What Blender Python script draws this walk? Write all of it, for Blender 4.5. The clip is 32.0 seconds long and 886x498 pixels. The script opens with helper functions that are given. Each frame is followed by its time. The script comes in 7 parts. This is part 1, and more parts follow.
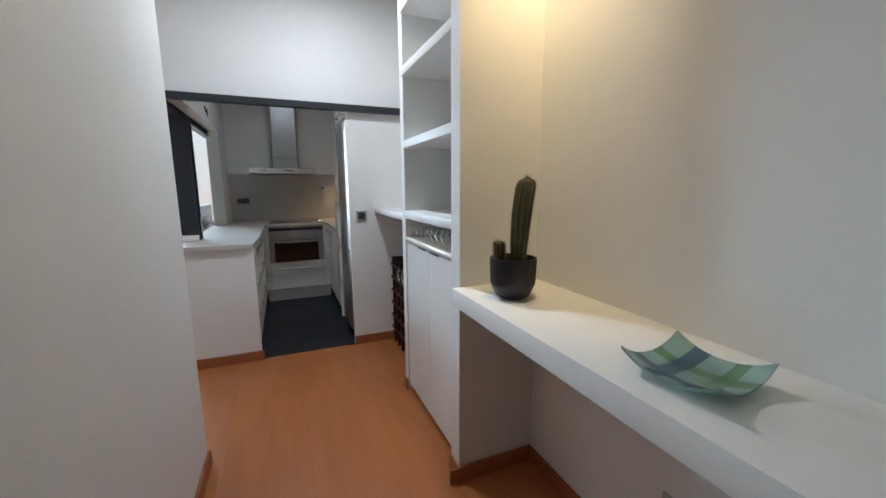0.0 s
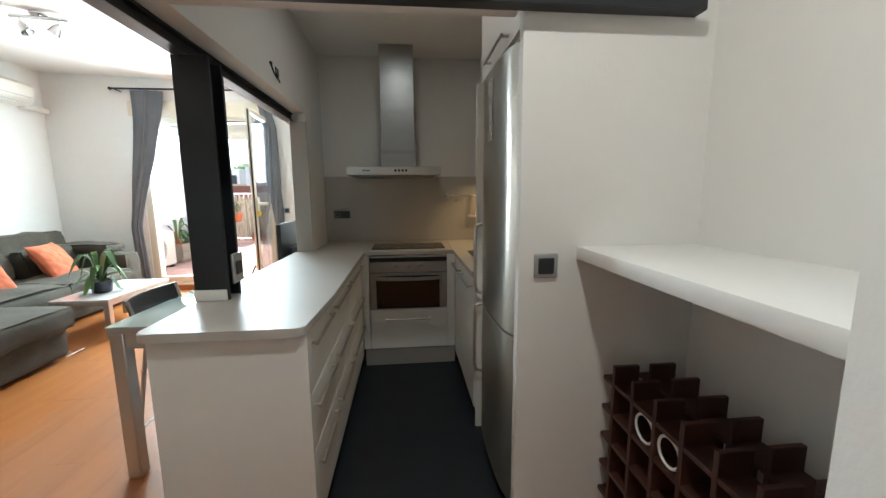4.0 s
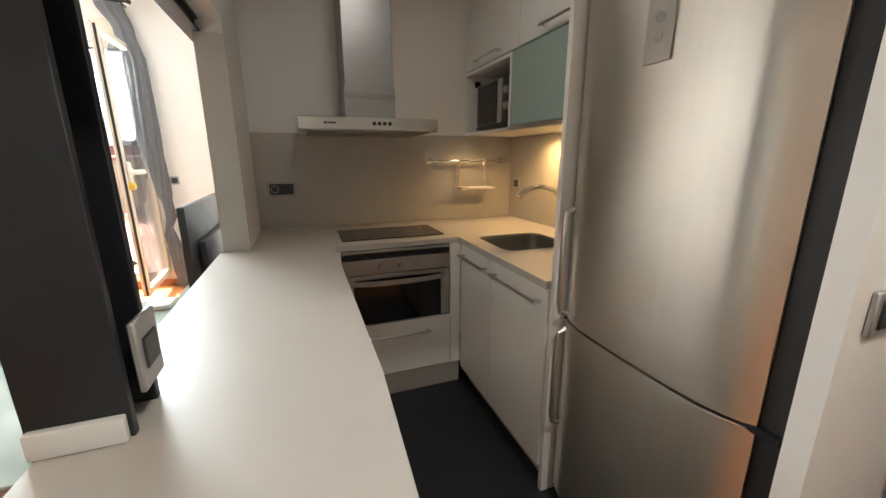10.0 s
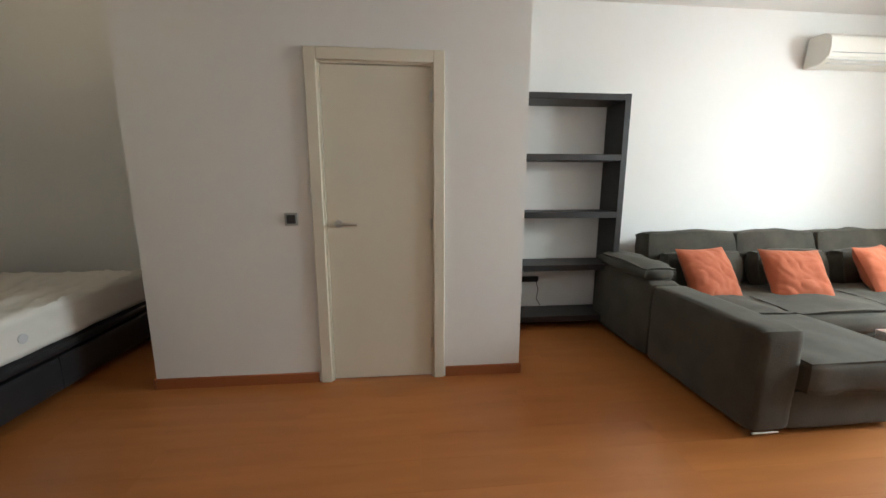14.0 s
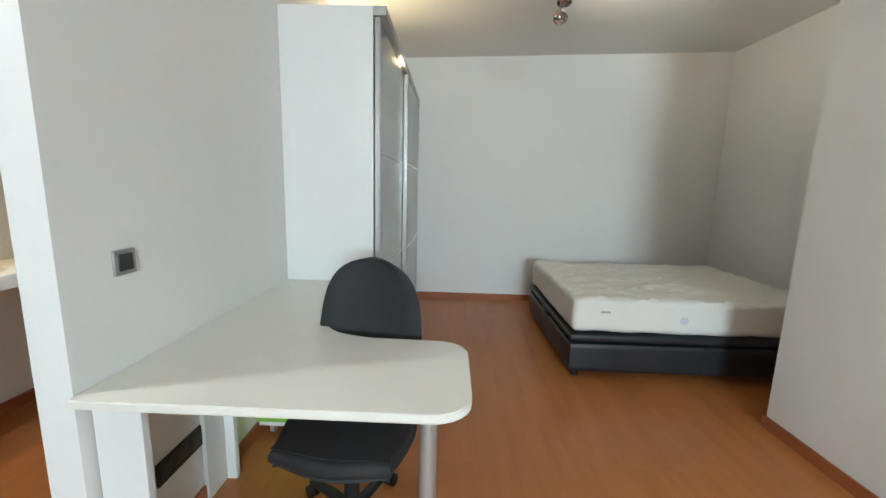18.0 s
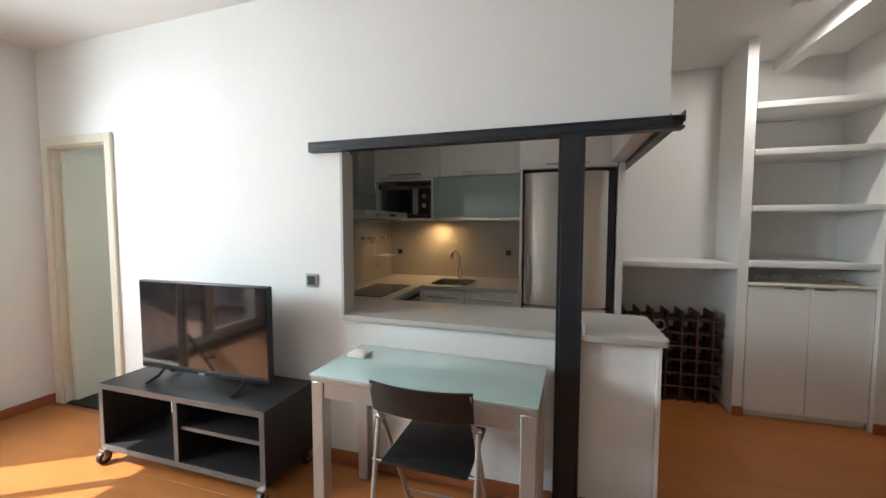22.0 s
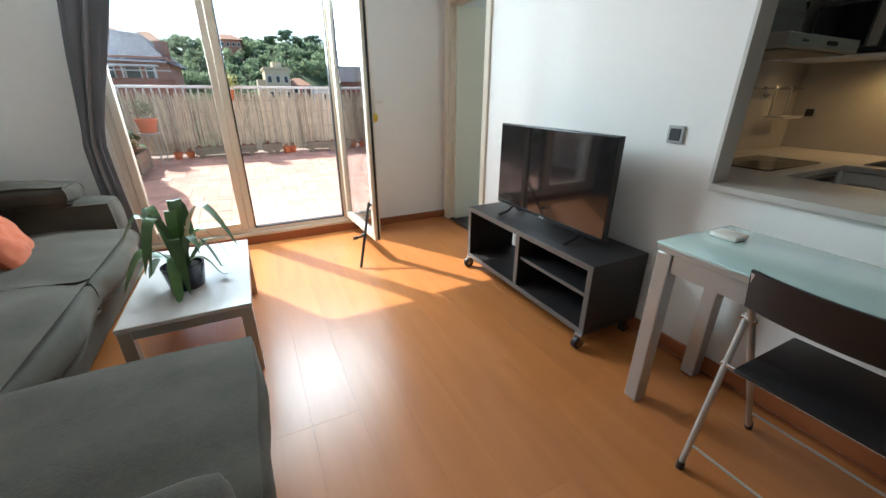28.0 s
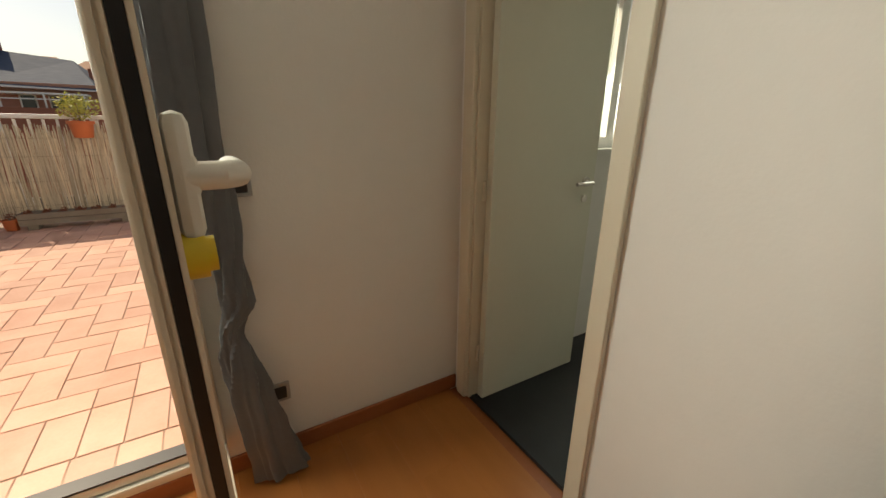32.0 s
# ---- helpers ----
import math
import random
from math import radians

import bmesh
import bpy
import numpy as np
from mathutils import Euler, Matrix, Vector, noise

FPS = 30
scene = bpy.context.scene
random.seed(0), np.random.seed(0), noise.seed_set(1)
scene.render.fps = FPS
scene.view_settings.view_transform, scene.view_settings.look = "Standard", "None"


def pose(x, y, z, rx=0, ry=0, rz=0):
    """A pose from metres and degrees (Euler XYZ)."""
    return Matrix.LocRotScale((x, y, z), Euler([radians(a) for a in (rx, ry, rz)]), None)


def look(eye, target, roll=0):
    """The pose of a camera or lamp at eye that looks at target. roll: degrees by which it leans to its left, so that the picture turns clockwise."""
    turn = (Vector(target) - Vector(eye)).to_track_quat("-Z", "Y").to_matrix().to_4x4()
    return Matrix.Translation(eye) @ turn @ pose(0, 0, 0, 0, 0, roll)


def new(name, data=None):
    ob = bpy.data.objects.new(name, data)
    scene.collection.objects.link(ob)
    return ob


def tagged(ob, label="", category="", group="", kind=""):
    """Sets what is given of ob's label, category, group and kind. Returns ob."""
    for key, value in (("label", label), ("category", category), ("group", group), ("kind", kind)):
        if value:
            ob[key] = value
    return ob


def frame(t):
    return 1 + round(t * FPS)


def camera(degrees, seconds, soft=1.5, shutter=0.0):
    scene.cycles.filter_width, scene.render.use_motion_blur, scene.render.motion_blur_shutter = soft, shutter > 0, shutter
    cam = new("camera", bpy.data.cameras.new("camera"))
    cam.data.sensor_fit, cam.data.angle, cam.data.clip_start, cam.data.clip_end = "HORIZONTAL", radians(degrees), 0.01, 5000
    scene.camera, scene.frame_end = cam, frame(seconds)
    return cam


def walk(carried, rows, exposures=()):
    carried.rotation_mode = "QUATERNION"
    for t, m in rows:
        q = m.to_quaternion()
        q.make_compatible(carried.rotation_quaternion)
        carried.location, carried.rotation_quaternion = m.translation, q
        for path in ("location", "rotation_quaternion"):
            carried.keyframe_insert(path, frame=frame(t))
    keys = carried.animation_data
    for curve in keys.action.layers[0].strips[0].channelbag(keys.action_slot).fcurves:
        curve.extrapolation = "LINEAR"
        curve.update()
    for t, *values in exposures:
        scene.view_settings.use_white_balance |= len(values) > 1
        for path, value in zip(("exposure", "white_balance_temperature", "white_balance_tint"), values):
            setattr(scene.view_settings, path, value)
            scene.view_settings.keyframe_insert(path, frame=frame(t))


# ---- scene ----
cam = camera(99.1, 32.0)
PATH = [
    (0, (0.682, -2.192, 1.285), (1.444, -0.371, 0.961), -0.27),
    (0.5, (0.732, -1.926, 1.301), (1.480, -0.099, 0.981), -0.28),
    (1, (0.757, -1.700, 1.299), (1.457, 0.147, 0.985), -0.22),
    (1.5, (0.768, -1.436, 1.316), (1.440, 0.423, 1.010), -0.34),
    (2, (0.774, -1.212, 1.303), (1.428, 0.654, 0.998), -0.37),
    (2.5, (0.784, -0.972, 1.322), (1.302, 0.936, 1.019), -0.35),
    (3, (0.791, -0.797, 1.312), (1.116, 1.154, 1.013), -0.60),
    (3.5, (0.792, -0.572, 1.319), (1.040, 1.391, 1.027), -0.35),
    (4, (0.787, -0.372, 1.302), (0.977, 1.598, 1.013), -0.45),
    (4.5, (0.750, -0.181, 1.311), (0.805, 1.799, 1.030), -0.70),
    (6.5, (0.664, 0.575, 1.282), (0.865, 2.505, 0.796), -0.33),
    (7, (0.655, 0.731, 1.323), (0.919, 2.641, 0.789), -0.47),
    (7.5, (0.594, 0.805, 1.358), (0.994, 2.688, 0.817), -0.26),
    (8, (0.522, 0.868, 1.381), (1.220, 2.662, 0.839), 0.01),
    (8.5, (0.472, 0.874, 1.387), (1.410, 2.556, 0.850), 0.07),
    (9, (0.456, 0.767, 1.368), (1.446, 2.428, 0.856), 0.01),
    (9.5, (0.434, 0.625, 1.335), (1.352, 2.335, 0.857), -0.11),
    (10, (0.358, 0.527, 1.316), (1.023, 2.352, 0.840), -0.20),
    (10.5, (0.231, 0.408, 1.304), (0.537, 2.328, 0.833), -0.39),
    (11, (0.135, 0.318, 1.308), (-0.118, 2.249, 0.852), -0.40),
    (11.5, (0.074, 0.333, 1.320), (-0.735, 2.109, 0.882), -0.70),
    (12, (0.011, 0.400, 1.329), (-1.056, 2.041, 0.917), -0.99),
    (12.5, (-0.079, 0.409, 1.334), (-1.367, 1.888, 0.942), -0.63),
    (13, (-0.149, 0.366, 1.324), (-1.741, 1.519, 0.955), -0.49),
    (13.5, (-0.244, 0.267, 1.321), (-2.075, 0.989, 0.966), -0.27),
    (14, (-0.339, 0.162, 1.329), (-2.299, 0.348, 0.979), 0.06),
    (14.5, (-0.408, 0.109, 1.330), (-2.348, -0.232, 0.984), 0.18),
    (16.5, (-0.624, 0.253, 1.336), (-1.902, -1.257, 1.046), 0.47),
    (17, (-0.717, 0.361, 1.327), (-1.603, -1.408, 1.035), 0.91),
    (17.5, (-0.804, 0.480, 1.359), (-1.154, -1.463, 1.038), 1.42),
    (18, (-0.853, 0.637, 1.354), (-0.816, -1.337, 1.037), 1.58),
    (18.5, (-0.961, 0.812, 1.376), (-0.541, -1.118, 1.062), 1.59),
    (19, (-1.082, 0.922, 1.397), (-0.325, -0.906, 1.104), 1.59),
    (19.5, (-1.231, 1.027, 1.417), (-0.136, -0.629, 1.175), 1.51),
    (20, (-1.331, 1.143, 1.406), (0.072, -0.271, 1.230), 1.28),
    (20.5, (-1.473, 1.279, 1.407), (0.202, 0.198, 1.254), 1.25),
    (21, (-1.588, 1.357, 1.420), (0.312, 0.751, 1.275), 0.92),
    (21.5, (-1.728, 1.326, 1.410), (0.267, 1.318, 1.273), 0.47),
    (22, (-1.897, 1.281, 1.396), (0.011, 1.868, 1.275), 0.06),
    (22.5, (-2.060, 1.255, 1.395), (-0.364, 2.307, 1.266), -0.18),
    (23, (-2.202, 1.199, 1.389), (-0.731, 2.544, 1.221), -0.28),
    (23.5, (-2.263, 1.158, 1.366), (-1.018, 2.703, 1.114), -0.48),
    (24, (-2.270, 1.052, 1.317), (-1.226, 2.714, 0.931), -0.75),
    (24.5, (-2.261, 0.906, 1.295), (-1.374, 2.620, 0.771), -0.84),
    (25, (-2.267, 0.824, 1.285), (-1.451, 2.551, 0.694), -0.73),
    (25.5, (-2.281, 0.804, 1.256), (-1.506, 2.530, 0.609), -0.60),
    (27.5, (-1.998, 1.269, 1.253), (-1.231, 2.952, 0.493), -0.16),
    (28, (-1.819, 1.511, 1.252), (-0.987, 3.162, 0.490), 0.14),
    (28.5, (-1.669, 1.749, 1.254), (-0.822, 3.394, 0.495), -0.03),
    (29, (-1.558, 2.024, 1.294), (-0.707, 3.665, 0.530), -0.25),
    (29.5, (-1.438, 2.272, 1.297), (-0.569, 3.914, 0.556), -0.27),
    (30, (-1.313, 2.546, 1.319), (-0.425, 4.186, 0.598), -0.14),
    (30.5, (-1.238, 2.848, 1.313), (-0.325, 4.484, 0.612), -0.19),
    (31, (-1.138, 3.145, 1.310), (-0.210, 4.782, 0.631), -0.26),
    (31.5, (-1.048, 3.439, 1.307), (-0.073, 5.063, 0.664), 0.71),
    (32, (-0.931, 3.718, 1.266), (0.069, 5.340, 0.658), 0.63),
]
EXPOSURE = [
    (0.0, 2.1, 5150, 6), (1.0, 1.75, 4900, 5), (2.0, 1.85, 4900, 6), (2.5, 1.95, 5700, 4), (3.0, 1.9, 6100, 6), (4.0, 1.9, 5900, 4), (6.5, 1.9, 6100, 8), (9.0, 2.4, 6500, 10), (10.0, 2.4, 6500, 10), (11.0, 1.55, 6000, 10), (12.0, 1.2, 6000, 10),
    (13.0, 0.95, 6200, 9), (14.0, 1.45, 6300, 9), (14.5, 1.8, 6200, 8), (17.0, 2.25, 5800, 2), (18.5, 2.15, 5700, 4), (20.0, 2.0, 5700, 5), (21.0, 1.7, 6100, 9), (22.0, 1.3, 6100, 10), (23.0, 0.75, 6100, 10),
    (24.0, 0.6, 6400, 8), (25.0, 1.02, 6100, 8), (25.5, 1.0, 5900, 8), (27.5, 0.9, 5700, 8), (28.0, 0.9, 5800, 5), (29.0, 0.25, 7700, 13), (30.0, -0.1, 8500, 19), (31.0, -0.1, 7500, 14), (32.0, -0.1, 8200, 10)]
walk(cam, [(t, look(eye, target, roll)) for t, eye, target, roll in PATH], EXPOSURE)
# ---- world, sun, lamps ----
SUN_AZ, SUN_EL = math.atan2(-0.527, 0.85), radians(46.5)   # towards the sun: -x, +y
world = bpy.data.worlds.new("world")
scene.world = world
world.use_nodes = True
wn = world.node_tree.nodes
sky = wn.new("ShaderNodeTexSky")
sky.sky_type, sky.sun_disc = "NISHITA", False
sky.sun_elevation, sky.sun_rotation = SUN_EL, radians(-31.8)
sky.air_density, sky.dust_density = 1.0, 1.5
world.node_tree.links.new(sky.outputs["Color"], wn["Background"].inputs["Color"])
wn["Background"].inputs["Strength"].default_value = 0.14


def lamp(name, kind, m, energy, color=(1, 1, 1), **kw):
    data = bpy.data.lights.new(name, kind)
    data.energy, data.color = energy, color
    for key, value in kw.items():
        if key == "size":
            data.size = value
        elif key == "size_y":
            data.shape, data.size_y = "RECTANGLE", value
        elif key == "angle":
            data.angle = value
        elif key == "radius":
            data.shadow_soft_size = value
        elif key == "spot":
            data.spot_size, data.spot_blend = value, 1.0
    ob = new(name, data)
    ob.matrix_world = m
    return ob


sun_way = Vector((0.527 * math.cos(SUN_EL), -0.85 * math.cos(SUN_EL), -math.sin(SUN_EL)))
lamp("sun", "SUN", look((0, 0, 20), Vector((0, 0, 20)) + sun_way), 5.0, (1.0, 0.93, 0.82), angle=radians(0.6))
# the sky's light in the terrace door's opening, and in the bathroom window
lamp("sky_in_terrace_door", "AREA", look((-1.87, 5.20, 1.86), (-1.87, 3.0, 1.05)), 70, (0.84, 0.95, 0.97), size=1.56, size_y=0.80)
lamp("sky_in_bath_window", "AREA", look((1.17, 5.12, 1.65), (1.0, 3.0, 1.0)), 9, (0.86, 0.98, 0.95), size=0.7, size_y=0.8)
# lamps of the flat, with one added fill light last
lamp("niche_lamp", "SPOT", look((1.40, -1.20, 2.62), (1.68, -0.97, 1.88)), 14, (1.0, 0.66, 0.29), radius=0.03, spot=radians(84))
lamp("under_cabinet_lamp", "SPOT", look((1.66, 2.42, 1.435), (1.66, 2.42, 0.9)), 3.3, (1.0, 0.60, 0.24), radius=0.015, spot=radians(168))
lamp("under_cabinet_lamp", "SPOT", look((1.40, 2.80, 1.425), (1.40, 2.80, 0.9)), 0.6, (1.0, 0.64, 0.3), radius=0.03, spot=radians(160))
lamp("wardrobe_uplight", "AREA", look((-0.1, -2.5, 2.42), (-0.35, -2.5, 3.0)), 1.8, (1.0, 0.74, 0.40), size=0.12, size_y=1.2)
lamp("alcove_spot", "SPOT", look((-1.60, -1.95, 2.56), (-2.6, -2.4, 3.2)), 14, (1.0, 0.84, 0.6), radius=0.03, spot=radians(110))
lamp("kitchen_ceiling_lamp", "AREA", look((0.74, 1.75, 2.385), (0.74, 1.75, 0.0)), 0.6, (1.0, 0.95, 0.88), size=0.10, size_y=0.9)
# unseen source, added to brighten the passage and its shelves
lamp("passage_fill_light", "AREA", look((0.92, -0.05, 2.68), (0.92, -0.05, 0.0)), 4.1, (1.0, 0.93, 0.84), size=0.08, size_y=0.08)
# ---- materials ----
def mat(name, c1, c2=None, rough=0.5, metal=0.0, scale=3.0, bump=0.0, bscale=150.0, stretch=(1, 1, 1), rand=0.0, rvar=0.08, coat=0.0, fine=0.25, sheen=0.0, island=0.0, aniso=0.0, ribs=0.0):
    m = bpy.data.materials.new(name)
    m.use_nodes = True
    nt = m.node_tree
    b = nt.nodes["Principled BSDF"]
    c2 = c2 or tuple(v * 0.9 for v in c1)
    tc = nt.nodes.new("ShaderNodeTexCoord")
    mp = nt.nodes.new("ShaderNodeMapping")
    mp.inputs["Scale"].default_value = stretch
    nt.links.new(tc.outputs["Object"], mp.inputs["Vector"])
    info = None
    if rand:
        info = nt.nodes.new("ShaderNodeObjectInfo")
        mul = nt.nodes.new("ShaderNodeMath")
        mul.operation, mul.inputs[1].default_value = "MULTIPLY", 37.0
        nt.links.new(info.outputs["Random"], mul.inputs[0])
        nt.links.new(mul.outputs[0], mp.inputs["Location"])
    n1 = nt.nodes.new("ShaderNodeTexNoise")
    n1.inputs["Scale"].default_value, n1.inputs["Detail"].default_value = scale, 5.0
    n2 = nt.nodes.new("ShaderNodeTexNoise")
    n2.inputs["Scale"].default_value, n2.inputs["Detail"].default_value = scale * 14, 3.0
    nt.links.new(mp.outputs[0], n1.inputs["Vector"])
    nt.links.new(mp.outputs[0], n2.inputs["Vector"])
    add = nt.nodes.new("ShaderNodeMix")
    add.data_type = "FLOAT"
    add.inputs[0].default_value = fine
    nt.links.new(n1.outputs["Fac"], add.inputs[2])
    nt.links.new(n2.outputs["Fac"], add.inputs[3])
    ramp = nt.nodes.new("ShaderNodeMapRange")
    ramp.inputs[1].default_value, ramp.inputs[2].default_value = 0.3, 0.7
    nt.links.new(add.outputs[0], ramp.inputs[0])
    mix = nt.nodes.new("ShaderNodeMix")
    mix.data_type = "RGBA"
    mix.inputs[6].default_value, mix.inputs[7].default_value = (*c1, 1), (*c2, 1)
    nt.links.new(ramp.outputs[0], mix.inputs[0])
    out = mix.outputs[2]
    if rand:
        hsv = nt.nodes.new("ShaderNodeHueSaturation")
        rr = nt.nodes.new("ShaderNodeMapRange")
        rr.inputs[3].default_value, rr.inputs[4].default_value = 1 - rand, 1 + rand
        nt.links.new(info.outputs["Random"], rr.inputs[0])
        nt.links.new(rr.outputs[0], hsv.inputs["Value"])
        nt.links.new(out, hsv.inputs["Color"])
        out = hsv.outputs[0]
    if island:
        geo, hsv = nt.nodes.new("ShaderNodeNewGeometry"), nt.nodes.new("ShaderNodeHueSaturation")
        rr = nt.nodes.new("ShaderNodeMapRange")
        rr.inputs[3].default_value, rr.inputs[4].default_value = 1 - island, 1 + island
        nt.links.new(geo.outputs["Random Per Island"], rr.inputs[0])
        nt.links.new(rr.outputs[0], hsv.inputs["Value"])
        nt.links.new(out, hsv.inputs["Color"])
        out = hsv.outputs[0]
    if aniso:
        tg = nt.nodes.new("ShaderNodeTangent")
        tg.direction_type, tg.axis = "RADIAL", "Z"
        nt.links.new(tg.outputs[0], b.inputs["Tangent"])
        b.inputs["Anisotropic"].default_value, b.inputs["Anisotropic Rotation"].default_value = aniso, 0.25
    nt.links.new(out, b.inputs["Base Color"])
    rm = nt.nodes.new("ShaderNodeMapRange")
    rm.inputs[3].default_value, rm.inputs[4].default_value = max(0.02, rough - rvar), min(1.0, rough + rvar)
    nt.links.new(n1.outputs["Fac"], rm.inputs[0])
    nt.links.new(rm.outputs[0], b.inputs["Roughness"])
    b.inputs["Metallic"].default_value = metal
    b.inputs["Coat Weight"].default_value = coat
    if sheen:
        b.inputs["Sheen Weight"].default_value = sheen
        b.inputs["Sheen Tint"].default_value = (min(1.0, 0.45 + c1[0] * 8), min(1.0, 0.45 + c1[1] * 8), min(1.0, 0.45 + c1[2] * 8), 1)
    if bump:
        n3 = nt.nodes.new("ShaderNodeTexNoise")
        n3.inputs["Scale"].default_value, n3.inputs["Detail"].default_value = bscale, 2.0
        nt.links.new(mp.outputs[0], n3.inputs["Vector"])
        bp = nt.nodes.new("ShaderNodeBump")
        bp.inputs["Strength"].default_value, bp.inputs["Distance"].default_value = bump, 0.002
        nt.links.new(n3.outputs["Fac"], bp.inputs["Height"])
        nt.links.new(bp.outputs[0], b.inputs["Normal"])
        if ribs:
            wv = nt.nodes.new("ShaderNodeTexWave")
            wv.bands_direction = "DIAGONAL"
            wv.inputs["Scale"].default_value, wv.inputs["Distortion"].default_value, wv.inputs["Detail Scale"].default_value = ribs / 10, 0.6, 4.0
            bp2 = nt.nodes.new("ShaderNodeBump")
            bp2.inputs["Strength"].default_value, bp2.inputs["Distance"].default_value = 0.14, 0.002
            nt.links.new(tc.outputs["Object"], wv.inputs["Vector"])
            nt.links.new(wv.outputs["Fac"], bp2.inputs["Height"])
            nt.links.new(bp.outputs[0], bp2.inputs["Normal"])
            nt.links.new(bp2.outputs[0], b.inputs["Normal"])
    return m


def glass(name, tint=(1, 1, 1), gloss=0.06):
    m = bpy.data.materials.new(name)
    m.use_nodes = True
    nt = m.node_tree
    nt.nodes.remove(nt.nodes["Principled BSDF"])
    tr, gl = nt.nodes.new("ShaderNodeBsdfTransparent"), nt.nodes.new("ShaderNodeBsdfGlossy")
    tr.inputs[0].default_value = (*tint, 1)
    gl.inputs["Roughness"].default_value = 0.01
    fr, pw = nt.nodes.new("ShaderNodeLayerWeight"), nt.nodes.new("ShaderNodeMath")
    fr.inputs["Blend"].default_value = 0.5
    pw.operation, pw.inputs[1].default_value = "POWER", 4.0
    nt.links.new(fr.outputs["Facing"], pw.inputs[0])
    add = nt.nodes.new("ShaderNodeMath")
    add.use_clamp = True
    add.inputs[1].default_value = gloss
    nt.links.new(pw.outputs[0], add.inputs[0])
    mix = nt.nodes.new("ShaderNodeMixShader")
    nt.links.new(add.outputs[0], mix.inputs[0])
    nt.links.new(tr.outputs[0], mix.inputs[1])
    nt.links.new(gl.outputs[0], mix.inputs[2])
    nt.links.new(mix.outputs[0], nt.nodes["Material Output"].inputs[0])
    return m


def glow(name, c, strength):
    m = mat(name, c)
    b = m.node_tree.nodes["Principled BSDF"]
    b.inputs["Emission Color"].default_value, b.inputs["Emission Strength"].default_value = (*c, 1), strength
    return m


PAINT = mat("wall_paint", (0.80, 0.785, 0.755), (0.77, 0.755, 0.725), 0.75, scale=1.3, bump=0.25, bscale=90, fine=0.35)
CEIL = mat("ceiling_paint", (0.81, 0.795, 0.77), (0.79, 0.775, 0.745), 0.85, scale=1.0, bump=0.15, bscale=60)
LACQUER = mat("white_lacquer", (0.80, 0.79, 0.76), (0.77, 0.76, 0.73), 0.35, scale=2, bump=0.03, bscale=40)
SHELFWHITE = mat("white_melamine", (0.78, 0.775, 0.75), (0.75, 0.745, 0.72), 0.5, scale=3, bump=0.08, bscale=200)
DESKWHITE = mat("desk_laminate", (0.78, 0.75, 0.68), (0.75, 0.72, 0.65), 0.35, scale=4, bump=0.04, bscale=300)
DOORCREAM = mat("cream_door_lacquer", (0.72, 0.66, 0.54), (0.69, 0.63, 0.51), 0.45, scale=2, bump=0.05, bscale=60)
DOORMINT = mat("pale_door_lacquer", (0.70, 0.70, 0.60), (0.67, 0.67, 0.57), 0.45, scale=2, bump=0.05, bscale=60)
PLANK = mat("orange_laminate", (0.43, 0.160, 0.044), (0.36, 0.126, 0.032), 0.33, scale=2.2, stretch=(6, 0.7, 1), rand=0.035, rvar=0.02, bump=0.02, bscale=120, fine=0.15)
SKIRT = mat("reddish_skirting_wood", (0.36, 0.12, 0.045), (0.28, 0.085, 0.03), 0.4, scale=4, stretch=(1, 1, 4), fine=0.4)
DARKFLOOR = mat("dark_slate_tile", (0.012, 0.015, 0.020), (0.008, 0.010, 0.014), 0.5, scale=5, bump=0.1, bscale=60)
BLACKSTEEL = mat("black_painted_steel", (0.018, 0.02, 0.026), (0.012, 0.014, 0.018), 0.42, scale=6, bump=0.08, bscale=90)
WORKTOP = mat("greige_quartz", (0.50, 0.475, 0.435), (0.465, 0.44, 0.405), 0.42, scale=2.5, fine=0.1, bump=0.0, rvar=0.02)
SPLASH = mat("grey_splashback", (0.43, 0.405, 0.365), (0.415, 0.39, 0.35), 0.22, scale=2, rvar=0.02)
OVENSTEEL = mat("satin_oven_steel", (0.40, 0.405, 0.40), (0.35, 0.355, 0.35), 0.38, 1.0, scale=6, stretch=(1, 1, 60), bump=0.03, bscale=40, rvar=0.05)
STEEL = mat("brushed_steel", (0.62, 0.60, 0.57), (0.55, 0.53, 0.50), 0.30, 1.0, scale=6, stretch=(1, 1, 60), bump=0.04, bscale=40, rvar=0.06)
FRSTEEL = mat("brushed_fridge_steel", (0.75, 0.715, 0.66), (0.72, 0.69, 0.635), 0.33, 1.0, scale=6, stretch=(1, 8, 0.08), bump=0.0, bscale=30, rvar=0.015, fine=0.0, aniso=0.85)
CHROME = mat("chrome", (0.75, 0.75, 0.75), (0.7, 0.7, 0.7), 0.12, 1.0, rvar=0.03)
ALU = mat("silver_paint", (0.50, 0.49, 0.47), (0.46, 0.45, 0.43), 0.38, 0.6, scale=8)
BLACKGLASS = mat("black_glass", (0.008, 0.008, 0.009), (0.006, 0.006, 0.007), 0.06, rvar=0.02)
BLACKPLASTIC = mat("black_plastic", (0.015, 0.015, 0.016), (0.011, 0.011, 0.012), 0.4, scale=12, bump=0.1, bscale=300)
DARKWOOD = mat("black_brown_veneer", (0.022, 0.019, 0.019), (0.014, 0.012, 0.012), 0.42, scale=3, stretch=(2, 1, 12), bump=0.06, bscale=100, fine=0.4)
WINEWOOD = mat("dark_red_brown_wood", (0.062, 0.022, 0.015), (0.04, 0.014, 0.01), 0.45, scale=6, bump=0.08, bscale=90)
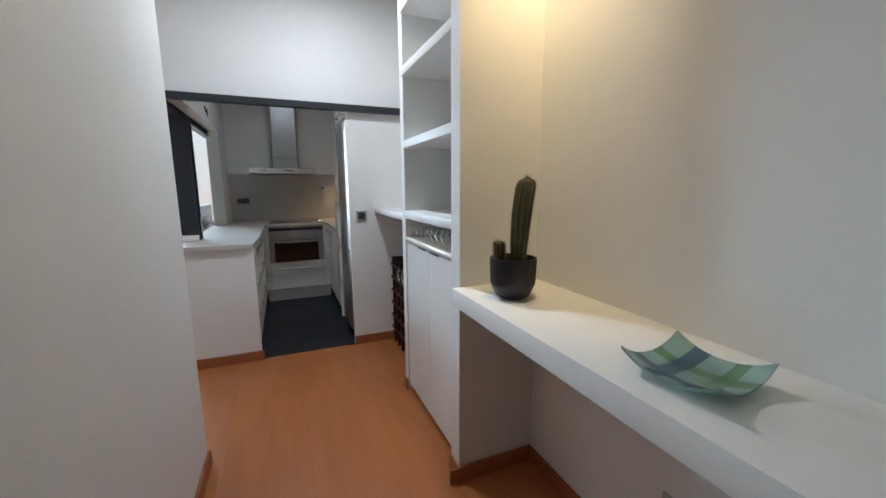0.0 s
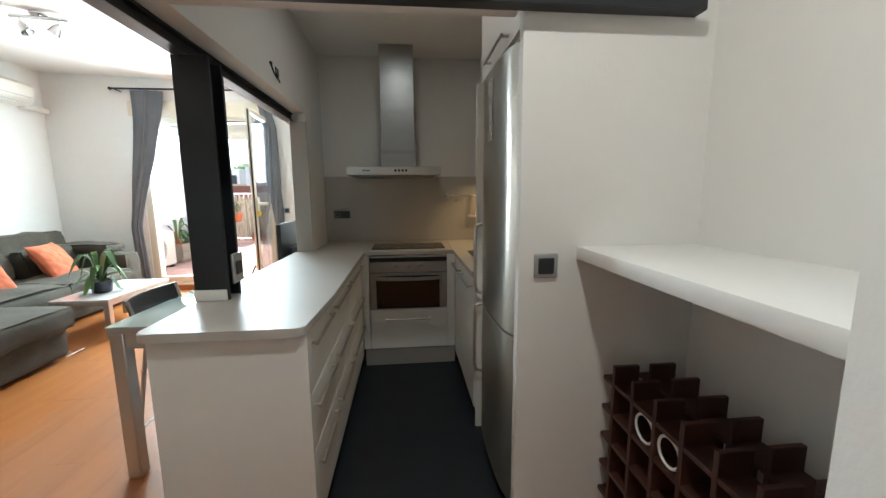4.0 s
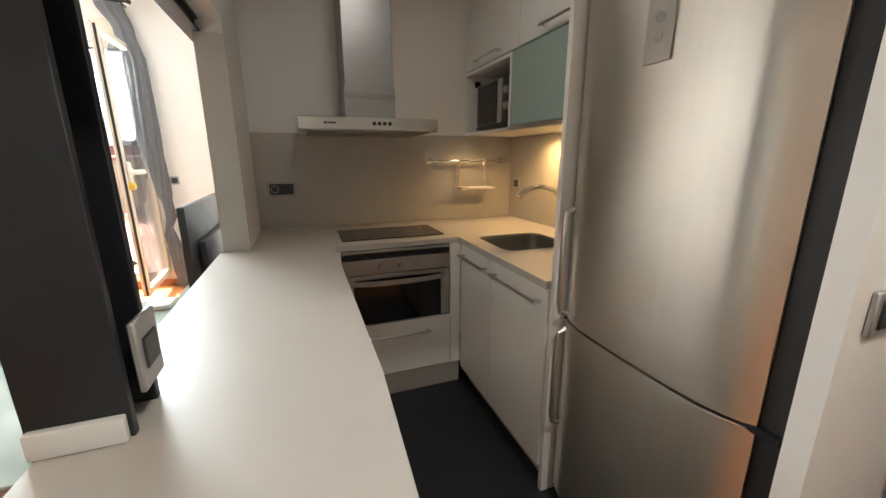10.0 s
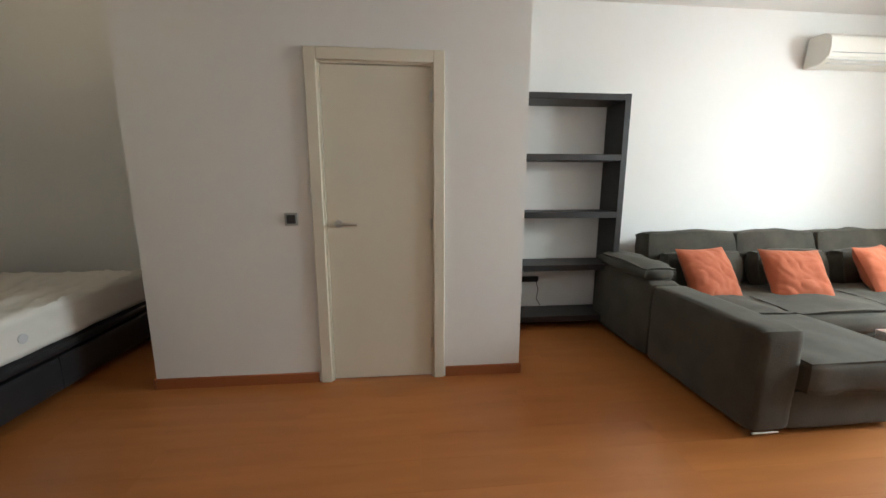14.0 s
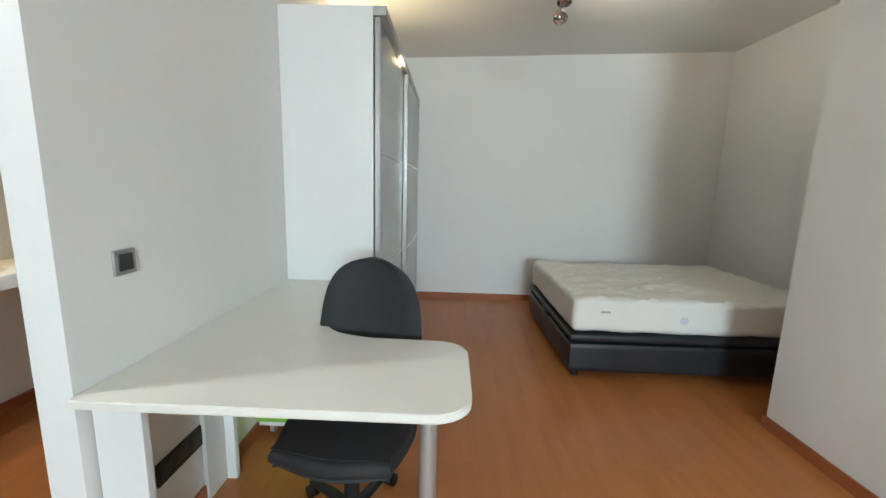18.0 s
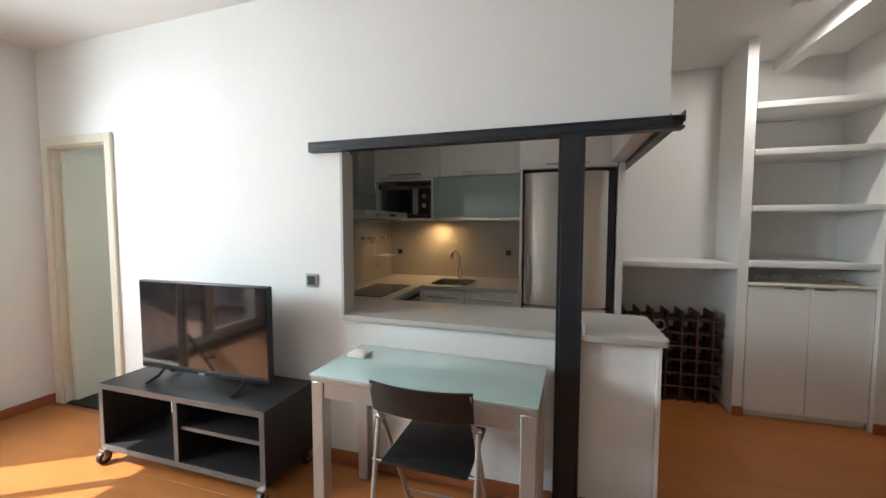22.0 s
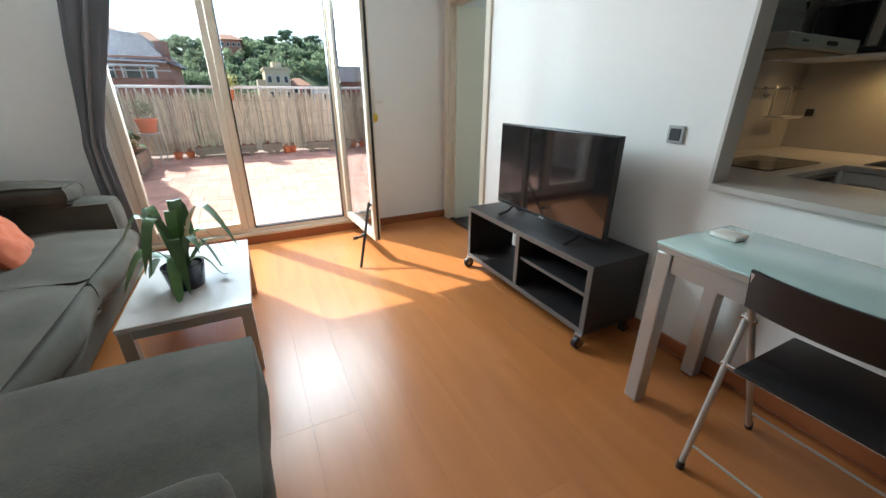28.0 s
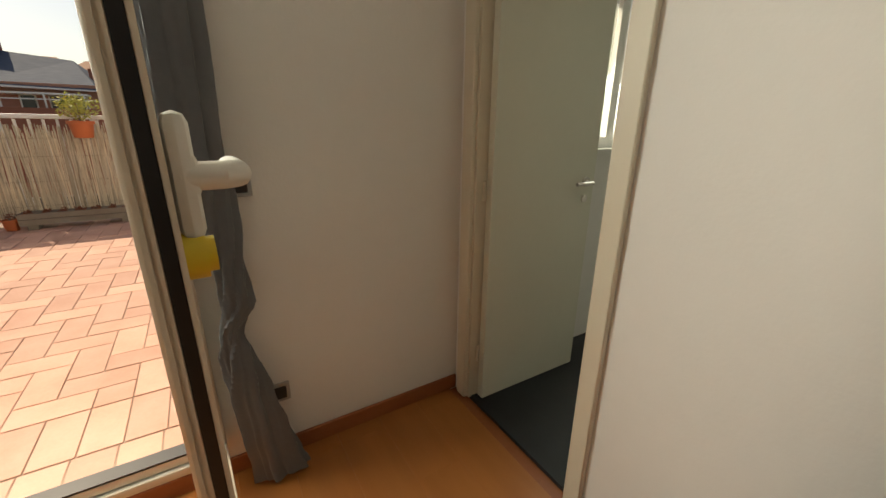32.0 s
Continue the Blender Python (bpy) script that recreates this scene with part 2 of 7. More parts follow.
SOFA = mat("charcoal_corduroy", (0.066, 0.057, 0.040), (0.030, 0.026, 0.019), 0.95, scale=5, bump=0.7, bscale=160, sheen=0.10, ribs=1100)
RUST = mat("terracotta_cushion_cloth", (0.47, 0.120, 0.050), (0.37, 0.085, 0.034), 0.9, scale=5, bump=0.3, bscale=350, sheen=0.08)
GREYCLOTH = mat("grey_curtain_cloth", (0.135, 0.14, 0.15), (0.105, 0.11, 0.12), 0.85, scale=4, bump=0.3, bscale=300, sheen=0.2)
MATTRESS = mat("white_mattress_cover", (0.78, 0.75, 0.69), (0.74, 0.71, 0.65), 0.85, scale=5, bump=0.25, bscale=250)
LEATHER = mat("black_leatherette", (0.022, 0.022, 0.025), (0.015, 0.015, 0.017), 0.42, scale=10, bump=0.25, bscale=220)
OFFICEBLACK = mat("black_chair_cloth", (0.018, 0.018, 0.019), (0.012, 0.012, 0.013), 0.75, scale=10, bump=0.3, bscale=400)
FROSTTEAL = mat("frosted_teal_glass", (0.46, 0.60, 0.57), (0.44, 0.58, 0.55), 0.10, scale=2, coat=0.6, rvar=0.03)
FROSTGREEN = mat("frosted_green_glass", (0.36, 0.46, 0.41), (0.33, 0.43, 0.38), 0.18, scale=2, coat=0.4, rvar=0.04)
FROSTGREY = mat("frosted_grey_glass", (0.40, 0.42, 0.41), (0.37, 0.39, 0.38), 0.22, scale=2, rvar=0.03)
PANE = glass("window_glass")
FROSTPANE = mat("frosted_pane", (0.75, 0.82, 0.80), rough=0.4)
FROSTPANE.node_tree.nodes["Principled BSDF"].inputs["Transmission Weight"].default_value = 0.9
LEAFPANE = glass("door_leaf_glass", gloss=0.34)
CREAMALU = mat("cream_aluminium", (0.72, 0.66, 0.55), (0.69, 0.63, 0.52), 0.4, scale=4)
GASKET = mat("black_rubber", (0.012, 0.013, 0.016), (0.01, 0.011, 0.013), 0.5)
SHUTTER = mat("grey_green_shutter", (0.33, 0.37, 0.33), (0.30, 0.34, 0.30), 0.5)
ACWHITE = mat("cream_white_plastic", (0.76, 0.73, 0.66), (0.73, 0.70, 0.63), 0.4)
SWITCHGREY = mat("silver_switch_frame", (0.42, 0.42, 0.41), (0.38, 0.38, 0.37), 0.35, 0.5)
SWITCHDARK = mat("anthracite_switch", (0.03, 0.03, 0.032), (0.025, 0.025, 0.027), 0.4)
GREENBIN = mat("lime_green_plastic", (0.28, 0.55, 0.06), (0.25, 0.5, 0.05), 0.4)
LEAFGREEN = mat("plant_leaf", (0.095, 0.175, 0.05), (0.05, 0.11, 0.026), 0.4, scale=12, rand=0.25)
CACTUSGREEN = mat("cactus_green", (0.085, 0.085, 0.035), (0.055, 0.055, 0.022), 0.7, scale=20, bump=0.3)
SPINE = mat("pale_spine", (0.30, 0.25, 0.15))
TERRACOTTA = mat("terracotta", (0.55, 0.16, 0.06), (0.48, 0.13, 0.045), 0.7, scale=8, bump=0.2)
SOIL = mat("dark_soil", (0.05, 0.035, 0.025), (0.03, 0.02, 0.015), 0.95, scale=30, bump=0.5)
TILE = mat("terrace_clay_tile", (0.62, 0.37, 0.285), (0.55, 0.30, 0.22), 0.75, scale=5, rand=0.14, bump=0.2, bscale=80)
GROUT = mat("pale_grout", (0.36, 0.25, 0.19), (0.29, 0.20, 0.15), 0.9, scale=12, bump=0.3)
WHITEWALL = mat("exterior_white_render", (0.80, 0.79, 0.76), (0.74, 0.73, 0.69), 0.9, scale=2, bump=0.4, bscale=70)
RAILWHITE = mat("white_rail_paint", (0.76, 0.75, 0.72), (0.7, 0.69, 0.66), 0.5)
REED = mat("dry_reed", (0.42, 0.35, 0.25), (0.31, 0.25, 0.17), 0.85, scale=9, fine=0.5)
TILEFAR = mat("terrace_clay_tile_far", (0.62, 0.37, 0.285), (0.55, 0.30, 0.22), 0.75, scale=5, island=0.14, bump=0.2, bscale=80)
REEDS = mat("dry_reeds", (0.64, 0.57, 0.44), (0.47, 0.41, 0.30), 0.85, scale=9, fine=0.5, island=0.4)
OLDWOOD = mat("weathered_wood", (0.28, 0.24, 0.19), (0.2, 0.17, 0.13), 0.85, scale=5, stretch=(1, 6, 1), bump=0.3)


# ---- mesh helpers ----
ORIGIN = {}


def box(bm, x0, x1, y0, y1, z0, z1, bevel=0.0, seg=2):
    vs = bmesh.ops.create_cube(bm, size=1.0, matrix=Matrix.LocRotScale(((x0 + x1) / 2, (y0 + y1) / 2, (z0 + z1) / 2), None, (abs(x1 - x0), abs(y1 - y0), abs(z1 - z0))))["verts"]
    if bevel:
        bmesh.ops.bevel(bm, geom=list({e for v in vs for e in v.link_edges}), offset=min(bevel, 0.49 * min(abs(x1 - x0), abs(y1 - y0), abs(z1 - z0))), segments=seg, profile=0.5, affect="EDGES")
    return bm


def cyl(bm, p, q, r, r2=None, seg=16, caps=True):
    p, q = Vector(p), Vector(q)
    m = Matrix.Translation((p + q) / 2) @ (q - p).to_track_quat("Z", "Y").to_matrix().to_4x4()
    bmesh.ops.create_cone(bm, cap_ends=caps, segments=seg, radius1=r, radius2=r if r2 is None else r2, depth=(q - p).length, matrix=m)
    return bm


def lathe(bm, rows, centre=(0, 0, 0), seg=24):
    """A turned shape from rows of (radius, height)."""
    rings = []
    for r, z in rows:
        rings.append([bm.verts.new((centre[0] + r * math.cos(a), centre[1] + r * math.sin(a), centre[2] + z)) for a in (math.tau * k / seg for k in range(seg))])
    for a, b in zip(rings, rings[1:]):
        for k in range(seg):
            bm.faces.new((a[k], a[(k + 1) % seg], b[(k + 1) % seg], b[k]))
    bm.faces.new(rings[0][::-1])
    bm.faces.new(rings[-1])
    return bm


def tube(bm, pts, r, seg=8, r_end=None):
    """A round bar along a line of points."""
    pts = [Vector(p) for p in pts]
    rings = []
    for i, p in enumerate(pts):
        d = (pts[min(i + 1, len(pts) - 1)] - pts[max(i - 1, 0)]).normalized()
        q = d.to_track_quat("Z", "Y")
        rad = r if r_end is None else r + (r_end - r) * i / (len(pts) - 1)
        rings.append([bm.verts.new(p + q @ Vector((rad * math.cos(a), rad * math.sin(a), 0))) for a in (math.tau * k / seg for k in range(seg))])
    for a, b in zip(rings, rings[1:]):
        best = min(range(seg), key=lambda s: (a[0].co - b[s].co).length)
        for k in range(seg):
            bm.faces.new((a[k], a[(k + 1) % seg], b[(k + 1 + best) % seg], b[(k + best) % seg]))
    bm.faces.new(rings[0][::-1])
    bm.faces.new(rings[-1])
    return bm


def prism(bm, outline, z0, z1, bevel=0.0):
    """An upright slab with the outline of (x, y) points."""
    low = [bm.verts.new((x, y, z0)) for x, y in outline]
    high = [bm.verts.new((x, y, z1)) for x, y in outline]
    n = len(outline)
    fs = [bm.faces.new(low[::-1]), bm.faces.new(high)]
    for k in range(n):
        fs.append(bm.faces.new((low[k], low[(k + 1) % n], high[(k + 1) % n], high[k])))
    if bevel:
        bmesh.ops.bevel(bm, geom=list({e for f in fs[:2] for e in f.edges}), offset=bevel, segments=2, affect="EDGES")
    return bm


def soft(bm, x0, x1, y0, y1, z0, z1, r=0.05, lump=0.012, n=9, seed=0, puff=0.03):
    """An upholstered block: a rounded box whose faces bulge and wrinkle a little."""
    vs = bmesh.ops.create_cube(bm, size=1.0)["verts"]
    es = list({e for v in vs for e in v.link_edges})
    bmesh.ops.subdivide_edges(bm, edges=es, cuts=n, use_grid_fill=True)
    allv = list(bm.verts)
    c, h = Vector(((x0 + x1) / 2, (y0 + y1) / 2, (z0 + z1) / 2)), Vector(((x1 - x0) / 2, (y1 - y0) / 2, (z1 - z0) / 2))
    r = min(r, *(0.98 * v for v in h))
    for v in allv:
        u = v.co * 2
        p = Vector(u[k] * h[k] for k in range(3))
        core = Vector(max(-h[k] + r, min(h[k] - r, p[k])) for k in range(3))
        d = p - core
        if d.length > 1e-6:
            d = d.normalized() * r
            bul = puff * (1 - u[0] ** 2 if abs(u[0]) < 1 else 1) * (1 - u[1] ** 2 if abs(u[1]) < 1 else 1) * (1 - u[2] ** 2 if abs(u[2]) < 1 else 1)
            w = lump * noise.noise(Vector((p[0] * 5 + seed * 3.1, p[1] * 5, p[2] * 5))) + 0.4 * lump * noise.noise(Vector((p[0] * 16 + seed, p[1] * 16, p[2] * 16)))
            p = core + d * (1 + (bul + w) / r)
        v.co = c + p
    return bm


def part(name, bm, material, parent=None, label="", smooth=None):
    """Links a bmesh, given in the world's coordinates, as one mesh under its thing."""
    o = ORIGIN.get(parent.name, Vector((0, 0, 0))) if parent else Vector((0, 0, 0))
    bmesh.ops.translate(bm, vec=-o, verts=bm.verts)
    bmesh.ops.recalc_face_normals(bm, faces=bm.faces)
    me = bpy.data.meshes.new(name)
    bm.to_mesh(me)
    bm.free()
    me.materials.append(material)
    if smooth is None or smooth:
        me.shade_smooth()
        me.set_sharp_from_angle(angle=radians(38))
    ob = new(name, me)
    if parent:
        ob.parent = parent
        ORIGIN[ob.name] = o
    if label:
        ob["label"] = label
    return ob


def thing(name, at, label, category, group=""):
    ob = new(name)
    ob.empty_display_size = 0.1
    ob.location = at
    ORIGIN[ob.name] = Vector(at)
    return tagged(ob, label, category, group)


def built(name, boxes, material, label, category="wall", bevel=0.0):
    """A piece of the setting from butted boxes."""
    bm = bmesh.new()
    for b in boxes:
        box(bm, *b, bevel=bevel)
    return tagged(part(name, bm, material, smooth=bool(bevel)), label, category, kind="structure")


def B(*a, **k):
    return box(bmesh.new(), *a, **k)


def bar_handle(parent, p, q, out, r=0.006, material=None):
    """A bar on two short posts, standing off its front by out."""
    p, q, out = Vector(p), Vector(q), Vector(out)
    bm = bmesh.new()
    d = (q - p).normalized()
    cyl(bm, p + out - d * 0.012, q + out + d * 0.012, r, seg=12)
    cyl(bm, p, p + out, r * 0.9, seg=10)
    cyl(bm, q, q + out, r * 0.9, seg=10)
    return part("handle", bm, material or STEEL, parent, "brushed steel bar handle")
# ---- the flat's shell ----
XR, XL, YH, YT, YB, ZK = 1.785, -3.76, 3.0, 5.09, -3.95, 2.43
XD, YDN, YDS = -2.766, 0.93, -1.47          # closet front and its two corners
XP = 1.69                                   # passage wall behind the long shelf
XA = -3.98                                  # bed alcove's side wall
TOP = 3.05


def ceil_z(x, y):
    return 2.71 - 0.037 * x - 0.010 * (y - 5.09)


tagged(part("subfloor", B(-4.3, 2.1, -4.2, 5.085, -0.12, -0.012), SKIRT, smooth=False), "plain screed under the laminate floor", "floor", kind="structure")
built("wall_terrace_sofa_side", [(-4.0, -2.70, YT, 5.36, -0.1, TOP)], PAINT, "white painted wall between sofa and terrace door")
built("wall_terrace_tv_side", [(-1.04, 0.80, YT, 5.36, -0.1, TOP)], PAINT, "white painted wall beside the terrace door")
built("wall_over_terrace_door", [(-2.70, -1.04, YT, 5.36, 2.33, TOP)], PAINT, "white painted wall over the terrace door")
built("wall_terrace_threshold", [(-2.70, -1.04, YT, 5.17, -0.1, 0.10)], PAINT, "low step under the terrace door")
built("wall_bathroom_window", [(1.55, 1.95, YT, 5.36, -0.1, TOP), (0.80, 1.55, YT, 5.36, -0.1, 1.17), (0.80, 1.55, YT, 5.36, 2.12, TOP)], PAINT, "white bathroom wall round the window")
XS = -3.84                                   # the sofa wall is a little out of square
tagged(part("wall_sofa", prism(bmesh.new(), [(-4.05, YDN), (XS, YDN), (XL, YT), (-4.05, YT)], -0.1, TOP), PAINT, smooth=False), "white painted wall behind the sofa", "wall", kind="structure")
built("wall_closet", [(XD - 0.10, XD, YDS, -0.37, -0.1, TOP), (XD - 0.10, XD, 0.345, YDN, -0.1, TOP), (XD - 0.10, XD, -0.37, 0.345, 2.04, TOP),
                      (-4.0, XD - 0.10, YDN - 0.09, YDN, -0.1, TOP), (-4.0, XD - 0.10, YDS, YDS + 0.09, -0.1, TOP)], PAINT, "white painted closet box with a door opening")
built("wall_alcove", [(-4.15, XA, YB, YDS, -0.1, TOP)], PAINT, "white painted side wall of the bed alcove")
built("wall_back", [(-4.15, 2.0, YB - 0.15, YB, -0.1, TOP)], PAINT, "white painted wall behind the bed")
built("wall_right", [(XR, XR + 0.15, -0.80, 3.1, -0.1, TOP), (XP, XR + 0.15, YB, -0.80, -0.1, TOP)], PAINT, "white painted wall along the passage and the kitchen")
built("wall_desk", [(0.17, 0.275, YB, -0.30, -0.1, TOP)], PAINT, "white painted partition beside the desk")
built("wall_fridge", [(1.155, XR, 0.83, 0.872, -0.1, TOP)], PAINT, "white painted wall beside the fridge")
built("wall_kitchen", [(0.095, XR + 0.15, YH, YH + 0.10, -0.1, TOP)], PAINT, "white painted wall behind the hood")
built("wall_tv", [(0.0, 0.095, 2.47, 4.36, -0.1, TOP)], PAINT, "white painted wall behind the television")
built("wall_over_bathroom_door", [(0.0, 0.095, 4.36, 5.0, 1.99, TOP)], PAINT, "white painted wall over the bathroom doorway")
built("wall_bathroom_corner", [(0.0, 0.095, 5.0, YT, -0.1, TOP)], PAINT, "white painted wall beside the bathroom doorway")
built("wall_over_hatch", [(0.0, 0.095, 0.83, 2.47, 1.869, TOP)], PAINT, "white painted wall above the kitchen hatch")
built("wall_under_hatch", [(0.0, 0.095, 0.85, 2.47, -0.1, 0.86)], PAINT, "white painted low wall under the kitchen worktop")
built("wall_over_kitchen", [(0.095, 1.155, 0.83, 0.925, 1.869, TOP)], PAINT, "white painted wall above the kitchen entrance")
built("wall_bathroom", [(1.9, 2.0, 3.1, YT, -0.1, TOP)], PAINT, "white bathroom wall")

bm = bmesh.new()
for (x0, x1, y0, y1) in ((-4.15, 2.0, YB - 0.15, 5.36),):
    vs = [bm.verts.new((x, y, ceil_z(x, y) + dz)) for dz in (0, 0.12) for x, y in ((x0, y0), (x1, y0), (x1, y1), (x0, y1))]
    for f in ((3, 2, 1, 0), (4, 5, 6, 7), (0, 1, 5, 4), (1, 2, 6, 5), (2, 3, 7, 6), (3, 0, 4, 7)):
        bm.faces.new([vs[k] for k in f])
tagged(part("ceiling", bm, CEIL, smooth=False), "white painted ceiling", "ceiling", kind="structure")
built("ceiling_kitchen", [(0.095, XR, 0.925, YH, ZK, ZK + 0.1)], CEIL, "lower white kitchen ceiling", "ceiling")
built("ceiling_beam", [(0.276, XR, -0.40, -0.302, 2.61, 2.80)], CEIL, "white painted ceiling beam across the passage", "beam")
built("ceiling_roof", [(-4.3, 2.1, -4.2, 5.36, 3.1, 3.2)], CEIL, "closed roof slab", "roof")


def skirting(name, runs):
    bm = bmesh.new()
    for x0, x1, y0, y1 in runs:
        box(bm, x0, x1, y0, y1, -0.004, 0.072, bevel=0.004, seg=1)
    tagged(part(name, bm, SKIRT), "reddish brown wooden skirting board along the wall", "skirting board", kind="structure")


t = 0.014
skirting("baseboard", [(XL, -2.72, YT - t, YT), (-1.03, -0.005, YT - t, YT), (-2.72, -1.03, YT - t, YT)])
tagged(part("baseboard", prism(bmesh.new(), [(XS, YDN + t), (XS + t, YDN + t), (XL + t, YT - t), (XL, YT - t)], -0.004, 0.072), SKIRT, smooth=False), "reddish brown wooden skirting board along the wall", "skirting board", kind="structure")
skirting("baseboard", [(XD, XD + t, YDS, -0.44), (XD, XD + t, 0.41, YDN + t), (XS, XD, YDN, YDN + t), (XA, XD + t, YDS - t, YDS)])
skirting("baseboard", [(XA, 0.17, YB, YB + t), (XA, XA + t, YB + t, YDS - t)])
skirting("baseboard", [(0.17 - t, 0.17, YB + t, -0.30), (0.17 - t, 0.275 + t, -0.30, -0.30 + t), (0.275, 0.275 + t, YB + t, -0.30)])
skirting("baseboard", [(XP - t, XP, YB, -0.86), (1.27, XP, -0.845 - t, -0.845), (1.304, 1.318, -0.845, -0.762), (1.331, 1.345, -0.03, 0.035), (XR - t, XR, 0.03, 0.816), (1.155, XR - t, 0.83 - t, 0.83)])
skirting("baseboard", [(-t, 0.0, 0.85, 1.165), (-t, 0.0, 1.30, 4.29), (-t, 0.474, 0.832 - t, 0.832)])

# kitchen floor and bathroom floor: dark tiles
built("floor_kitchen", [(0.30, 1.30, 0.84, 2.50, -0.012, 0.004)], DARKFLOOR, "dark slate grey kitchen floor", "floor")
built("floor_bathroom", [(0.012, 1.9, 3.1, YT, -0.012, 0.006)], DARKFLOOR, "dark grey bathroom floor tiles", "floor")

# black steel frame of the kitchen opening
hatch = thing("steel_frame", (0.0, 1.23, 0.0), "black painted steel post and beams framing the kitchen opening", "steel frame")
for name, a in (("bottom_flange", (-0.05, 0.012, 0.782, 2.65, 1.812, 1.822)), ("top_flange", (-0.05, 0.012, 0.782, 2.65, 1.858, 1.868)), ("web", (-0.02, -0.008, 0.782, 2.65, 1.8225, 1.8575)), ("cover_plate", (-0.05, -0.042, 0.83, 2.65, 1.8225, 1.8575)),
                ("bottom_flange", (0.0125, 1.705, 0.782, 0.828, 1.845, 1.852)), ("front_plate", (-0.03, 1.705, 0.775, 0.7815, 1.845, 1.891)), ("rear_lip", (0.0125, 1.705, 0.820, 0.828, 1.8525, 1.891)),
                ("post_flange", (-0.055, 0.075, 1.175, 1.19, 0.0, 1.8115)), ("post_flange", (-0.055, 0.075, 1.275, 1.29, 0.0, 1.8115)), ("post_web", (-0.055, 0.02, 1.1905, 1.2745, 0.0, 1.8115))):
    part(name, B(*a, bevel=0.0015, seg=1), BLACKSTEEL, hatch)
part("post_base", B(-0.05, 0.07, 1.158, 1.174, 0.889, 0.932, bevel=0.003), LACQUER, hatch, "white foot cover on the worktop")

# hatch jamb lining
built("trim_hatch", [(-0.012, 0.10, 2.455, 2.47, 0.888, 1.811)], WORKTOP, "greige jamb of the kitchen hatch", "trim")


# ---- doors ----
def door_frame(name, x, y0, y1, h, w, side, material, depth):
    """Casing of a doorway in a wall across x; side is +1 where the room is on the +x side."""
    bm = bmesh.new()
    for a, b in ((y0 - w, y0), (y1, y1 + w)):
        box(bm, x, x + side * 0.022, a, b, 0, h + w, bevel=0.004, seg=1)
    box(bm, x, x + side * 0.022, y0, y1, h, h + w, bevel=0.004, seg=1)
    for a, b in ((y0 - 0.018, y0 + 0.012), (y1 - 0.012, y1 + 0.018)):
        box(bm, x - side * depth, x, a, b, 0, h + 0.012)
    box(bm, x - side * depth, x, y0 + 0.012, y1 - 0.012, h - 0.012, h + 0.018)
    return tagged(part(name, bm, material), "cream lacquered wooden door casing", "door frame", kind="structure")


def lever(parent, x, y, z, side, along):
    bm = bmesh.new()
    cyl(bm, (x, y, z), (x + side * 0.008, y, z), 0.026, seg=20)
    tube(bm, [(x + side * 0.008, y, z), (x + side * 0.045, y, z), (x + side * 0.052, y + along * 0.012, z), (x + side * 0.052, y + along * 0.12, z)], 0.009)
    return part("door_handle", bm, STEEL, parent, "brushed steel lever handle")


door_frame("door_frame_1", XD, -0.355, 0.33, 2.03, 0.07, 1, DOORCREAM, 0.10)
d1 = tagged(part("door_1", B(XD - 0.05, XD - 0.012, -0.339, 0.318, 0.008, 2.014, bevel=0.002, seg=1), DOORCREAM), "closed cream lacquered flush closet door", "door", kind="structure")
lever(d1, XD - 0.012, -0.27, 1.065, 1, 1)
for z in (0.25, 1.06, 1.84):
    part("hinge", cyl(bmesh.new(), (XD + 0.004, 0.316, z - 0.035), (XD + 0.004, 0.316, z + 0.035), 0.008, seg=10), STEEL, d1)

door_frame("door_frame_2", 0.0, 4.36, 4.985, 1.987, 0.065, -1, DOORCREAM, 0.095)
d2 = tagged(new("door_2"), "pale lacquered bathroom door standing open inwards", "door", kind="structure")
d2.location, ORIGIN[d2.name] = (0.045, 4.962, 0), Vector((0, 0, 0))
leaf = part("leaf", B(0.0, 0.62, -0.038, 0.0, 0.01, 1.968, bevel=0.002, seg=1), DOORMINT, d2)
bm = bmesh.new()
cyl(bm, (0.56, -0.038, 1.03), (0.56, -0.046, 1.03), 0.024, seg=20)
tube(bm, [(0.56, -0.046, 1.03), (0.56, -0.085, 1.03), (0.548, -0.092, 1.03), (0.44, -0.092, 1.03)], 0.009)
cyl(bm, (0.56, -0.038, 0.95), (0.56, -0.045, 0.95), 0.018, seg=16)
part("door_handle", bm, STEEL, d2, "brushed steel lever handle with keyhole rose")
for z in (0.25, 1.02, 1.80):
    part("hinge", cyl(bmesh.new(), (-0.012, -0.004, z - 0.04), (-0.012, -0.004, z + 0.04), 0.008, seg=10), CREAMALU, d2)
d2.rotation_euler = (0, 0, radians(-1))

# bathroom window, seen past the door
bw = tagged(new("window_2"), "white bathroom sliding window", "window", kind="structure")
ORIGIN[bw.name] = Vector((0, 0, 0))
bm = bmesh.new()
for a in ((0.80, 1.55, 5.14, 5.2, 1.17, 1.23), (0.80, 1.55, 5.14, 5.2, 2.06, 2.12), (0.80, 0.86, 5.14, 5.2, 1.23, 2.06), (1.49, 1.55, 5.14, 5.2, 1.23, 2.06), (1.02, 1.08, 5.14, 5.2, 1.23, 2.06)):
    box(bm, *a)
part("window_frame", bm, LACQUER, bw)
part("window_sill", B(0.78, 1.57, 5.05, 5.14, 1.15, 1.17), LACQUER, bw)
part("pane", B(0.86, 1.49, 5.165, 5.171, 1.23, 2.06), FROSTPANE, bw, "frosted pane").visible_shadow = False

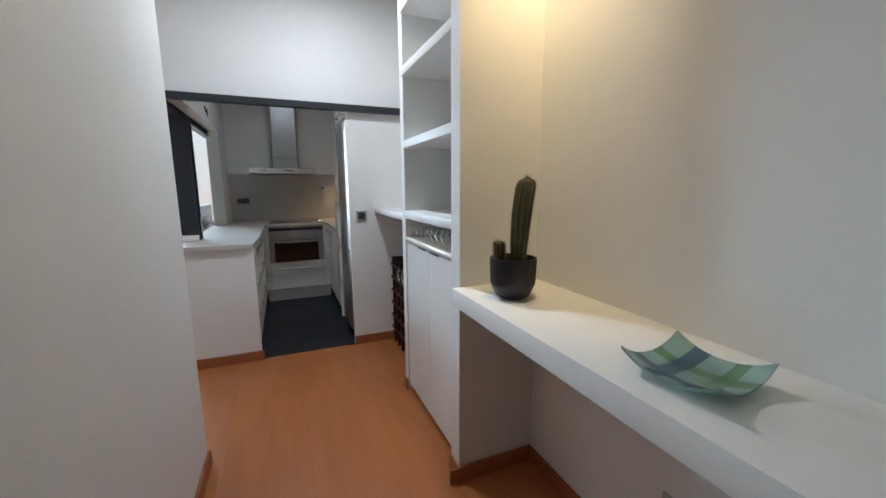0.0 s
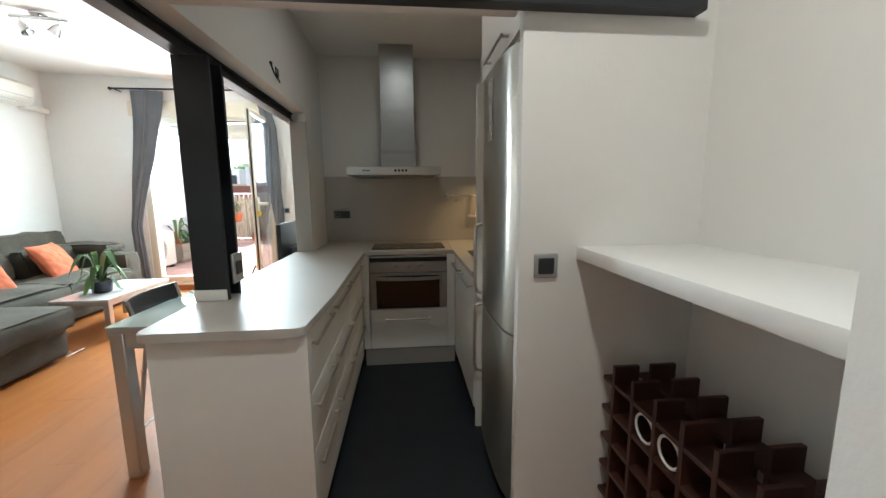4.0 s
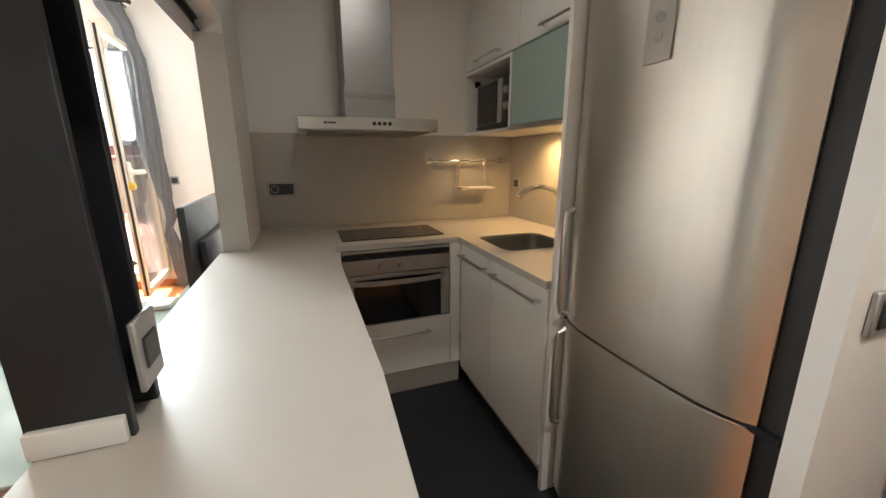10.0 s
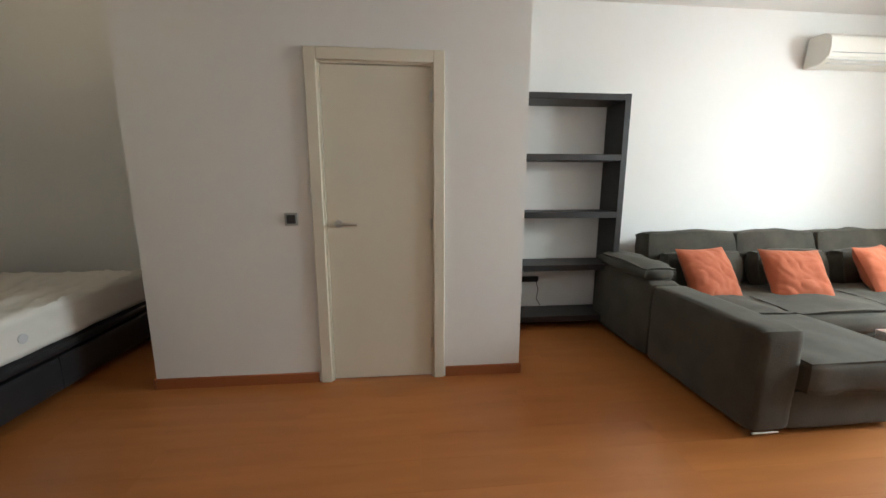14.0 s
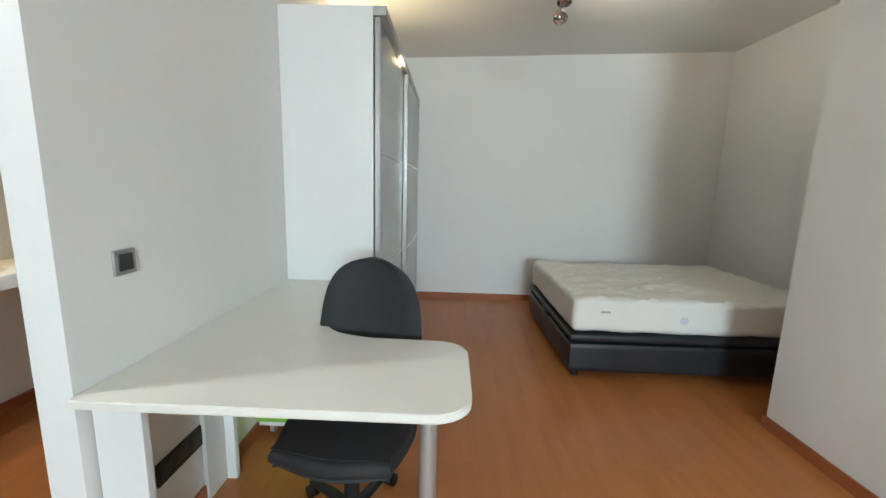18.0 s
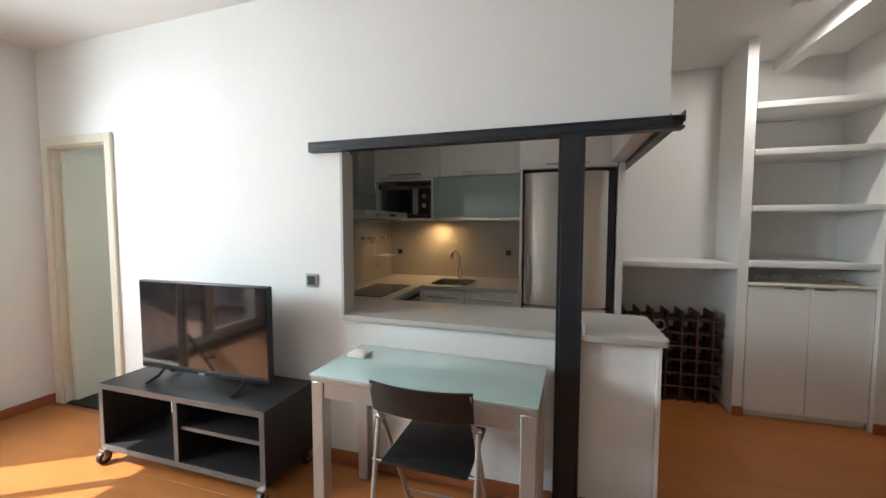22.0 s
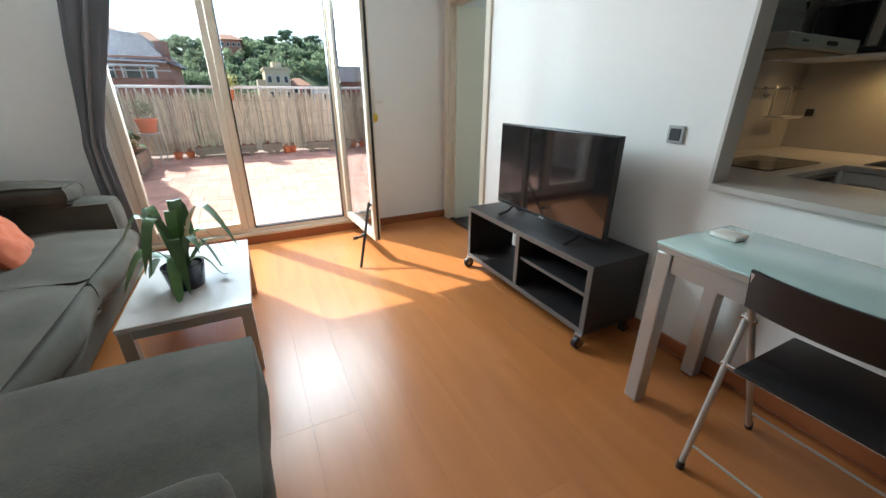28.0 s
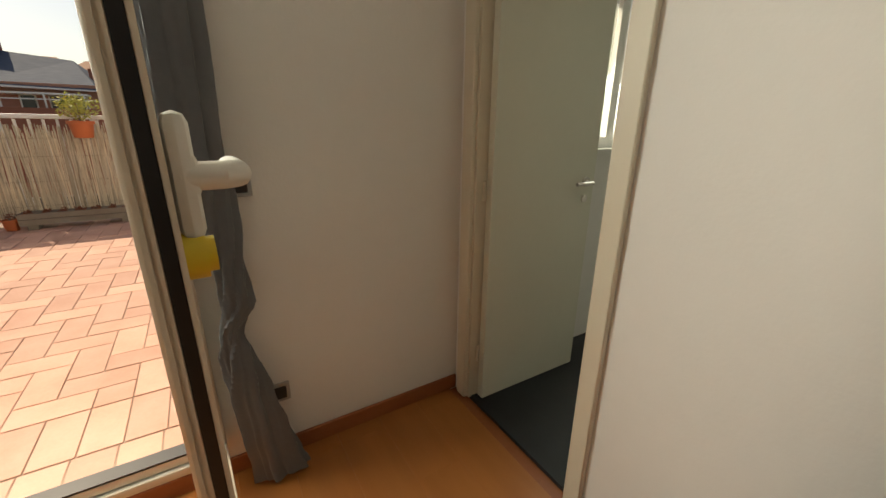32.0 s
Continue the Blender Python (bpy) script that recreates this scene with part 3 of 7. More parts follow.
# ---- terrace door ----
win = tagged(new("window_1"), "cream aluminium terrace door, one leaf fixed and one open inwards", "window", kind="structure")
ORIGIN[win.name] = Vector((0, 0, 0))
X0, X1, XM, Z0, Z1, YW = -2.69, -1.052, -1.905, 0.105, 2.325, 5.10
bm = bmesh.new()
for a in ((X0, X0 + 0.045, YW, YW + 0.07, Z0, Z1), (X1 - 0.04, X1, YW, YW + 0.07, Z0, Z1), (X0 + 0.045, X1 - 0.04, YW, YW + 0.07, Z1 - 0.045, Z1), (X0 + 0.045, X1 - 0.04, YW, YW + 0.07, Z0, Z0 + 0.035),
          (XM - 0.028, XM + 0.028, YW + 0.005, YW + 0.07, Z0 + 0.035, Z1 - 0.045)):
    box(bm, *a, bevel=0.004, seg=1)
part("window_frame", bm, CREAMALU, win)
bm = bmesh.new()
a0, a1, b0, b1 = X0 + 0.045, XM - 0.028, Z0 + 0.035, Z1 - 0.045
for a in ((a0, a0 + 0.055, YW - 0.012, YW + 0.045, b0, b1), (a1 - 0.055, a1, YW - 0.012, YW + 0.045, b0, b1), (a0 + 0.055, a1 - 0.055, YW - 0.012, YW + 0.045, b1 - 0.055, b1), (a0 + 0.055, a1 - 0.055, YW - 0.012, YW + 0.045, b0, b0 + 0.06)):
    box(bm, *a, bevel=0.006, seg=1)
part("fixed_sash", bm, CREAMALU, win)
ob = part("pane", B(a0 + 0.055, a1 - 0.055, YW + 0.012, YW + 0.02, b0 + 0.06, b1 - 0.055), PANE, win)
ob.visible_shadow = False
bm = bmesh.new()
for a in ((XM + 0.028, XM + 0.036, YW, YW + 0.06, b0, b1), (X1 - 0.048, X1 - 0.04, YW, YW + 0.06, b0, b1), (XM + 0.036, X1 - 0.048, YW, YW + 0.06, b0, b0 + 0.008), (XM + 0.036, X1 - 0.048, YW, YW + 0.06, b1 - 0.008, b1)):
    box(bm, *a)
part("gasket", bm, GASKET, win, "black rubber seal")
# the open leaf, hinged at the opening's side
lf = part("open_leaf", bmesh.new(), CREAMALU, win)
lw = 0.772
bm = bmesh.new()
for a in ((0, 0.055, 0, 0.05, b0, b1 + 0.02), (lw - 0.055, lw, 0, 0.05, b0, b1 + 0.02), (0.055, lw - 0.055, 0, 0.05, b1 - 0.035, b1 + 0.02), (0.055, lw - 0.055, 0, 0.05, b0, b0 + 0.06)):
    box(bm, *a, bevel=0.006, seg=1)
lfrot = Matrix.Translation((X1 - 0.02, YW - 0.02, 0)) @ Matrix.Rotation(math.atan2(-0.76, 0.047), 4, "Z")


def leafpart(name, bm, m, label=""):
    bmesh.ops.transform(bm, matrix=lfrot, verts=bm.verts)
    return part(name, bm, m, lf, label)


leafpart("leaf_frame", bm, CREAMALU)
leafpart("pane", B(0.05, lw - 0.05, 0.02, 0.028, b0 + 0.05, b1 - 0.03), LEAFPANE).visible_shadow = False
bm = box(bmesh.new(), lw, lw + 0.003, 0.024, 0.042, b0 + 0.01, b1)
leafpart("gasket", bm, GASKET, "black rubber seal")
bm = box(bmesh.new(), lw, lw + 0.005, 0.007, 0.013, b0, b1 + 0.02)
box(bm, lw, lw + 0.004, 0.018, 0.023, b0, b1 + 0.02)
box(bm, lw, lw + 0.005, 0.043, 0.050, b0, b1 + 0.02)
leafpart("edge_rib", bm, CREAMALU)
bm = box(bmesh.new(), lw - 0.048, lw - 0.010, 0.05, 0.082, 1.112, 1.285, bevel=0.015)
box(bm, lw - 0.074, lw - 0.011, 0.052, 0.086, 1.168, 1.235, bevel=0.016)
tube(bm, [(lw - 0.03, 0.062, 1.20), (lw - 0.03, 0.115, 1.20), (lw - 0.042, 0.132, 1.20), (lw - 0.13, 0.134, 1.20)], 0.020, seg=14)
leafpart("handle", bm, ACWHITE, "white plastic window handle")
leafpart("stopper", cyl(cyl(bmesh.new(), (lw - 0.03, 0.05, 1.088), (lw - 0.03, 0.076, 1.088), 0.034, seg=24), (lw - 0.03, 0.076, 1.088), (lw - 0.03, 0.088, 1.088), 0.026, seg=24), mat("yellow_foam", (0.75, 0.55, 0.05)), "yellow round foam bumper")
bm = tube(bmesh.new(), [(lw - 0.03, -0.02, 0.46), (lw + 0.146, -0.18, 0.008)], 0.011, seg=10)
tube(bm, [(lw - 0.03, 0.002, 0.44), (lw - 0.03, -0.035, 0.435)], 0.012)
tube(bm, [(lw + 0.055, -0.10, 0.242), (lw + 0.06, -0.135, 0.225), (lw + 0.06, -0.175, 0.222)], 0.010)
cyl(bm, (lw + 0.06, -0.165, 0.222), (lw + 0.06, -0.195, 0.222), 0.014, seg=12)
leafpart("prop", bm, mat("dark_grey_metal", (0.06, 0.06, 0.06), rough=0.4, metal=0.5), "dark metal prop holding the leaf open")

# roller shutter behind the glass and its box
shut = tagged(new("roller_shutter"), "rolled-up grey green roller shutter above the terrace door", "roller shutter", kind="structure")
ORIGIN[shut.name] = Vector((0, 0, 0))
for k in range(4):
    part("slat", B(X0 + 0.03, XM - 0.02, 5.205, 5.215, 2.10 + k * 0.05, 2.1495 + k * 0.05, bevel=0.003, seg=1), SHUTTER, shut)
    part("slat", B(XM + 0.02, X1 - 0.02, 5.205, 5.215, 2.06 + k * 0.05, 2.1095 + k * 0.05, bevel=0.003, seg=1), ACWHITE, shut)
built("trim_shutter_box", [(-2.76, -0.99, 5.075, YT, 2.33, 2.52)], DOORCREAM, "cream shutter box cover above the terrace door", "trim", 0.003)
built("trim_reveal", [(X0 - 0.012, X0, YT, 5.36, 0.10, 2.33), (X1, X1 + 0.012, YT, 5.36, 0.10, 2.33)], WHITEWALL, "white reveals of the terrace door", "trim")
built("window_sill", [(X0 - 0.02, X1 + 0.02, 5.078, YT, 0.074, 0.106)], CREAMALU, "cream aluminium threshold of the terrace door", "trim", 0.003)
# ---- kitchen ----
CT = 0.888
base = 0.10


def round_rect(x0, x1, y0, y1, r):
    """Outline with four rounded corners of seven points each, counter-clockwise from the corner at (x1, y1)."""
    pts = []
    for c, (x, y) in enumerate(((x1 - r, y1 - r), (x0 + r, y1 - r), (x0 + r, y0 + r), (x1 - r, y0 + r))):
        pts += [(x + r * math.cos(a), y + r * math.sin(a)) for a in (math.pi / 2 * (c + k / 6) for k in range(7))]
    return pts


def worktop():
    ob = thing("worktop", (0.3, 1.8, CT), "greige polished quartz worktop, U-shaped, round the kitchen", "worktop")
    r = 0.03
    arc = [(0.460 - r + r * math.cos(a), 0.802 + r - r * math.sin(a)) for a in (math.pi / 2 * k / 5 for k in range(6))][::-1]
    arc2 = [(-0.045 + r - r * math.sin(a), 0.802 + r - r * math.cos(a)) for a in (math.pi / 2 * k / 5 for k in range(6))][::-1]
    pen = arc2 + arc + [(0.479, 1.22), (0.475, 2.38), (0.475, 2.40), (0.10, 2.40), (0.10, 2.455), (-0.03, 2.455), (-0.03, 1.30), (-0.045, 1.30)]
    part("peninsula_top", prism(bmesh.new(), pen, CT - 0.03, CT, bevel=0.003), WORKTOP, ob)
    part("hob_top", B(0.097, 1.128, 2.40, 2.986, CT - 0.03, CT, bevel=0.002, seg=1), WORKTOP, ob)
    bm = bmesh.new()
    ring = round_rect(1.22, 1.60, 2.012, 2.368, 0.055)
    far = []
    for k, (x, y) in enumerate(ring):
        c, m = divmod(k, 7)
        ex, ey = (1.774 if c in (0, 3) else 1.13), (2.986 if c < 2 else 1.587)
        side = (m < 3) == (c % 2 == 0)
        far.append((ex, ey) if m == 3 else ((ex, y) if side else (x, ey)))
    loops = [[bm.verts.new((x, y, z)) for x, y in pts] for z in (CT - 0.03, CT) for pts in (ring, far)]
    n = len(ring)
    for a, b in ((0, 1), (3, 2), (1, 3), (2, 0)):
        for k in range(n):
            bm.faces.new((loops[a][k], loops[a][(k + 1) % n], loops[b][(k + 1) % n], loops[b][k]))
    bmesh.ops.recalc_face_normals(bm, faces=bm.faces)
    part("sink_top", bm, WORKTOP, ob, smooth=False)
    return ob


worktop()


def sink():
    cx, cy = 1.41, 2.19
    ob = thing("sink", (cx, cy, CT - 0.18), "undermounted stainless steel kitchen sink with rounded corners", "sink")
    bm = bmesh.new()
    rows = []
    for d, z in ((0.0, CT - 0.012), (-0.002, CT - 0.03), (0.006, CT - 0.15), (0.016, CT - 0.175), (0.045, CT - 0.187), (0.13, CT - 0.19)):
        rows.append([bm.verts.new((x, y, z)) for x, y in round_rect(1.222 + d, 1.598 - d, 2.014 + d, 2.366 - d, 0.055)])
    n = len(rows[0])
    for p, q in zip(rows, rows[1:]):
        for k in range(n):
            bm.faces.new((p[k], p[(k + 1) % n], q[(k + 1) % n], q[k]))
    bm.faces.new(rows[-1])
    bmesh.ops.recalc_face_normals(bm, faces=bm.faces)
    part("bowl", bm, OVENSTEEL, ob)
    part("drain", cyl(bmesh.new(), (cx, cy, CT - 0.19), (cx, cy, CT - 0.186), 0.04, seg=20), CHROME, ob)
    part("overflow", cyl(bmesh.new(), (1.588, cy - 0.05, CT - 0.055), (1.594, cy - 0.05, CT - 0.055), 0.014, seg=16), SWITCHDARK, ob, "dark overflow hole")


sink()


def faucet():
    x, y = 1.665, 2.205
    ob = thing("faucet", (x, y, CT), "chrome swan-neck kitchen tap with a side lever", "tap")
    bm = bmesh.new()
    cyl(bm, (x, y, CT), (x, y, CT + 0.012), 0.027)
    cyl(bm, (x, y, CT + 0.01), (x, y, CT + 0.10), 0.022, 0.019)
    part("body", bm, CHROME, ob)
    pts = [(x - d, y, CT + z) for d, z in ((0, 0.09), (0.003, 0.14), (0.016, 0.185), (0.045, 0.228), (0.09, 0.259), (0.14, 0.274), (0.19, 0.274), (0.235, 0.262), (0.262, 0.248))]
    part("spout", tube(bmesh.new(), pts, 0.0135, seg=14), CHROME, ob)
    part("nozzle", cyl(bmesh.new(), (x - 0.258, y, CT + 0.251), (x - 0.288, y, CT + 0.226), 0.0165, 0.017, seg=14), CHROME, ob)
    part("lever", tube(bmesh.new(), [(x, y - 0.02, CT + 0.06), (x, y - 0.05, CT + 0.075), (x - 0.01, y - 0.09, CT + 0.12)], 0.007), CHROME, ob)


faucet()


def drawer_unit(y0, y1, fronts, group):
    ob = thing("base_cabinet", (0.27, (y0 + y1) / 2, 0), "white lacquered kitchen drawer unit under the peninsula worktop", "cabinet", group)
    part("body", B(0.10, 0.428, y0, y1, base, CT - 0.032), LACQUER, ob)
    part("plinth", B(0.12, 0.395, y0, y1, 0.0, base), mat("grey_plinth", (0.36, 0.34, 0.31)) if "grey_plinth" not in bpy.data.materials else bpy.data.materials["grey_plinth"], ob, "grey plinth")
    for z0, z1 in fronts:
        d = part("drawer_front", B(0.43, 0.45, y0 + 0.002, y1 - 0.002, z0, z1, bevel=0.002, seg=1), LACQUER, ob)
        bar_handle(d, (0.45, y0 + 0.05, z1 - 0.06), (0.45, y1 - 0.05, z1 - 0.06), (0.020, 0, 0), 0.0065)


three = ((0.105, 0.40), (0.404, 0.62), (0.624, 0.852))
drawer_unit(0.875, 1.29, three, "kitchen drawer units")
drawer_unit(1.292, 1.79, three, "kitchen drawer units")
drawer_unit(1.792, 2.38, three, "kitchen drawer units")
built("trim_peninsula_end", [(-0.03, 0.458, 0.832, 0.848, 0.0, CT - 0.031)], LACQUER, "white end panel of the kitchen peninsula", "panel")


def oven():
    ob = thing("oven", (0.81, 2.45, 0.45), "compact stainless steel built-in oven with a black glass door", "oven")
    part("body", B(0.51, 1.10, 2.42, 2.95, 0.452, 0.852), BLACKPLASTIC, ob)
    panel = part("control_panel", B(0.505, 1.080, 2.398, 2.42, 0.725, 0.805, bevel=0.003, seg=1), OVENSTEEL, ob)
    part("trim_strip", B(0.505, 1.080, 2.398, 2.42, 0.838, 0.853, bevel=0.002, seg=1), OVENSTEEL, ob)
    for k in range(3):
        part("vent_slat", B(0.508, 1.077, 2.402, 2.42, 0.811 + k * 0.009, 0.816 + k * 0.009), BLACKPLASTIC, ob, "dark ventilation slat")
    for x in (0.705, 0.80, 0.895):
        part("knob", cyl(bmesh.new(), (x, 2.398, 0.762), (x, 2.372, 0.762), 0.020 if x != 0.80 else 0.014, 0.017 if x != 0.80 else 0.011, seg=20), OVENSTEEL, panel)
    door = part("door", B(0.505, 1.080, 2.398, 2.42, 0.450, 0.721, bevel=0.003, seg=1), OVENSTEEL, ob)
    part("door_glass", B(0.555, 1.025, 2.392, 2.399, 0.454, 0.700, bevel=0.002, seg=1), BLACKGLASS, door, "black glass oven window")
    bm = bmesh.new()
    n = 14
    rows = []
    for k in range(n + 1):
        u = -1 + 2 * k / n
        y = 2.352 + 0.036 * abs(u) ** 3
        rows.append([bm.verts.new((0.80 + 0.25 * u, y + d, z)) for d, z in ((0, 0.672), (0, 0.698), (0.009, 0.698), (0.009, 0.672))])
    for p, q in zip(rows, rows[1:]):
        for k in range(4):
            bm.faces.new((p[k], p[(k + 1) % 4], q[(k + 1) % 4], q[k]))
    bm.faces.new(rows[0][::-1])
    bm.faces.new(rows[-1])
    part("handle", bm, OVENSTEEL, door)


oven()
dr = thing("drawer_cabinet", (0.80, 2.45, 0), "white lacquered drawer unit under the built-in oven", "cabinet")
part("body", B(0.50, 1.12, 2.424, 2.95, 0.142, 0.448), LACQUER, dr)
fr = part("front", B(0.505, 1.080, 2.398, 2.42, 0.140, 0.447, bevel=0.002, seg=1), LACQUER, dr)
part("plinth", B(0.46, 1.14, 2.41, 2.43, 0.004, 0.138), mat("grey_plinth", (0.36, 0.34, 0.31)), dr, "grey plinth")
bar_handle(fr, (0.625, 2.398, 0.372), (0.945, 2.398, 0.372), (0, -0.03, 0), 0.006)
built("trim_oven_fillers", [(0.452, 0.501, 2.396, 2.414, 0.14, 0.857), (1.083, 1.141, 2.396, 2.414, 0.14, 0.857)], LACQUER, "white filler strips beside the oven", "panel")

hob = thing("hob", (0.80, 2.64, CT), "black glass ceramic hob in the worktop", "hob")
part("glass", B(0.52, 1.08, 2.485, 2.80, CT, CT + 0.006, bevel=0.002, seg=1), BLACKGLASS, hob)
for x, y, r in ((0.66, 2.57, 0.07), (0.66, 2.72, 0.055), (0.93, 2.57, 0.055), (0.93, 2.71, 0.075)):
    bm = bmesh.new()
    tube(bm, [(x + r * math.cos(a), y + r * math.sin(a), CT + 0.0055) for a in (math.tau * k / 24 for k in range(25))], 0.001, seg=4)
    part("zone_ring", bm, SWITCHGREY, hob)


def base_door(y0, y1):
    ob = thing("base_cabinet", (1.45, (y0 + y1) / 2, 0), "white lacquered kitchen base cabinet beside the sink", "cabinet", "sink cabinets")
    part("body", B(1.165, 1.78, y0, y1, base, 0.66), LACQUER, ob)
    part("plinth", B(1.20, 1.22, y0, y1, 0.004, base), bpy.data.materials["grey_plinth"], ob, "grey plinth")
    d = part("door", B(1.143, 1.163, y0 + 0.002, y1 - 0.002, 0.105, CT - 0.036, bevel=0.002, seg=1), LACQUER, ob)
    bar_handle(d, (1.143, y0 + 0.05, 0.795), (1.143, y1 - 0.05, 0.795), (-0.03, 0, 0), 0.0065)


base_door(1.588, 2.03)
base_door(2.032, 2.395)


def upper_cabinets():
    g = "kitchen wall cabinets"
    for y0, y1 in ((1.60, 2.33), (2.332, 2.995)):
        ob = thing("wall_cabinet", (1.6, (y0 + y1) / 2, 1.85), "white lacquered kitchen wall cabinet", "cabinet", g)
        part("body", B(1.442, 1.78, y0, y1, 1.842, 2.16), LACQUER, ob)
        d = part("door", B(1.42, 1.44, y0 + 0.002, y1 - 0.002, 1.845, 2.16, bevel=0.002, seg=1), LACQUER, ob)
        bar_handle(d, (1.42, (y0 + y1) / 2 - 0.14, 1.875), (1.42, (y0 + y1) / 2 + 0.14, 1.875), (-0.03, 0, 0))
    ob = thing("glass_cabinet", (1.6, 2.0, 1.45), "wall cabinet with a frosted green glass flap", "cabinet")
    part("body", B(1.442, 1.78, 1.60, 2.395, 1.45, 1.838), LACQUER, ob)
    d = part("flap", B(1.42, 1.44, 1.602, 2.393, 1.475, 1.838, bevel=0.002, seg=1), FROSTGREEN, ob, "frosted green glass flap")
    part("flap_rail", B(1.412, 1.44, 1.602, 2.393, 1.448, 1.474, bevel=0.003, seg=1), STEEL, d, "aluminium grip rail")
    bar_handle(d, (1.412, 1.66, 1.464), (1.412, 1.93, 1.464), (-0.014, 0, 0), 0.005)
    ob = thing("open_cabinet", (1.6, 2.7, 1.45), "open white wall cabinet holding the microwave", "cabinet")
    bm = bmesh.new()
    for a in ((1.42, 1.78, 2.399, 2.415, 1.45, 1.838), (1.42, 1.78, 2.98, 2.995, 1.45, 1.838), (1.42, 1.78, 2.415, 2.98, 1.45, 1.468), (1.42, 1.78, 2.415, 2.98, 1.82, 1.838), (1.77, 1.78, 2.415, 2.98, 1.468, 1.82)):
        box(bm, *a)
    part("body", bm, LACQUER, ob, smooth=False)
    part("cable_grommet", cyl(bmesh.new(), (1.50, 2.981, 1.775), (1.50, 2.974, 1.775), 0.022, seg=18), SWITCHDARK, ob, "dark cable grommet")
    mw = thing("microwave", (1.62, 2.69, 1.468), "grey microwave oven with a dark window and two black knobs", "microwave")
    part("body", B(1.475, 1.765, 2.44, 2.90, 1.503, 1.755, bevel=0.006), mat("grey_microwave", (0.10, 0.10, 0.10), rough=0.4), mw)
    d = part("door", B(1.462, 1.474, 2.56, 2.895, 1.505, 1.75, bevel=0.003), bpy.data.materials["grey_microwave"], mw)
    part("window", B(1.458, 1.463, 2.625, 2.885, 1.515, 1.74, bevel=0.002, seg=1), BLACKGLASS, d, "dark glass window")
    part("door_edge", B(1.457, 1.463, 2.565, 2.612, 1.507, 1.748, bevel=0.002, seg=1), ALU, d, "silver edge strip")
    p = part("control_panel", B(1.462, 1.474, 2.445, 2.555, 1.505, 1.75, bevel=0.003), BLACKPLASTIC, mw, "black control panel")
    for z in (1.59, 1.675):
        part("knob", cyl(bmesh.new(), (1.462, 2.50, z), (1.441, 2.50, z), 0.022, 0.018, seg=18), SWITCHGREY, p)
    part("stand", B(1.458, 1.74, 2.45, 2.90, 1.478, 1.500, bevel=0.006), BLACKPLASTIC, mw, "black stand")
    for y in (2.47, 2.86):
        part("foot", cyl(bmesh.new(), (1.50, y, 1.468), (1.50, y, 1.504), 0.012, seg=10), BLACKPLASTIC, mw)
    ob = thing("fridge_cabinet", (1.5, 1.28, 1.85), "white cabinet above the fridge", "cabinet")
    part("body", B(1.20, 1.78, 0.875, 1.596, 1.842, 2.16), LACQUER, ob)
    d = part("door", B(1.178, 1.198, 0.877, 1.594, 1.845, 2.16, bevel=0.002, seg=1), LACQUER, ob)
    bar_handle(d, (1.178, 1.09, 1.875), (1.178, 1.38, 1.875), (-0.03, 0, 0))


upper_cabinets()
built("wall_soffit_kitchen", [(1.44, XR, 0.874, 2.998, 2.163, ZK)], PAINT, "white soffit above the wall cabinets")
built("splashback", [(0.097, XR, 2.988, YH, CT + 0.002, 1.452), (XR - 0.01, XR, 1.60, 2.986, CT + 0.002, 1.447)], SPLASH, "grey splashback behind the hob and the sink", "splashback")
built("trim_fridge_panel", [(1.15, 1.78, 1.565, 1.585, 0.0, 1.84)], LACQUER, "white side panel beside the fridge", "panel")


def fridge():
    ob = thing("fridge", (1.47, 1.27, 0), "brushed stainless steel two-door fridge freezer with bar handles", "fridge")
    part("body", B(1.205, 1.775, 0.885, 1.56, 0.02, 1.815, bevel=0.004), mat("dark_fridge_side", (0.03, 0.03, 0.032), rough=0.45), ob, "dark cabinet body")
    for name, z0, z1 in (("upper_door", 0.768, 1.812), ("lower_door", 0.06, 0.760)):
        out = []
        for k in range(13):
            u = -1 + k / 6
            out.append((1.152 + 0.030 * abs(u) ** 6 + 0.012 * u * u, 1.2425 + 0.3075 * u))
        out = [(1.20, 1.55)] + out[::-1] + [(1.20, 0.935)]
        d = part(name, prism(bmesh.new(), out, z0, z1, bevel=0.003), FRSTEEL, ob)
        a, b = (0.79, 1.15) if name == "upper_door" else (0.36, 0.735)
        bm = bmesh.new()
        tube(bm, [(1.168, 1.515, a), (1.142, 1.515, a + 0.012), (1.134, 1.515, a + 0.045), (1.134, 1.515, b - 0.045), (1.142, 1.515, b - 0.012), (1.168, 1.515, b)], 0.009, seg=12)
        part("handle", bm, STEEL, d, "vertical steel bar handle")
    bm = box(bmesh.new(), 1.1475, 1.153, 1.215, 1.29, 1.525, 1.765, bevel=0.001, seg=1)
    disp = part("display", bm, mat("pale_grey_panel", (0.5, 0.49, 0.46), rough=0.3), ob, "grey control panel on the door")
    for z in (1.60, 1.64, 1.70):
        part("button", cyl(bmesh.new(), (1.149, 1.252, z - 0.02), (1.145, 1.252, z - 0.02), 0.011, seg=16), CHROME, disp)
    part("seal", B(1.19, 1.21, 0.892, 1.552, 0.755, 0.772), GASKET, ob)


fridge()


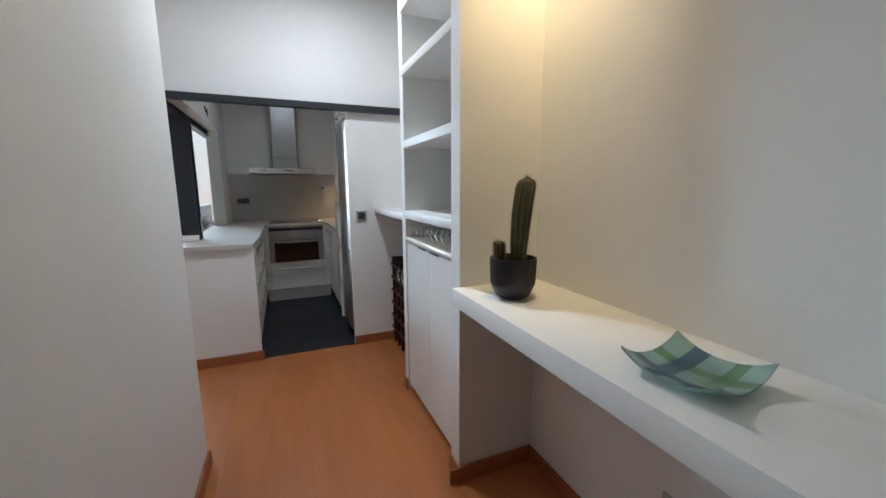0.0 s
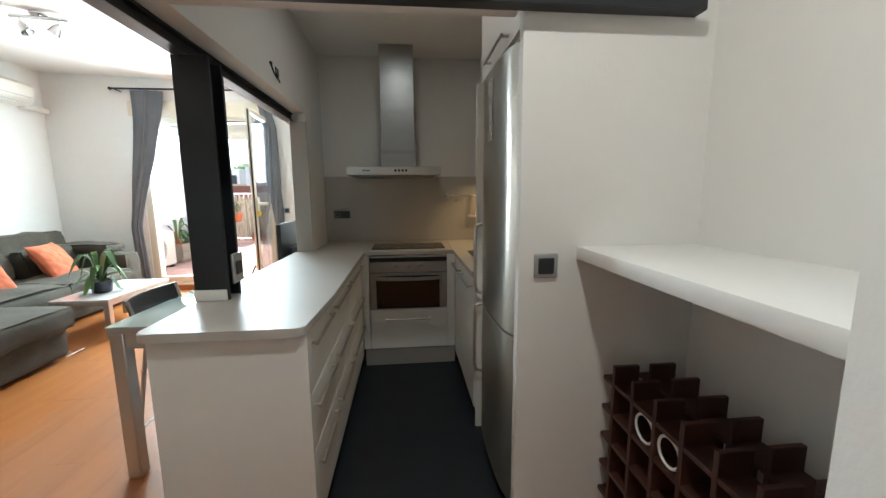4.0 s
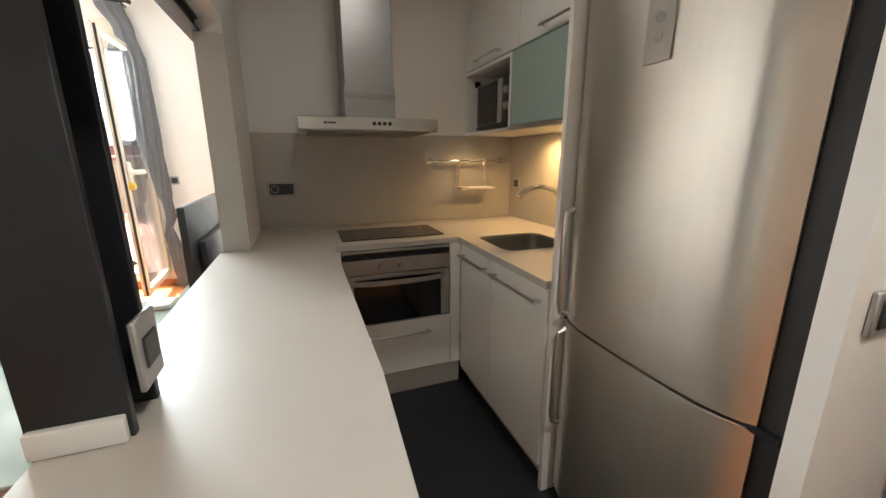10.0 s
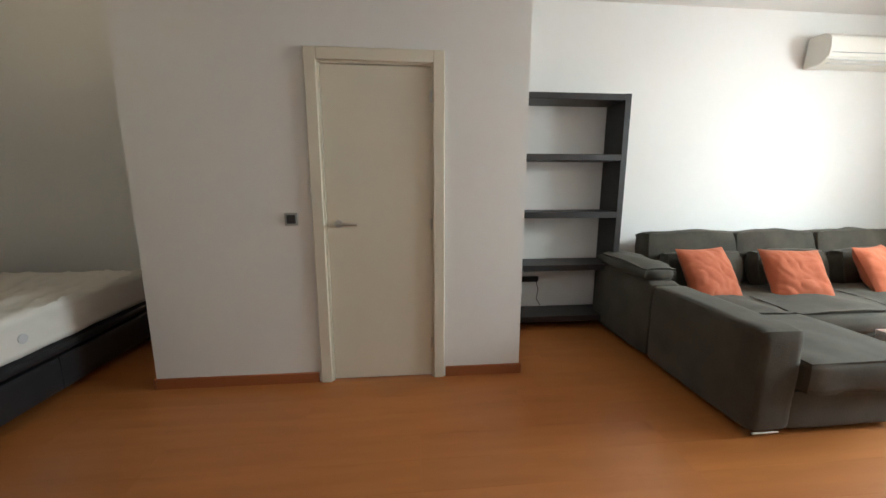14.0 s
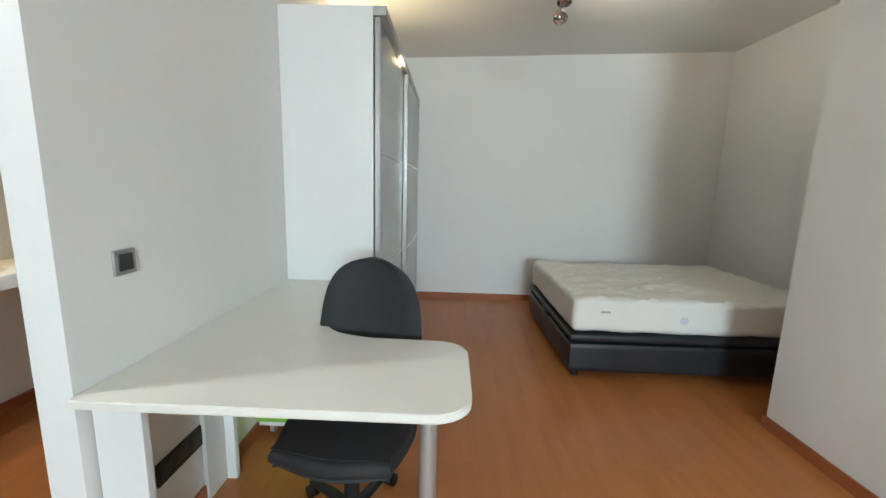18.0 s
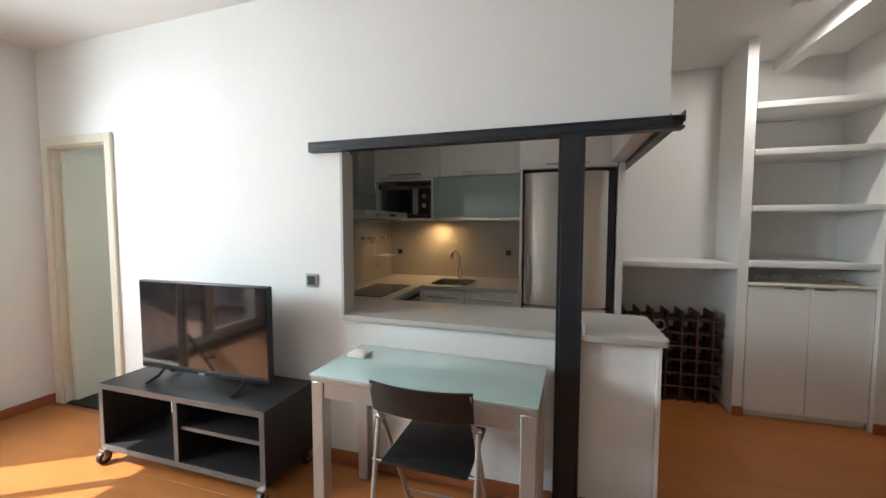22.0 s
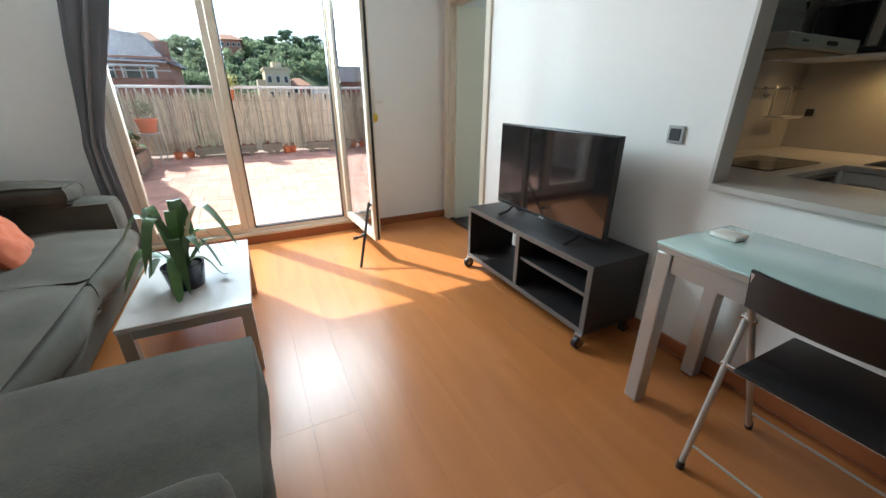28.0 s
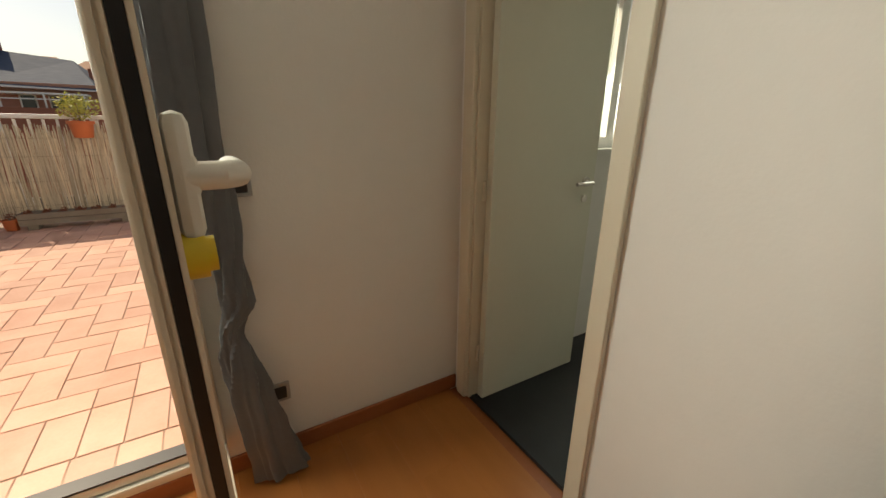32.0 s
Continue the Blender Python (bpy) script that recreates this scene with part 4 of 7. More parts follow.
def hood():
    ob = thing("cooker_hood", (0.78, 2.75, 1.45), "stainless steel chimney cooker hood on the wall", "cooker hood")
    part("canopy", B(0.358, 1.05, 2.50, 2.985, 1.445, 1.505, bevel=0.003, seg=1), STEEL, ob)
    part("filter", B(0.40, 1.01, 2.53, 2.95, 1.437, 1.446), mat("hood_filter", (0.3, 0.3, 0.29), rough=0.4, metal=0.9), ob, "grey mesh filter")
    bm = bmesh.new()
    lo = [bm.verts.new(p) for p in ((0.60, 2.70, 1.505), (0.87, 2.70, 1.505), (0.87, 2.985, 1.505), (0.60, 2.985, 1.505))]
    hi = [bm.verts.new((p.co.x, p.co.y, 1.68)) for p in lo]
    for k in range(4):
        bm.faces.new((lo[k], lo[(k + 1) % 4], hi[(k + 1) % 4], hi[k]))
    part("chimney_lower", bm, OVENSTEEL, ob)
    part("chimney", B(0.605, 0.865, 2.705, 2.985, 1.62, ZK - 0.002, bevel=0.002, seg=1), OVENSTEEL, ob)
    part("collar", B(0.597, 0.873, 2.697, 2.985, 1.615, 1.645), mat("hood_collar", (0.35, 0.34, 0.33), rough=0.4, metal=0.9), ob)
    for k in range(4):
        part("button", cyl(bmesh.new(), (0.715 + k * 0.026, 2.50, 1.476), (0.715 + k * 0.026, 2.494, 1.476), 0.0095, seg=14), BLACKPLASTIC, ob)
    bm = box(bmesh.new(), 0.475, 0.487, 2.498, 2.5, 1.47, 1.482)
    box(bm, 0.491, 0.53, 2.498, 2.5, 1.472, 1.480)
    part("badge", bm, SWITCHDARK, ob)


hood()


def plate(name, x, y, z, normal, w=0.08, h=0.08, gang=1, label="square silver framed light switch on the wall", rim=None):
    ob = thing(name, (x, y, z), label, "socket" if "socket" in name else "switch")
    n = Vector(normal)
    ax = Vector((abs(n.y), abs(n.x), 0))
    w *= gang if gang > 1 else 1

    def slab3(half, d0, d1, hz, off=0.0):
        c = Vector((x, y, z)) + ax * off
        p, q = c - ax * half + n * d0, c + ax * half + n * d1
        return B(min(p.x, q.x), max(p.x, q.x), min(p.y, q.y), max(p.y, q.y), z - hz, z + hz, bevel=0.003, seg=1)

    part("frame", slab3(w / 2, 0.0, 0.011, h / 2), rim or SWITCHGREY, ob, "" if rim else "silver frame")
    if gang == 2:
        part("insert", slab3(w / 2 - 0.009, 0.009, 0.0145, h / 2 - 0.009), SWITCHDARK, ob, "anthracite insert")
        c = Vector((x, y, z)) - ax * (w / 4)
        part("socket_ring", tube(bmesh.new(), [c + n * 0.0145 + ax * (0.02 * math.cos(a)) + Vector((0, 0, 0.02 * math.sin(a))) for a in (math.tau * k / 20 for k in range(21))], 0.002, seg=5), SWITCHGREY, ob)
    for k in range(gang if gang != 2 else 0):
        off = (k - (gang - 1) / 2) * (w / gang)
        part("rocker" if name == "light_switch" else "insert", slab3(0.027 if w / gang > 0.074 else 0.024, 0.009, 0.0145, 0.027 if w / gang > 0.074 else 0.024, off), SWITCHDARK, ob, "anthracite insert")
    return ob


plate("light_switch", 1.245, 0.83, 1.063, (0, -1, 0))
plate("light_switch", 0.0, 2.673, 1.075, (-1, 0, 0), label="square silver framed light switch beside the hatch")
plate("light_switch", XD, -0.555, 1.10, (1, 0, 0), label="square silver framed light switch beside the closet door")
plate("light_switch", 0.17, -0.50, 1.10, (-1, 0, 0), label="square silver framed light switch above the desk")
plate("light_switch", -0.858, YT, 1.09, (0, -1, 0), label="square silver framed switch beside the terrace door")
plate("wall_socket", -0.825, YT, 0.288, (0, -1, 0), label="square silver framed socket low on the wall")
plate("wall_socket", 0.235, 2.988, 1.130, (0, -1, 0), gang=2, w=0.075, label="double socket on the grey splashback")
plate("wall_socket", XR - 0.01, 2.88, 1.132, (-1, 0, 0), w=0.07, h=0.07, label="dark socket on the grey splashback")
plate("wall_socket", XR - 0.01, 1.749, 1.137, (-1, 0, 0), w=0.07, h=0.07, label="dark socket on the grey splashback")
plate("wall_socket", XP, -1.555, 0.334, (-1, 0, 0), label="dark socket low on the passage wall")
plate("wall_socket", 0.17, -0.66, 0.31, (-1, 0, 0), gang=3, w=0.082, h=0.092, label="black triple socket on the wall under the desk", rim=BLACKPLASTIC)
plate("light_switch", 0.085, 1.232, 1.01, (1, 0, 0), w=0.085, h=0.12, label="tall grey switch on the steel post")


loop = thing("cable_loop", (0.097, 1.87, 1.95), "short black cable loop hanging on the kitchen wall", "cable")
part("cable", tube(bmesh.new(), [(0.099, 1.80, 1.985), (0.104, 1.83, 1.945), (0.105, 1.87, 1.93), (0.104, 1.90, 1.95), (0.103, 1.895, 1.98), (0.103, 1.865, 1.985), (0.104, 1.86, 1.955), (0.100, 1.93, 1.925)], 0.004, seg=7), BLACKPLASTIC, loop)
part("cable_clip", B(0.0955, 0.106, 1.79, 1.805, 1.978, 1.992), BLACKPLASTIC, loop)
# ---- living room ----
def dining_table():
    x0, x1, y0, y1, h = -0.497, -0.045, 1.332, 2.33, 0.738
    ob = thing("dining_table", ((x0 + x1) / 2, (y0 + y1) / 2, 0), "silver painted table with a frosted teal glass top against the wall", "table")
    top = part("top_frame", B(x0 + 0.006, x1 - 0.006, y0 + 0.006, y1 - 0.006, h - 0.035, h - 0.010, bevel=0.003, seg=1), ALU, ob)
    part("glass_top", B(x0, x1, y0, y1, h - 0.009, h, bevel=0.002), FROSTTEAL, ob, "frosted teal glass")
    for y in (y0 + 0.012, y1 - 0.034):
        part("rail", B(x0 + 0.07, x1 - 0.07, y, y + 0.022, h - 0.105, h - 0.036), ALU, ob)
    for x in (x0 + 0.012, x1 - 0.034):
        part("rail", B(x, x + 0.022, y0 + 0.07, y1 - 0.07, h - 0.105, h - 0.036), ALU, ob)
    for x in (x0 + 0.006, x1 - 0.066):
        for y in (y0 + 0.006, y1 - 0.066):
            part("leg", B(x, x + 0.06, y, y + 0.06, 0.002, h - 0.036, bevel=0.004, seg=1), ALU, ob)
    ob.location.x -= 0.017
    ob.rotation_euler = (0, 0, radians(-1.9))


dining_table()
rem = thing("remote_receiver", (-0.22, 2.24, 0.738), "small white plastic box on the glass table", "small box")
part("case", B(-0.26, -0.17, 2.19, 2.29, 0.738, 0.758, bevel=0.007), ACWHITE, rem)


def folding_chair():
    ob = thing("folding_chair", (0, 0, 0), "black folding chair with grey metal tube frame at the glass table", "chair")
    # local: the sitter looks towards +x
    for s in (-1, 1):
        y = 0.198 * s
        leg = part("leg", tube(bmesh.new(), [(-0.25, y, 0.785), (-0.225, y, 0.70), (-0.165, y, 0.60), (0.145, y, 0.012)], 0.0105, seg=10), ALU, ob, "grey metal tube")
        part("foot", cyl(bmesh.new(), (0.147, y, 0.0), (0.143, y, 0.03), 0.013, seg=10), BLACKPLASTIC, leg, "black plastic foot")
        y = 0.212 * s
        leg = part("leg", tube(bmesh.new(), [(-0.160, y, 0.615), (-0.175, y, 0.57), (-0.272, y, 0.012)], 0.0105, seg=10), ALU, ob, "grey metal tube")
        part("foot", cyl(bmesh.new(), (-0.273, y, 0.0), (-0.270, y, 0.03), 0.013, seg=10), BLACKPLASTIC, leg, "black plastic foot")
        part("pivot", cyl(bmesh.new(), (-0.166, 0.185 * s, 0.603), (-0.166, 0.226 * s, 0.603), 0.009, seg=10), CHROME, ob)
        part("seat_pivot", cyl(bmesh.new(), (-0.20, 0.17 * s, 0.437), (-0.20, 0.224 * s, 0.437), 0.008, seg=10), CHROME, ob)
    part("stretcher", tube(bmesh.new(), [(0.09, -0.198, 0.115), (0.09, 0.198, 0.115)], 0.005), ALU, ob)
    part("stretcher", tube(bmesh.new(), [(-0.255, -0.212, 0.11), (-0.255, 0.212, 0.11)], 0.005), ALU, ob)
    part("seat", B(-0.215, 0.165, -0.182, 0.182, 0.432, 0.447, bevel=0.006), BLACKPLASTIC, ob, "black seat board")
    bm = bmesh.new()
    n = 12
    rows = []
    for k in range(n + 1):
        u = -1 + 2 * k / n
        bend = -0.035 * (1 - u * u)
        rows.append([bm.verts.new((-0.222 + bend + dx, 0.207 * u, z)) for dx, z in ((0.008, 0.665), (-0.024, 0.792), (-0.036, 0.792), (-0.004, 0.665))])
    for a, b in zip(rows, rows[1:]):
        for k in range(4):
            bm.faces.new((a[k], b[k], b[(k + 1) % 4], a[(k + 1) % 4]))
    bm.faces.new(rows[0])
    bm.faces.new(rows[-1][::-1])
    part("backrest", bm, BLACKPLASTIC, ob, "black curved back board")
    ob.matrix_world = pose(-0.345, 1.775, 0, 0, 0, 0)


folding_chair()


def tv_bench():
    x0, x1, y0, y1, z0, z1 = -0.425, -0.03, 2.655, 3.84, 0.085, 0.478
    ob = thing("tv_bench", ((x0 + x1) / 2, (y0 + y1) / 2, 0), "low black-brown tv bench with grey edges on castors", "tv bench")
    edge = mat("grey_edge_band", (0.115, 0.105, 0.098), (0.095, 0.087, 0.08), 0.45)
    e = 0.006
    for name, a in (("top", (x0, x1, y0, y1, z1 - 0.03, z1)), ("bottom", (x0, x1, y0, y1, z0, z0 + 0.03)), ("side", (x0, x1, y0, y0 + 0.03, z0 + 0.031, z1 - 0.031)), ("side", (x0, x1, y1 - 0.03, y1, z0 + 0.031, z1 - 0.031)),
                    ("divider", (x0, x1 - 0.02, 3.23, 3.26, z0 + 0.031, z1 - 0.031)), ("shelf", (x0 + 0.02, x1 - 0.02, y0 + 0.031, 3.229, 0.29, 0.31)), ("back", (x1 - 0.018, x1 - 0.004, y0 + 0.031, 3.229, z0 + 0.031, z1 - 0.031))):
        p = part(name, B(*a), DARKWOOD, ob)
        if name != "back":
            f = (a[0] - e, a[0] - 0.0005, *a[2:])
            part("edge", B(*f), edge, p, "grey edge band")
    for x in (x0 - 0.008, x1 - 0.05):
        for y in (y0 + 0.022, y1 - 0.022):
            c = part("castor", cyl(bmesh.new(), (x, y - 0.012, 0.036), (x, y + 0.012, 0.036), 0.036, seg=22), BLACKPLASTIC, ob, "black castor wheel")
            part("hub", cyl(bmesh.new(), (x, y - 0.014, 0.036), (x, y + 0.014, 0.036), 0.016, seg=16), CHROME, c)
            bm = box(bmesh.new(), x - 0.012, x + 0.03, y - 0.022, y + 0.022, 0.078, 0.0845)
            box(bm, x - 0.010, x + 0.022, y - 0.020, y - 0.015, 0.034, 0.079)
            box(bm, x - 0.010, x + 0.022, y + 0.015, y + 0.020, 0.034, 0.079)
            part("fork", bm, CHROME, c, "steel fork")


tv_bench()


SCREEN = mat("glossy_screen", (0.010, 0.010, 0.011), (0.008, 0.008, 0.009), 0.07, rvar=0.015, coat=0.2)


def television():
    ob = thing("television", (-0.25, 3.25, 0.478), "black flat-screen television on two feet, switched off", "television")
    z0, z1, y0, y1, x = 0.53, 1.068, 2.77, 3.728, -0.256
    part("housing", B(x, x + 0.035, y0, y1, z0, z1, bevel=0.004), BLACKPLASTIC, ob)
    part("back_cover", B(x + 0.034, x + 0.075, y0 + 0.14, y1 - 0.14, z0 + 0.03, z0 + 0.33, bevel=0.012), BLACKPLASTIC, ob)
    part("screen", B(x - 0.003, x + 0.001, y0 + 0.008, y1 - 0.008, z0 + 0.02, z1 - 0.008), SCREEN, ob, "glossy black screen")
    part("badge", B(x - 0.006, x, 3.23, 3.27, z0 + 0.002, z0 + 0.012), SWITCHGREY, ob)
    for y in (y0 + 0.17, y1 - 0.17):
        bm = tube(bmesh.new(), [(x + 0.02, y, z0 + 0.01), (x - 0.03, y, 0.50), (x - 0.10, y, 0.484)], 0.009)
        tube(bm, [(x + 0.02, y, z0 + 0.01), (x + 0.06, y, 0.50), (x + 0.13, y, 0.484)], 0.009)
        part("foot", bm, BLACKPLASTIC, ob)


television()


def coffee_table():
    x0, x1, y0, y1, h = -2.425, -1.922, 3.23, 4.13, 0.374
    ob = thing("coffee_table", ((x0 + x1) / 2, (y0 + y1) / 2, 0), "low coffee table with a pale top and silver legs", "coffee table")
    part("tabletop", B(x0, x1, y0, y1, h - 0.022, h, bevel=0.003, seg=1), mat("pale_grey_wood_top", (0.60, 0.58, 0.56), (0.54, 0.52, 0.50), 0.12, scale=3, stretch=(8, 1, 1), fine=0.4), ob)
    for a in ((x0 + 0.005, x1 - 0.005, y0 + 0.005, y0 + 0.022), (x0 + 0.005, x1 - 0.005, y1 - 0.022, y1 - 0.005), (x0 + 0.005, x0 + 0.022, y0 + 0.023, y1 - 0.023), (x1 - 0.022, x1 - 0.005, y0 + 0.023, y1 - 0.023)):
        part("apron", B(*a, h - 0.062, h - 0.023), ALU, ob)
    for x in (x0 + 0.003, x1 - 0.053):
        for y in (y0 + 0.003, y1 - 0.053):
            part("leg", B(x, x + 0.05, y, y + 0.05, 0.0, h - 0.023, bevel=0.003, seg=1), ALU, ob)


coffee_table()


def strap_leaf(bm, p, yaw, length, rise, droop, width, twist=0.0):
    n = 10
    prev = None
    for k in range(n + 1):
        u = k / n
        d = length * u
        z = max(rise * math.sin(min(1.0, u * 1.5) * math.pi / 2) - droop * u ** 2.5, -0.085 + 0.01 * u)
        w = width * (0.35 + 1.2 * u) * (1 - u ** 3) if u < 1 else 0.001
        c = Vector((p[0] + d * math.cos(yaw), p[1] + d * math.sin(yaw), p[2] + z))
        side = Vector((-math.sin(yaw), math.cos(yaw), twist * u))
        ring = [bm.verts.new(c + side * w), bm.verts.new(c + Vector((0, 0, -0.15 * w))), bm.verts.new(c - side * w)]
        if prev:
            bm.faces.new((prev[0], ring[0], ring[1], prev[1]))
            bm.faces.new((prev[1], ring[1], ring[2], prev[2]))
        prev = ring


def potted(name, at, label, pot_r, pot_h, leaves, pot_m, leaf_m, seed, length=0.2, rise=0.15, droop=0.1, width=0.02):
    ob = thing(name, at, label, "plant")
    x, y, z = at
    part("pot", lathe(bmesh.new(), [(pot_r * 0.75, 0), (pot_r * 0.8, 0.004), (pot_r, pot_h), (pot_r * 0.9, pot_h), (pot_r * 0.88, pot_h - 0.015), (0.01, pot_h - 0.02)], at), pot_m, ob)
    part("soil", cyl(bmesh.new(), (x, y, z + pot_h - 0.03), (x, y, z + pot_h - 0.012), pot_r * 0.87, seg=20), SOIL, ob)
    rng = random.Random(seed)
    for k in range(leaves):
        bm = bmesh.new()
        strap_leaf(bm, (x + rng.uniform(-0.02, 0.02), y + rng.uniform(-0.02, 0.02), z + pot_h - 0.015), math.tau * k / leaves + rng.uniform(-0.4, 0.4), length * rng.uniform(0.6, 1.25), rise * rng.uniform(0.2, 1.5), droop * rng.uniform(0.2, 1.6), width * rng.uniform(0.7, 1.3), rng.uniform(-0.5, 0.5))
        part("leaf", bm, leaf_m, ob)
    return ob


potted("potted_plant", (-2.195, 3.55, 0.374), "green strap-leaved houseplant in a dark blue pot on the coffee table", 0.092, 0.115, 19, mat("dark_blue_glaze", (0.02, 0.025, 0.045), rough=0.25), LEAFGREEN, 11, 0.24, 0.27, 0.26, 0.027)


def sofa():
    ob = thing("corner_sofa", (-3.1, 3.3, 0), "charcoal grey corduroy corner sofa with a chaise end", "sofa")
    # plinth
    part("base", soft(bmesh.new(), -3.72, -2.66, 1.98, 4.86, 0.03, 0.27, 0.03, 0.006, 9, 1, 0.0), SOFA, ob)
    part("chaise_base", soft(bmesh.new(), -2.68, -1.96, 2.14, 2.84, 0.03, 0.26, 0.03, 0.006, 9, 2, 0.0), SOFA, ob)
    part("chaise_cushion", soft(bmesh.new(), -2.608, -1.915, 2.17, 2.875, 0.25, 0.435, 0.045, 0.010, 14, 3, 0.016), SOFA, ob)
    part("seat_cushion", soft(bmesh.new(), -3.35, -2.612, 2.17, 2.845, 0.26, 0.435, 0.06, 0.014, 16, 33, 0.045), SOFA, ob)
    part("seat_cushion", soft(bmesh.new(), -3.35, -2.60, 2.848, 3.695, 0.26, 0.432, 0.06, 0.015, 16, 4, 0.048), SOFA, ob)
    part("seat_cushion", soft(bmesh.new(), -3.35, -2.60, 3.70, 4.57, 0.26, 0.432, 0.06, 0.015, 16, 5, 0.048), SOFA, ob)
    # chaise arm and near arm
    part("chaise_arm", soft(bmesh.new(), -2.83, -1.955, 1.915, 2.17, 0.03, 0.60, 0.045, 0.005, 12, 6, 0.003), SOFA, ob)
    part("arm", soft(bmesh.new(), -3.68, -2.84, 1.92, 2.17, 0.03, 0.60, 0.045, 0.005, 12, 7, 0.003), SOFA, ob)
    part("arm", soft(bmesh.new(), -3.70, -2.68, 4.60, 4.86, 0.03, 0.60, 0.06, 0.012, 12, 8, 0.02), SOFA, ob)
    part("backrest", soft(bmesh.new(), -3.75, -3.55, 1.98, 4.84, 0.27, 0.64, 0.05, 0.01, 12, 9, 0.01), SOFA, ob)
    for k, (y0, y1) in enumerate(((2.26, 3.085), (3.095, 3.89), (3.90, 4.71))):
        bm = soft(bmesh.new(), -0.11, 0.11, -(y1 - y0) / 2, (y1 - y0) / 2, 0, 0.455, 0.06, 0.018, 14, 10 + k, 0.02)
        bmesh.ops.transform(bm, matrix=pose(-3.46, (y0 + y1) / 2, 0.43, 0, -10, 0), verts=bm.verts)
        part("back_cushion", bm, SOFA, ob)
        bm = soft(bmesh.new(), -0.07, 0.08, -0.33, 0.33, 0, 0.30, 0.06, 0.02, 10, 20 + k, 0.03)
        bmesh.ops.transform(bm, matrix=pose(-3.27, (y0 + y1) / 2, 0.43, 0, -14, 0), verts=bm.verts)
        part("lumbar_cushion", bm, SOFA, ob)
    bm = soft(bmesh.new(), -0.33, 0.33, -0.13, 0.13, 0, 0.10, 0.05, 0.02, 10, 30, 0.03)
    bmesh.ops.transform(bm, matrix=pose(-3.24, 2.04, 0.60, 0, 0, 0), verts=bm.verts)
    part("arm_pad", bm, SOFA, ob)
    bm = soft(bmesh.new(), -0.33, 0.33, -0.14, 0.14, 0, 0.12, 0.05, 0.02, 10, 31, 0.03)
    bmesh.ops.transform(bm, matrix=pose(-3.2, 4.72, 0.60, 0, 0, 0), verts=bm.verts)
    part("arm_pad", bm, SOFA, ob)
    for y0, y1 in ((1.95, 2.10), (2.80, 2.97)):
        part("piping", tube(bmesh.new(), [(-1.966, y0, 0.026), (-1.962, (y0 + y1) / 2, 0.028), (-1.966, y1, 0.026)], 0.005, seg=8), MATTRESS, ob, "pale hem showing at the floor")
    for x, y in ((-3.6, 2.02), (-2.05, 2.0), (-2.05, 2.9), (-2.9, 4.75), (-3.6, 4.75)):
        part("foot", cyl(bmesh.new(), (x, y, 0), (x, y, 0.04), 0.025, seg=14), CHROME, ob)


sofa()


def pillow(at, rz, tilt, seed, s=0.40):
    ob = thing("cushion", at, "terracotta orange scatter cushion lying against the sofa back", "cushion", "orange cushions")
    bm = bmesh.new()
    n = 30
    grid = {}
    for side in (1, -1):
        for i in range(n + 1):
            for j in range(n + 1):
                u, v = -1 + 2 * i / n, -1 + 2 * j / n
                rim = (1 - abs(u) ** 2.6) * (1 - abs(v) ** 2.6)
                th = 0.088 * rim ** 0.5 * side
                pinch = 1 - 0.07 * (u * u * (1 - v * v) + v * v * (1 - u * u))
                fold = abs(noise.noise(Vector((u * 2.2 - v * 1.4 + seed, v * 2.0 + u * 1.2, side * 3 + seed))))
                wr = (0.016 * noise.noise(Vector((u * 2.5 + seed, v * 2.5, side))) - 0.010 * max(0.0, 1 - fold * 4) ** 2 + 0.002 * noise.noise(Vector((u * 7 + seed, v * 7, side)))) * min(1.0, rim * 3)
                if rim <= 1e-9 and side < 0:
                    grid[side, i, j] = grid[1, i, j]
                    continue
                grid[side, i, j] = bm.verts.new((u * s / 2 * pinch, v * s / 2 * pinch, th + wr * side))
        for i in range(n):
            for j in range(n):
                q = [grid[side, i, j], grid[side, i + 1, j], grid[side, i + 1, j + 1], grid[side, i, j + 1]]
                bm.faces.new(q if side > 0 else q[::-1])
    ORIGIN[ob.name] = Vector((0, 0, 0))
    part("cover", bm, RUST, ob)
    ob.matrix_world = Matrix.Translation(at) @ Matrix.Rotation(radians(rz), 4, "Z") @ Matrix.Rotation(radians(tilt), 4, "Y")


pillow((-3.06, 2.56, 0.60), 8, 58, 1, 0.47)
pillow((-3.02, 3.28, 0.59), -12, 55, 2, 0.46)
pillow((-3.06, 4.10, 0.60), 14, 60, 3, 0.45)


def bookshelf():
    x0, x1, y0, y1, h = XS + 0.035, -3.50, 0.99, 2.045, 2.055
    ob = thing("bookcase", ((x0 + x1) / 2, (y0 + y1) / 2, 0), "black-brown open bookcase with thick shelves, nearly empty", "bookcase")
    for y in (y0, y1 - 0.052):
        part("side", B(x0, x1, y, y + 0.052, 0.018, h, bevel=0.002, seg=1), DARKWOOD, ob)
    for z in (0.075, 0.55, 1.02, 1.51, h - 0.055):
        part("shelf", B(x0, x1, y0 + 0.053, y1 - 0.053, z, z + 0.052, bevel=0.002, seg=1), DARKWOOD, ob)
    for y in (y0 + 0.03, y1 - 0.03):
        for x in (x0 + 0.05, x1 - 0.05):
            part("castor", cyl(bmesh.new(), (x, y - 0.008, 0.012), (x, y + 0.008, 0.012), 0.012, seg=12), BLACKPLASTIC, ob)


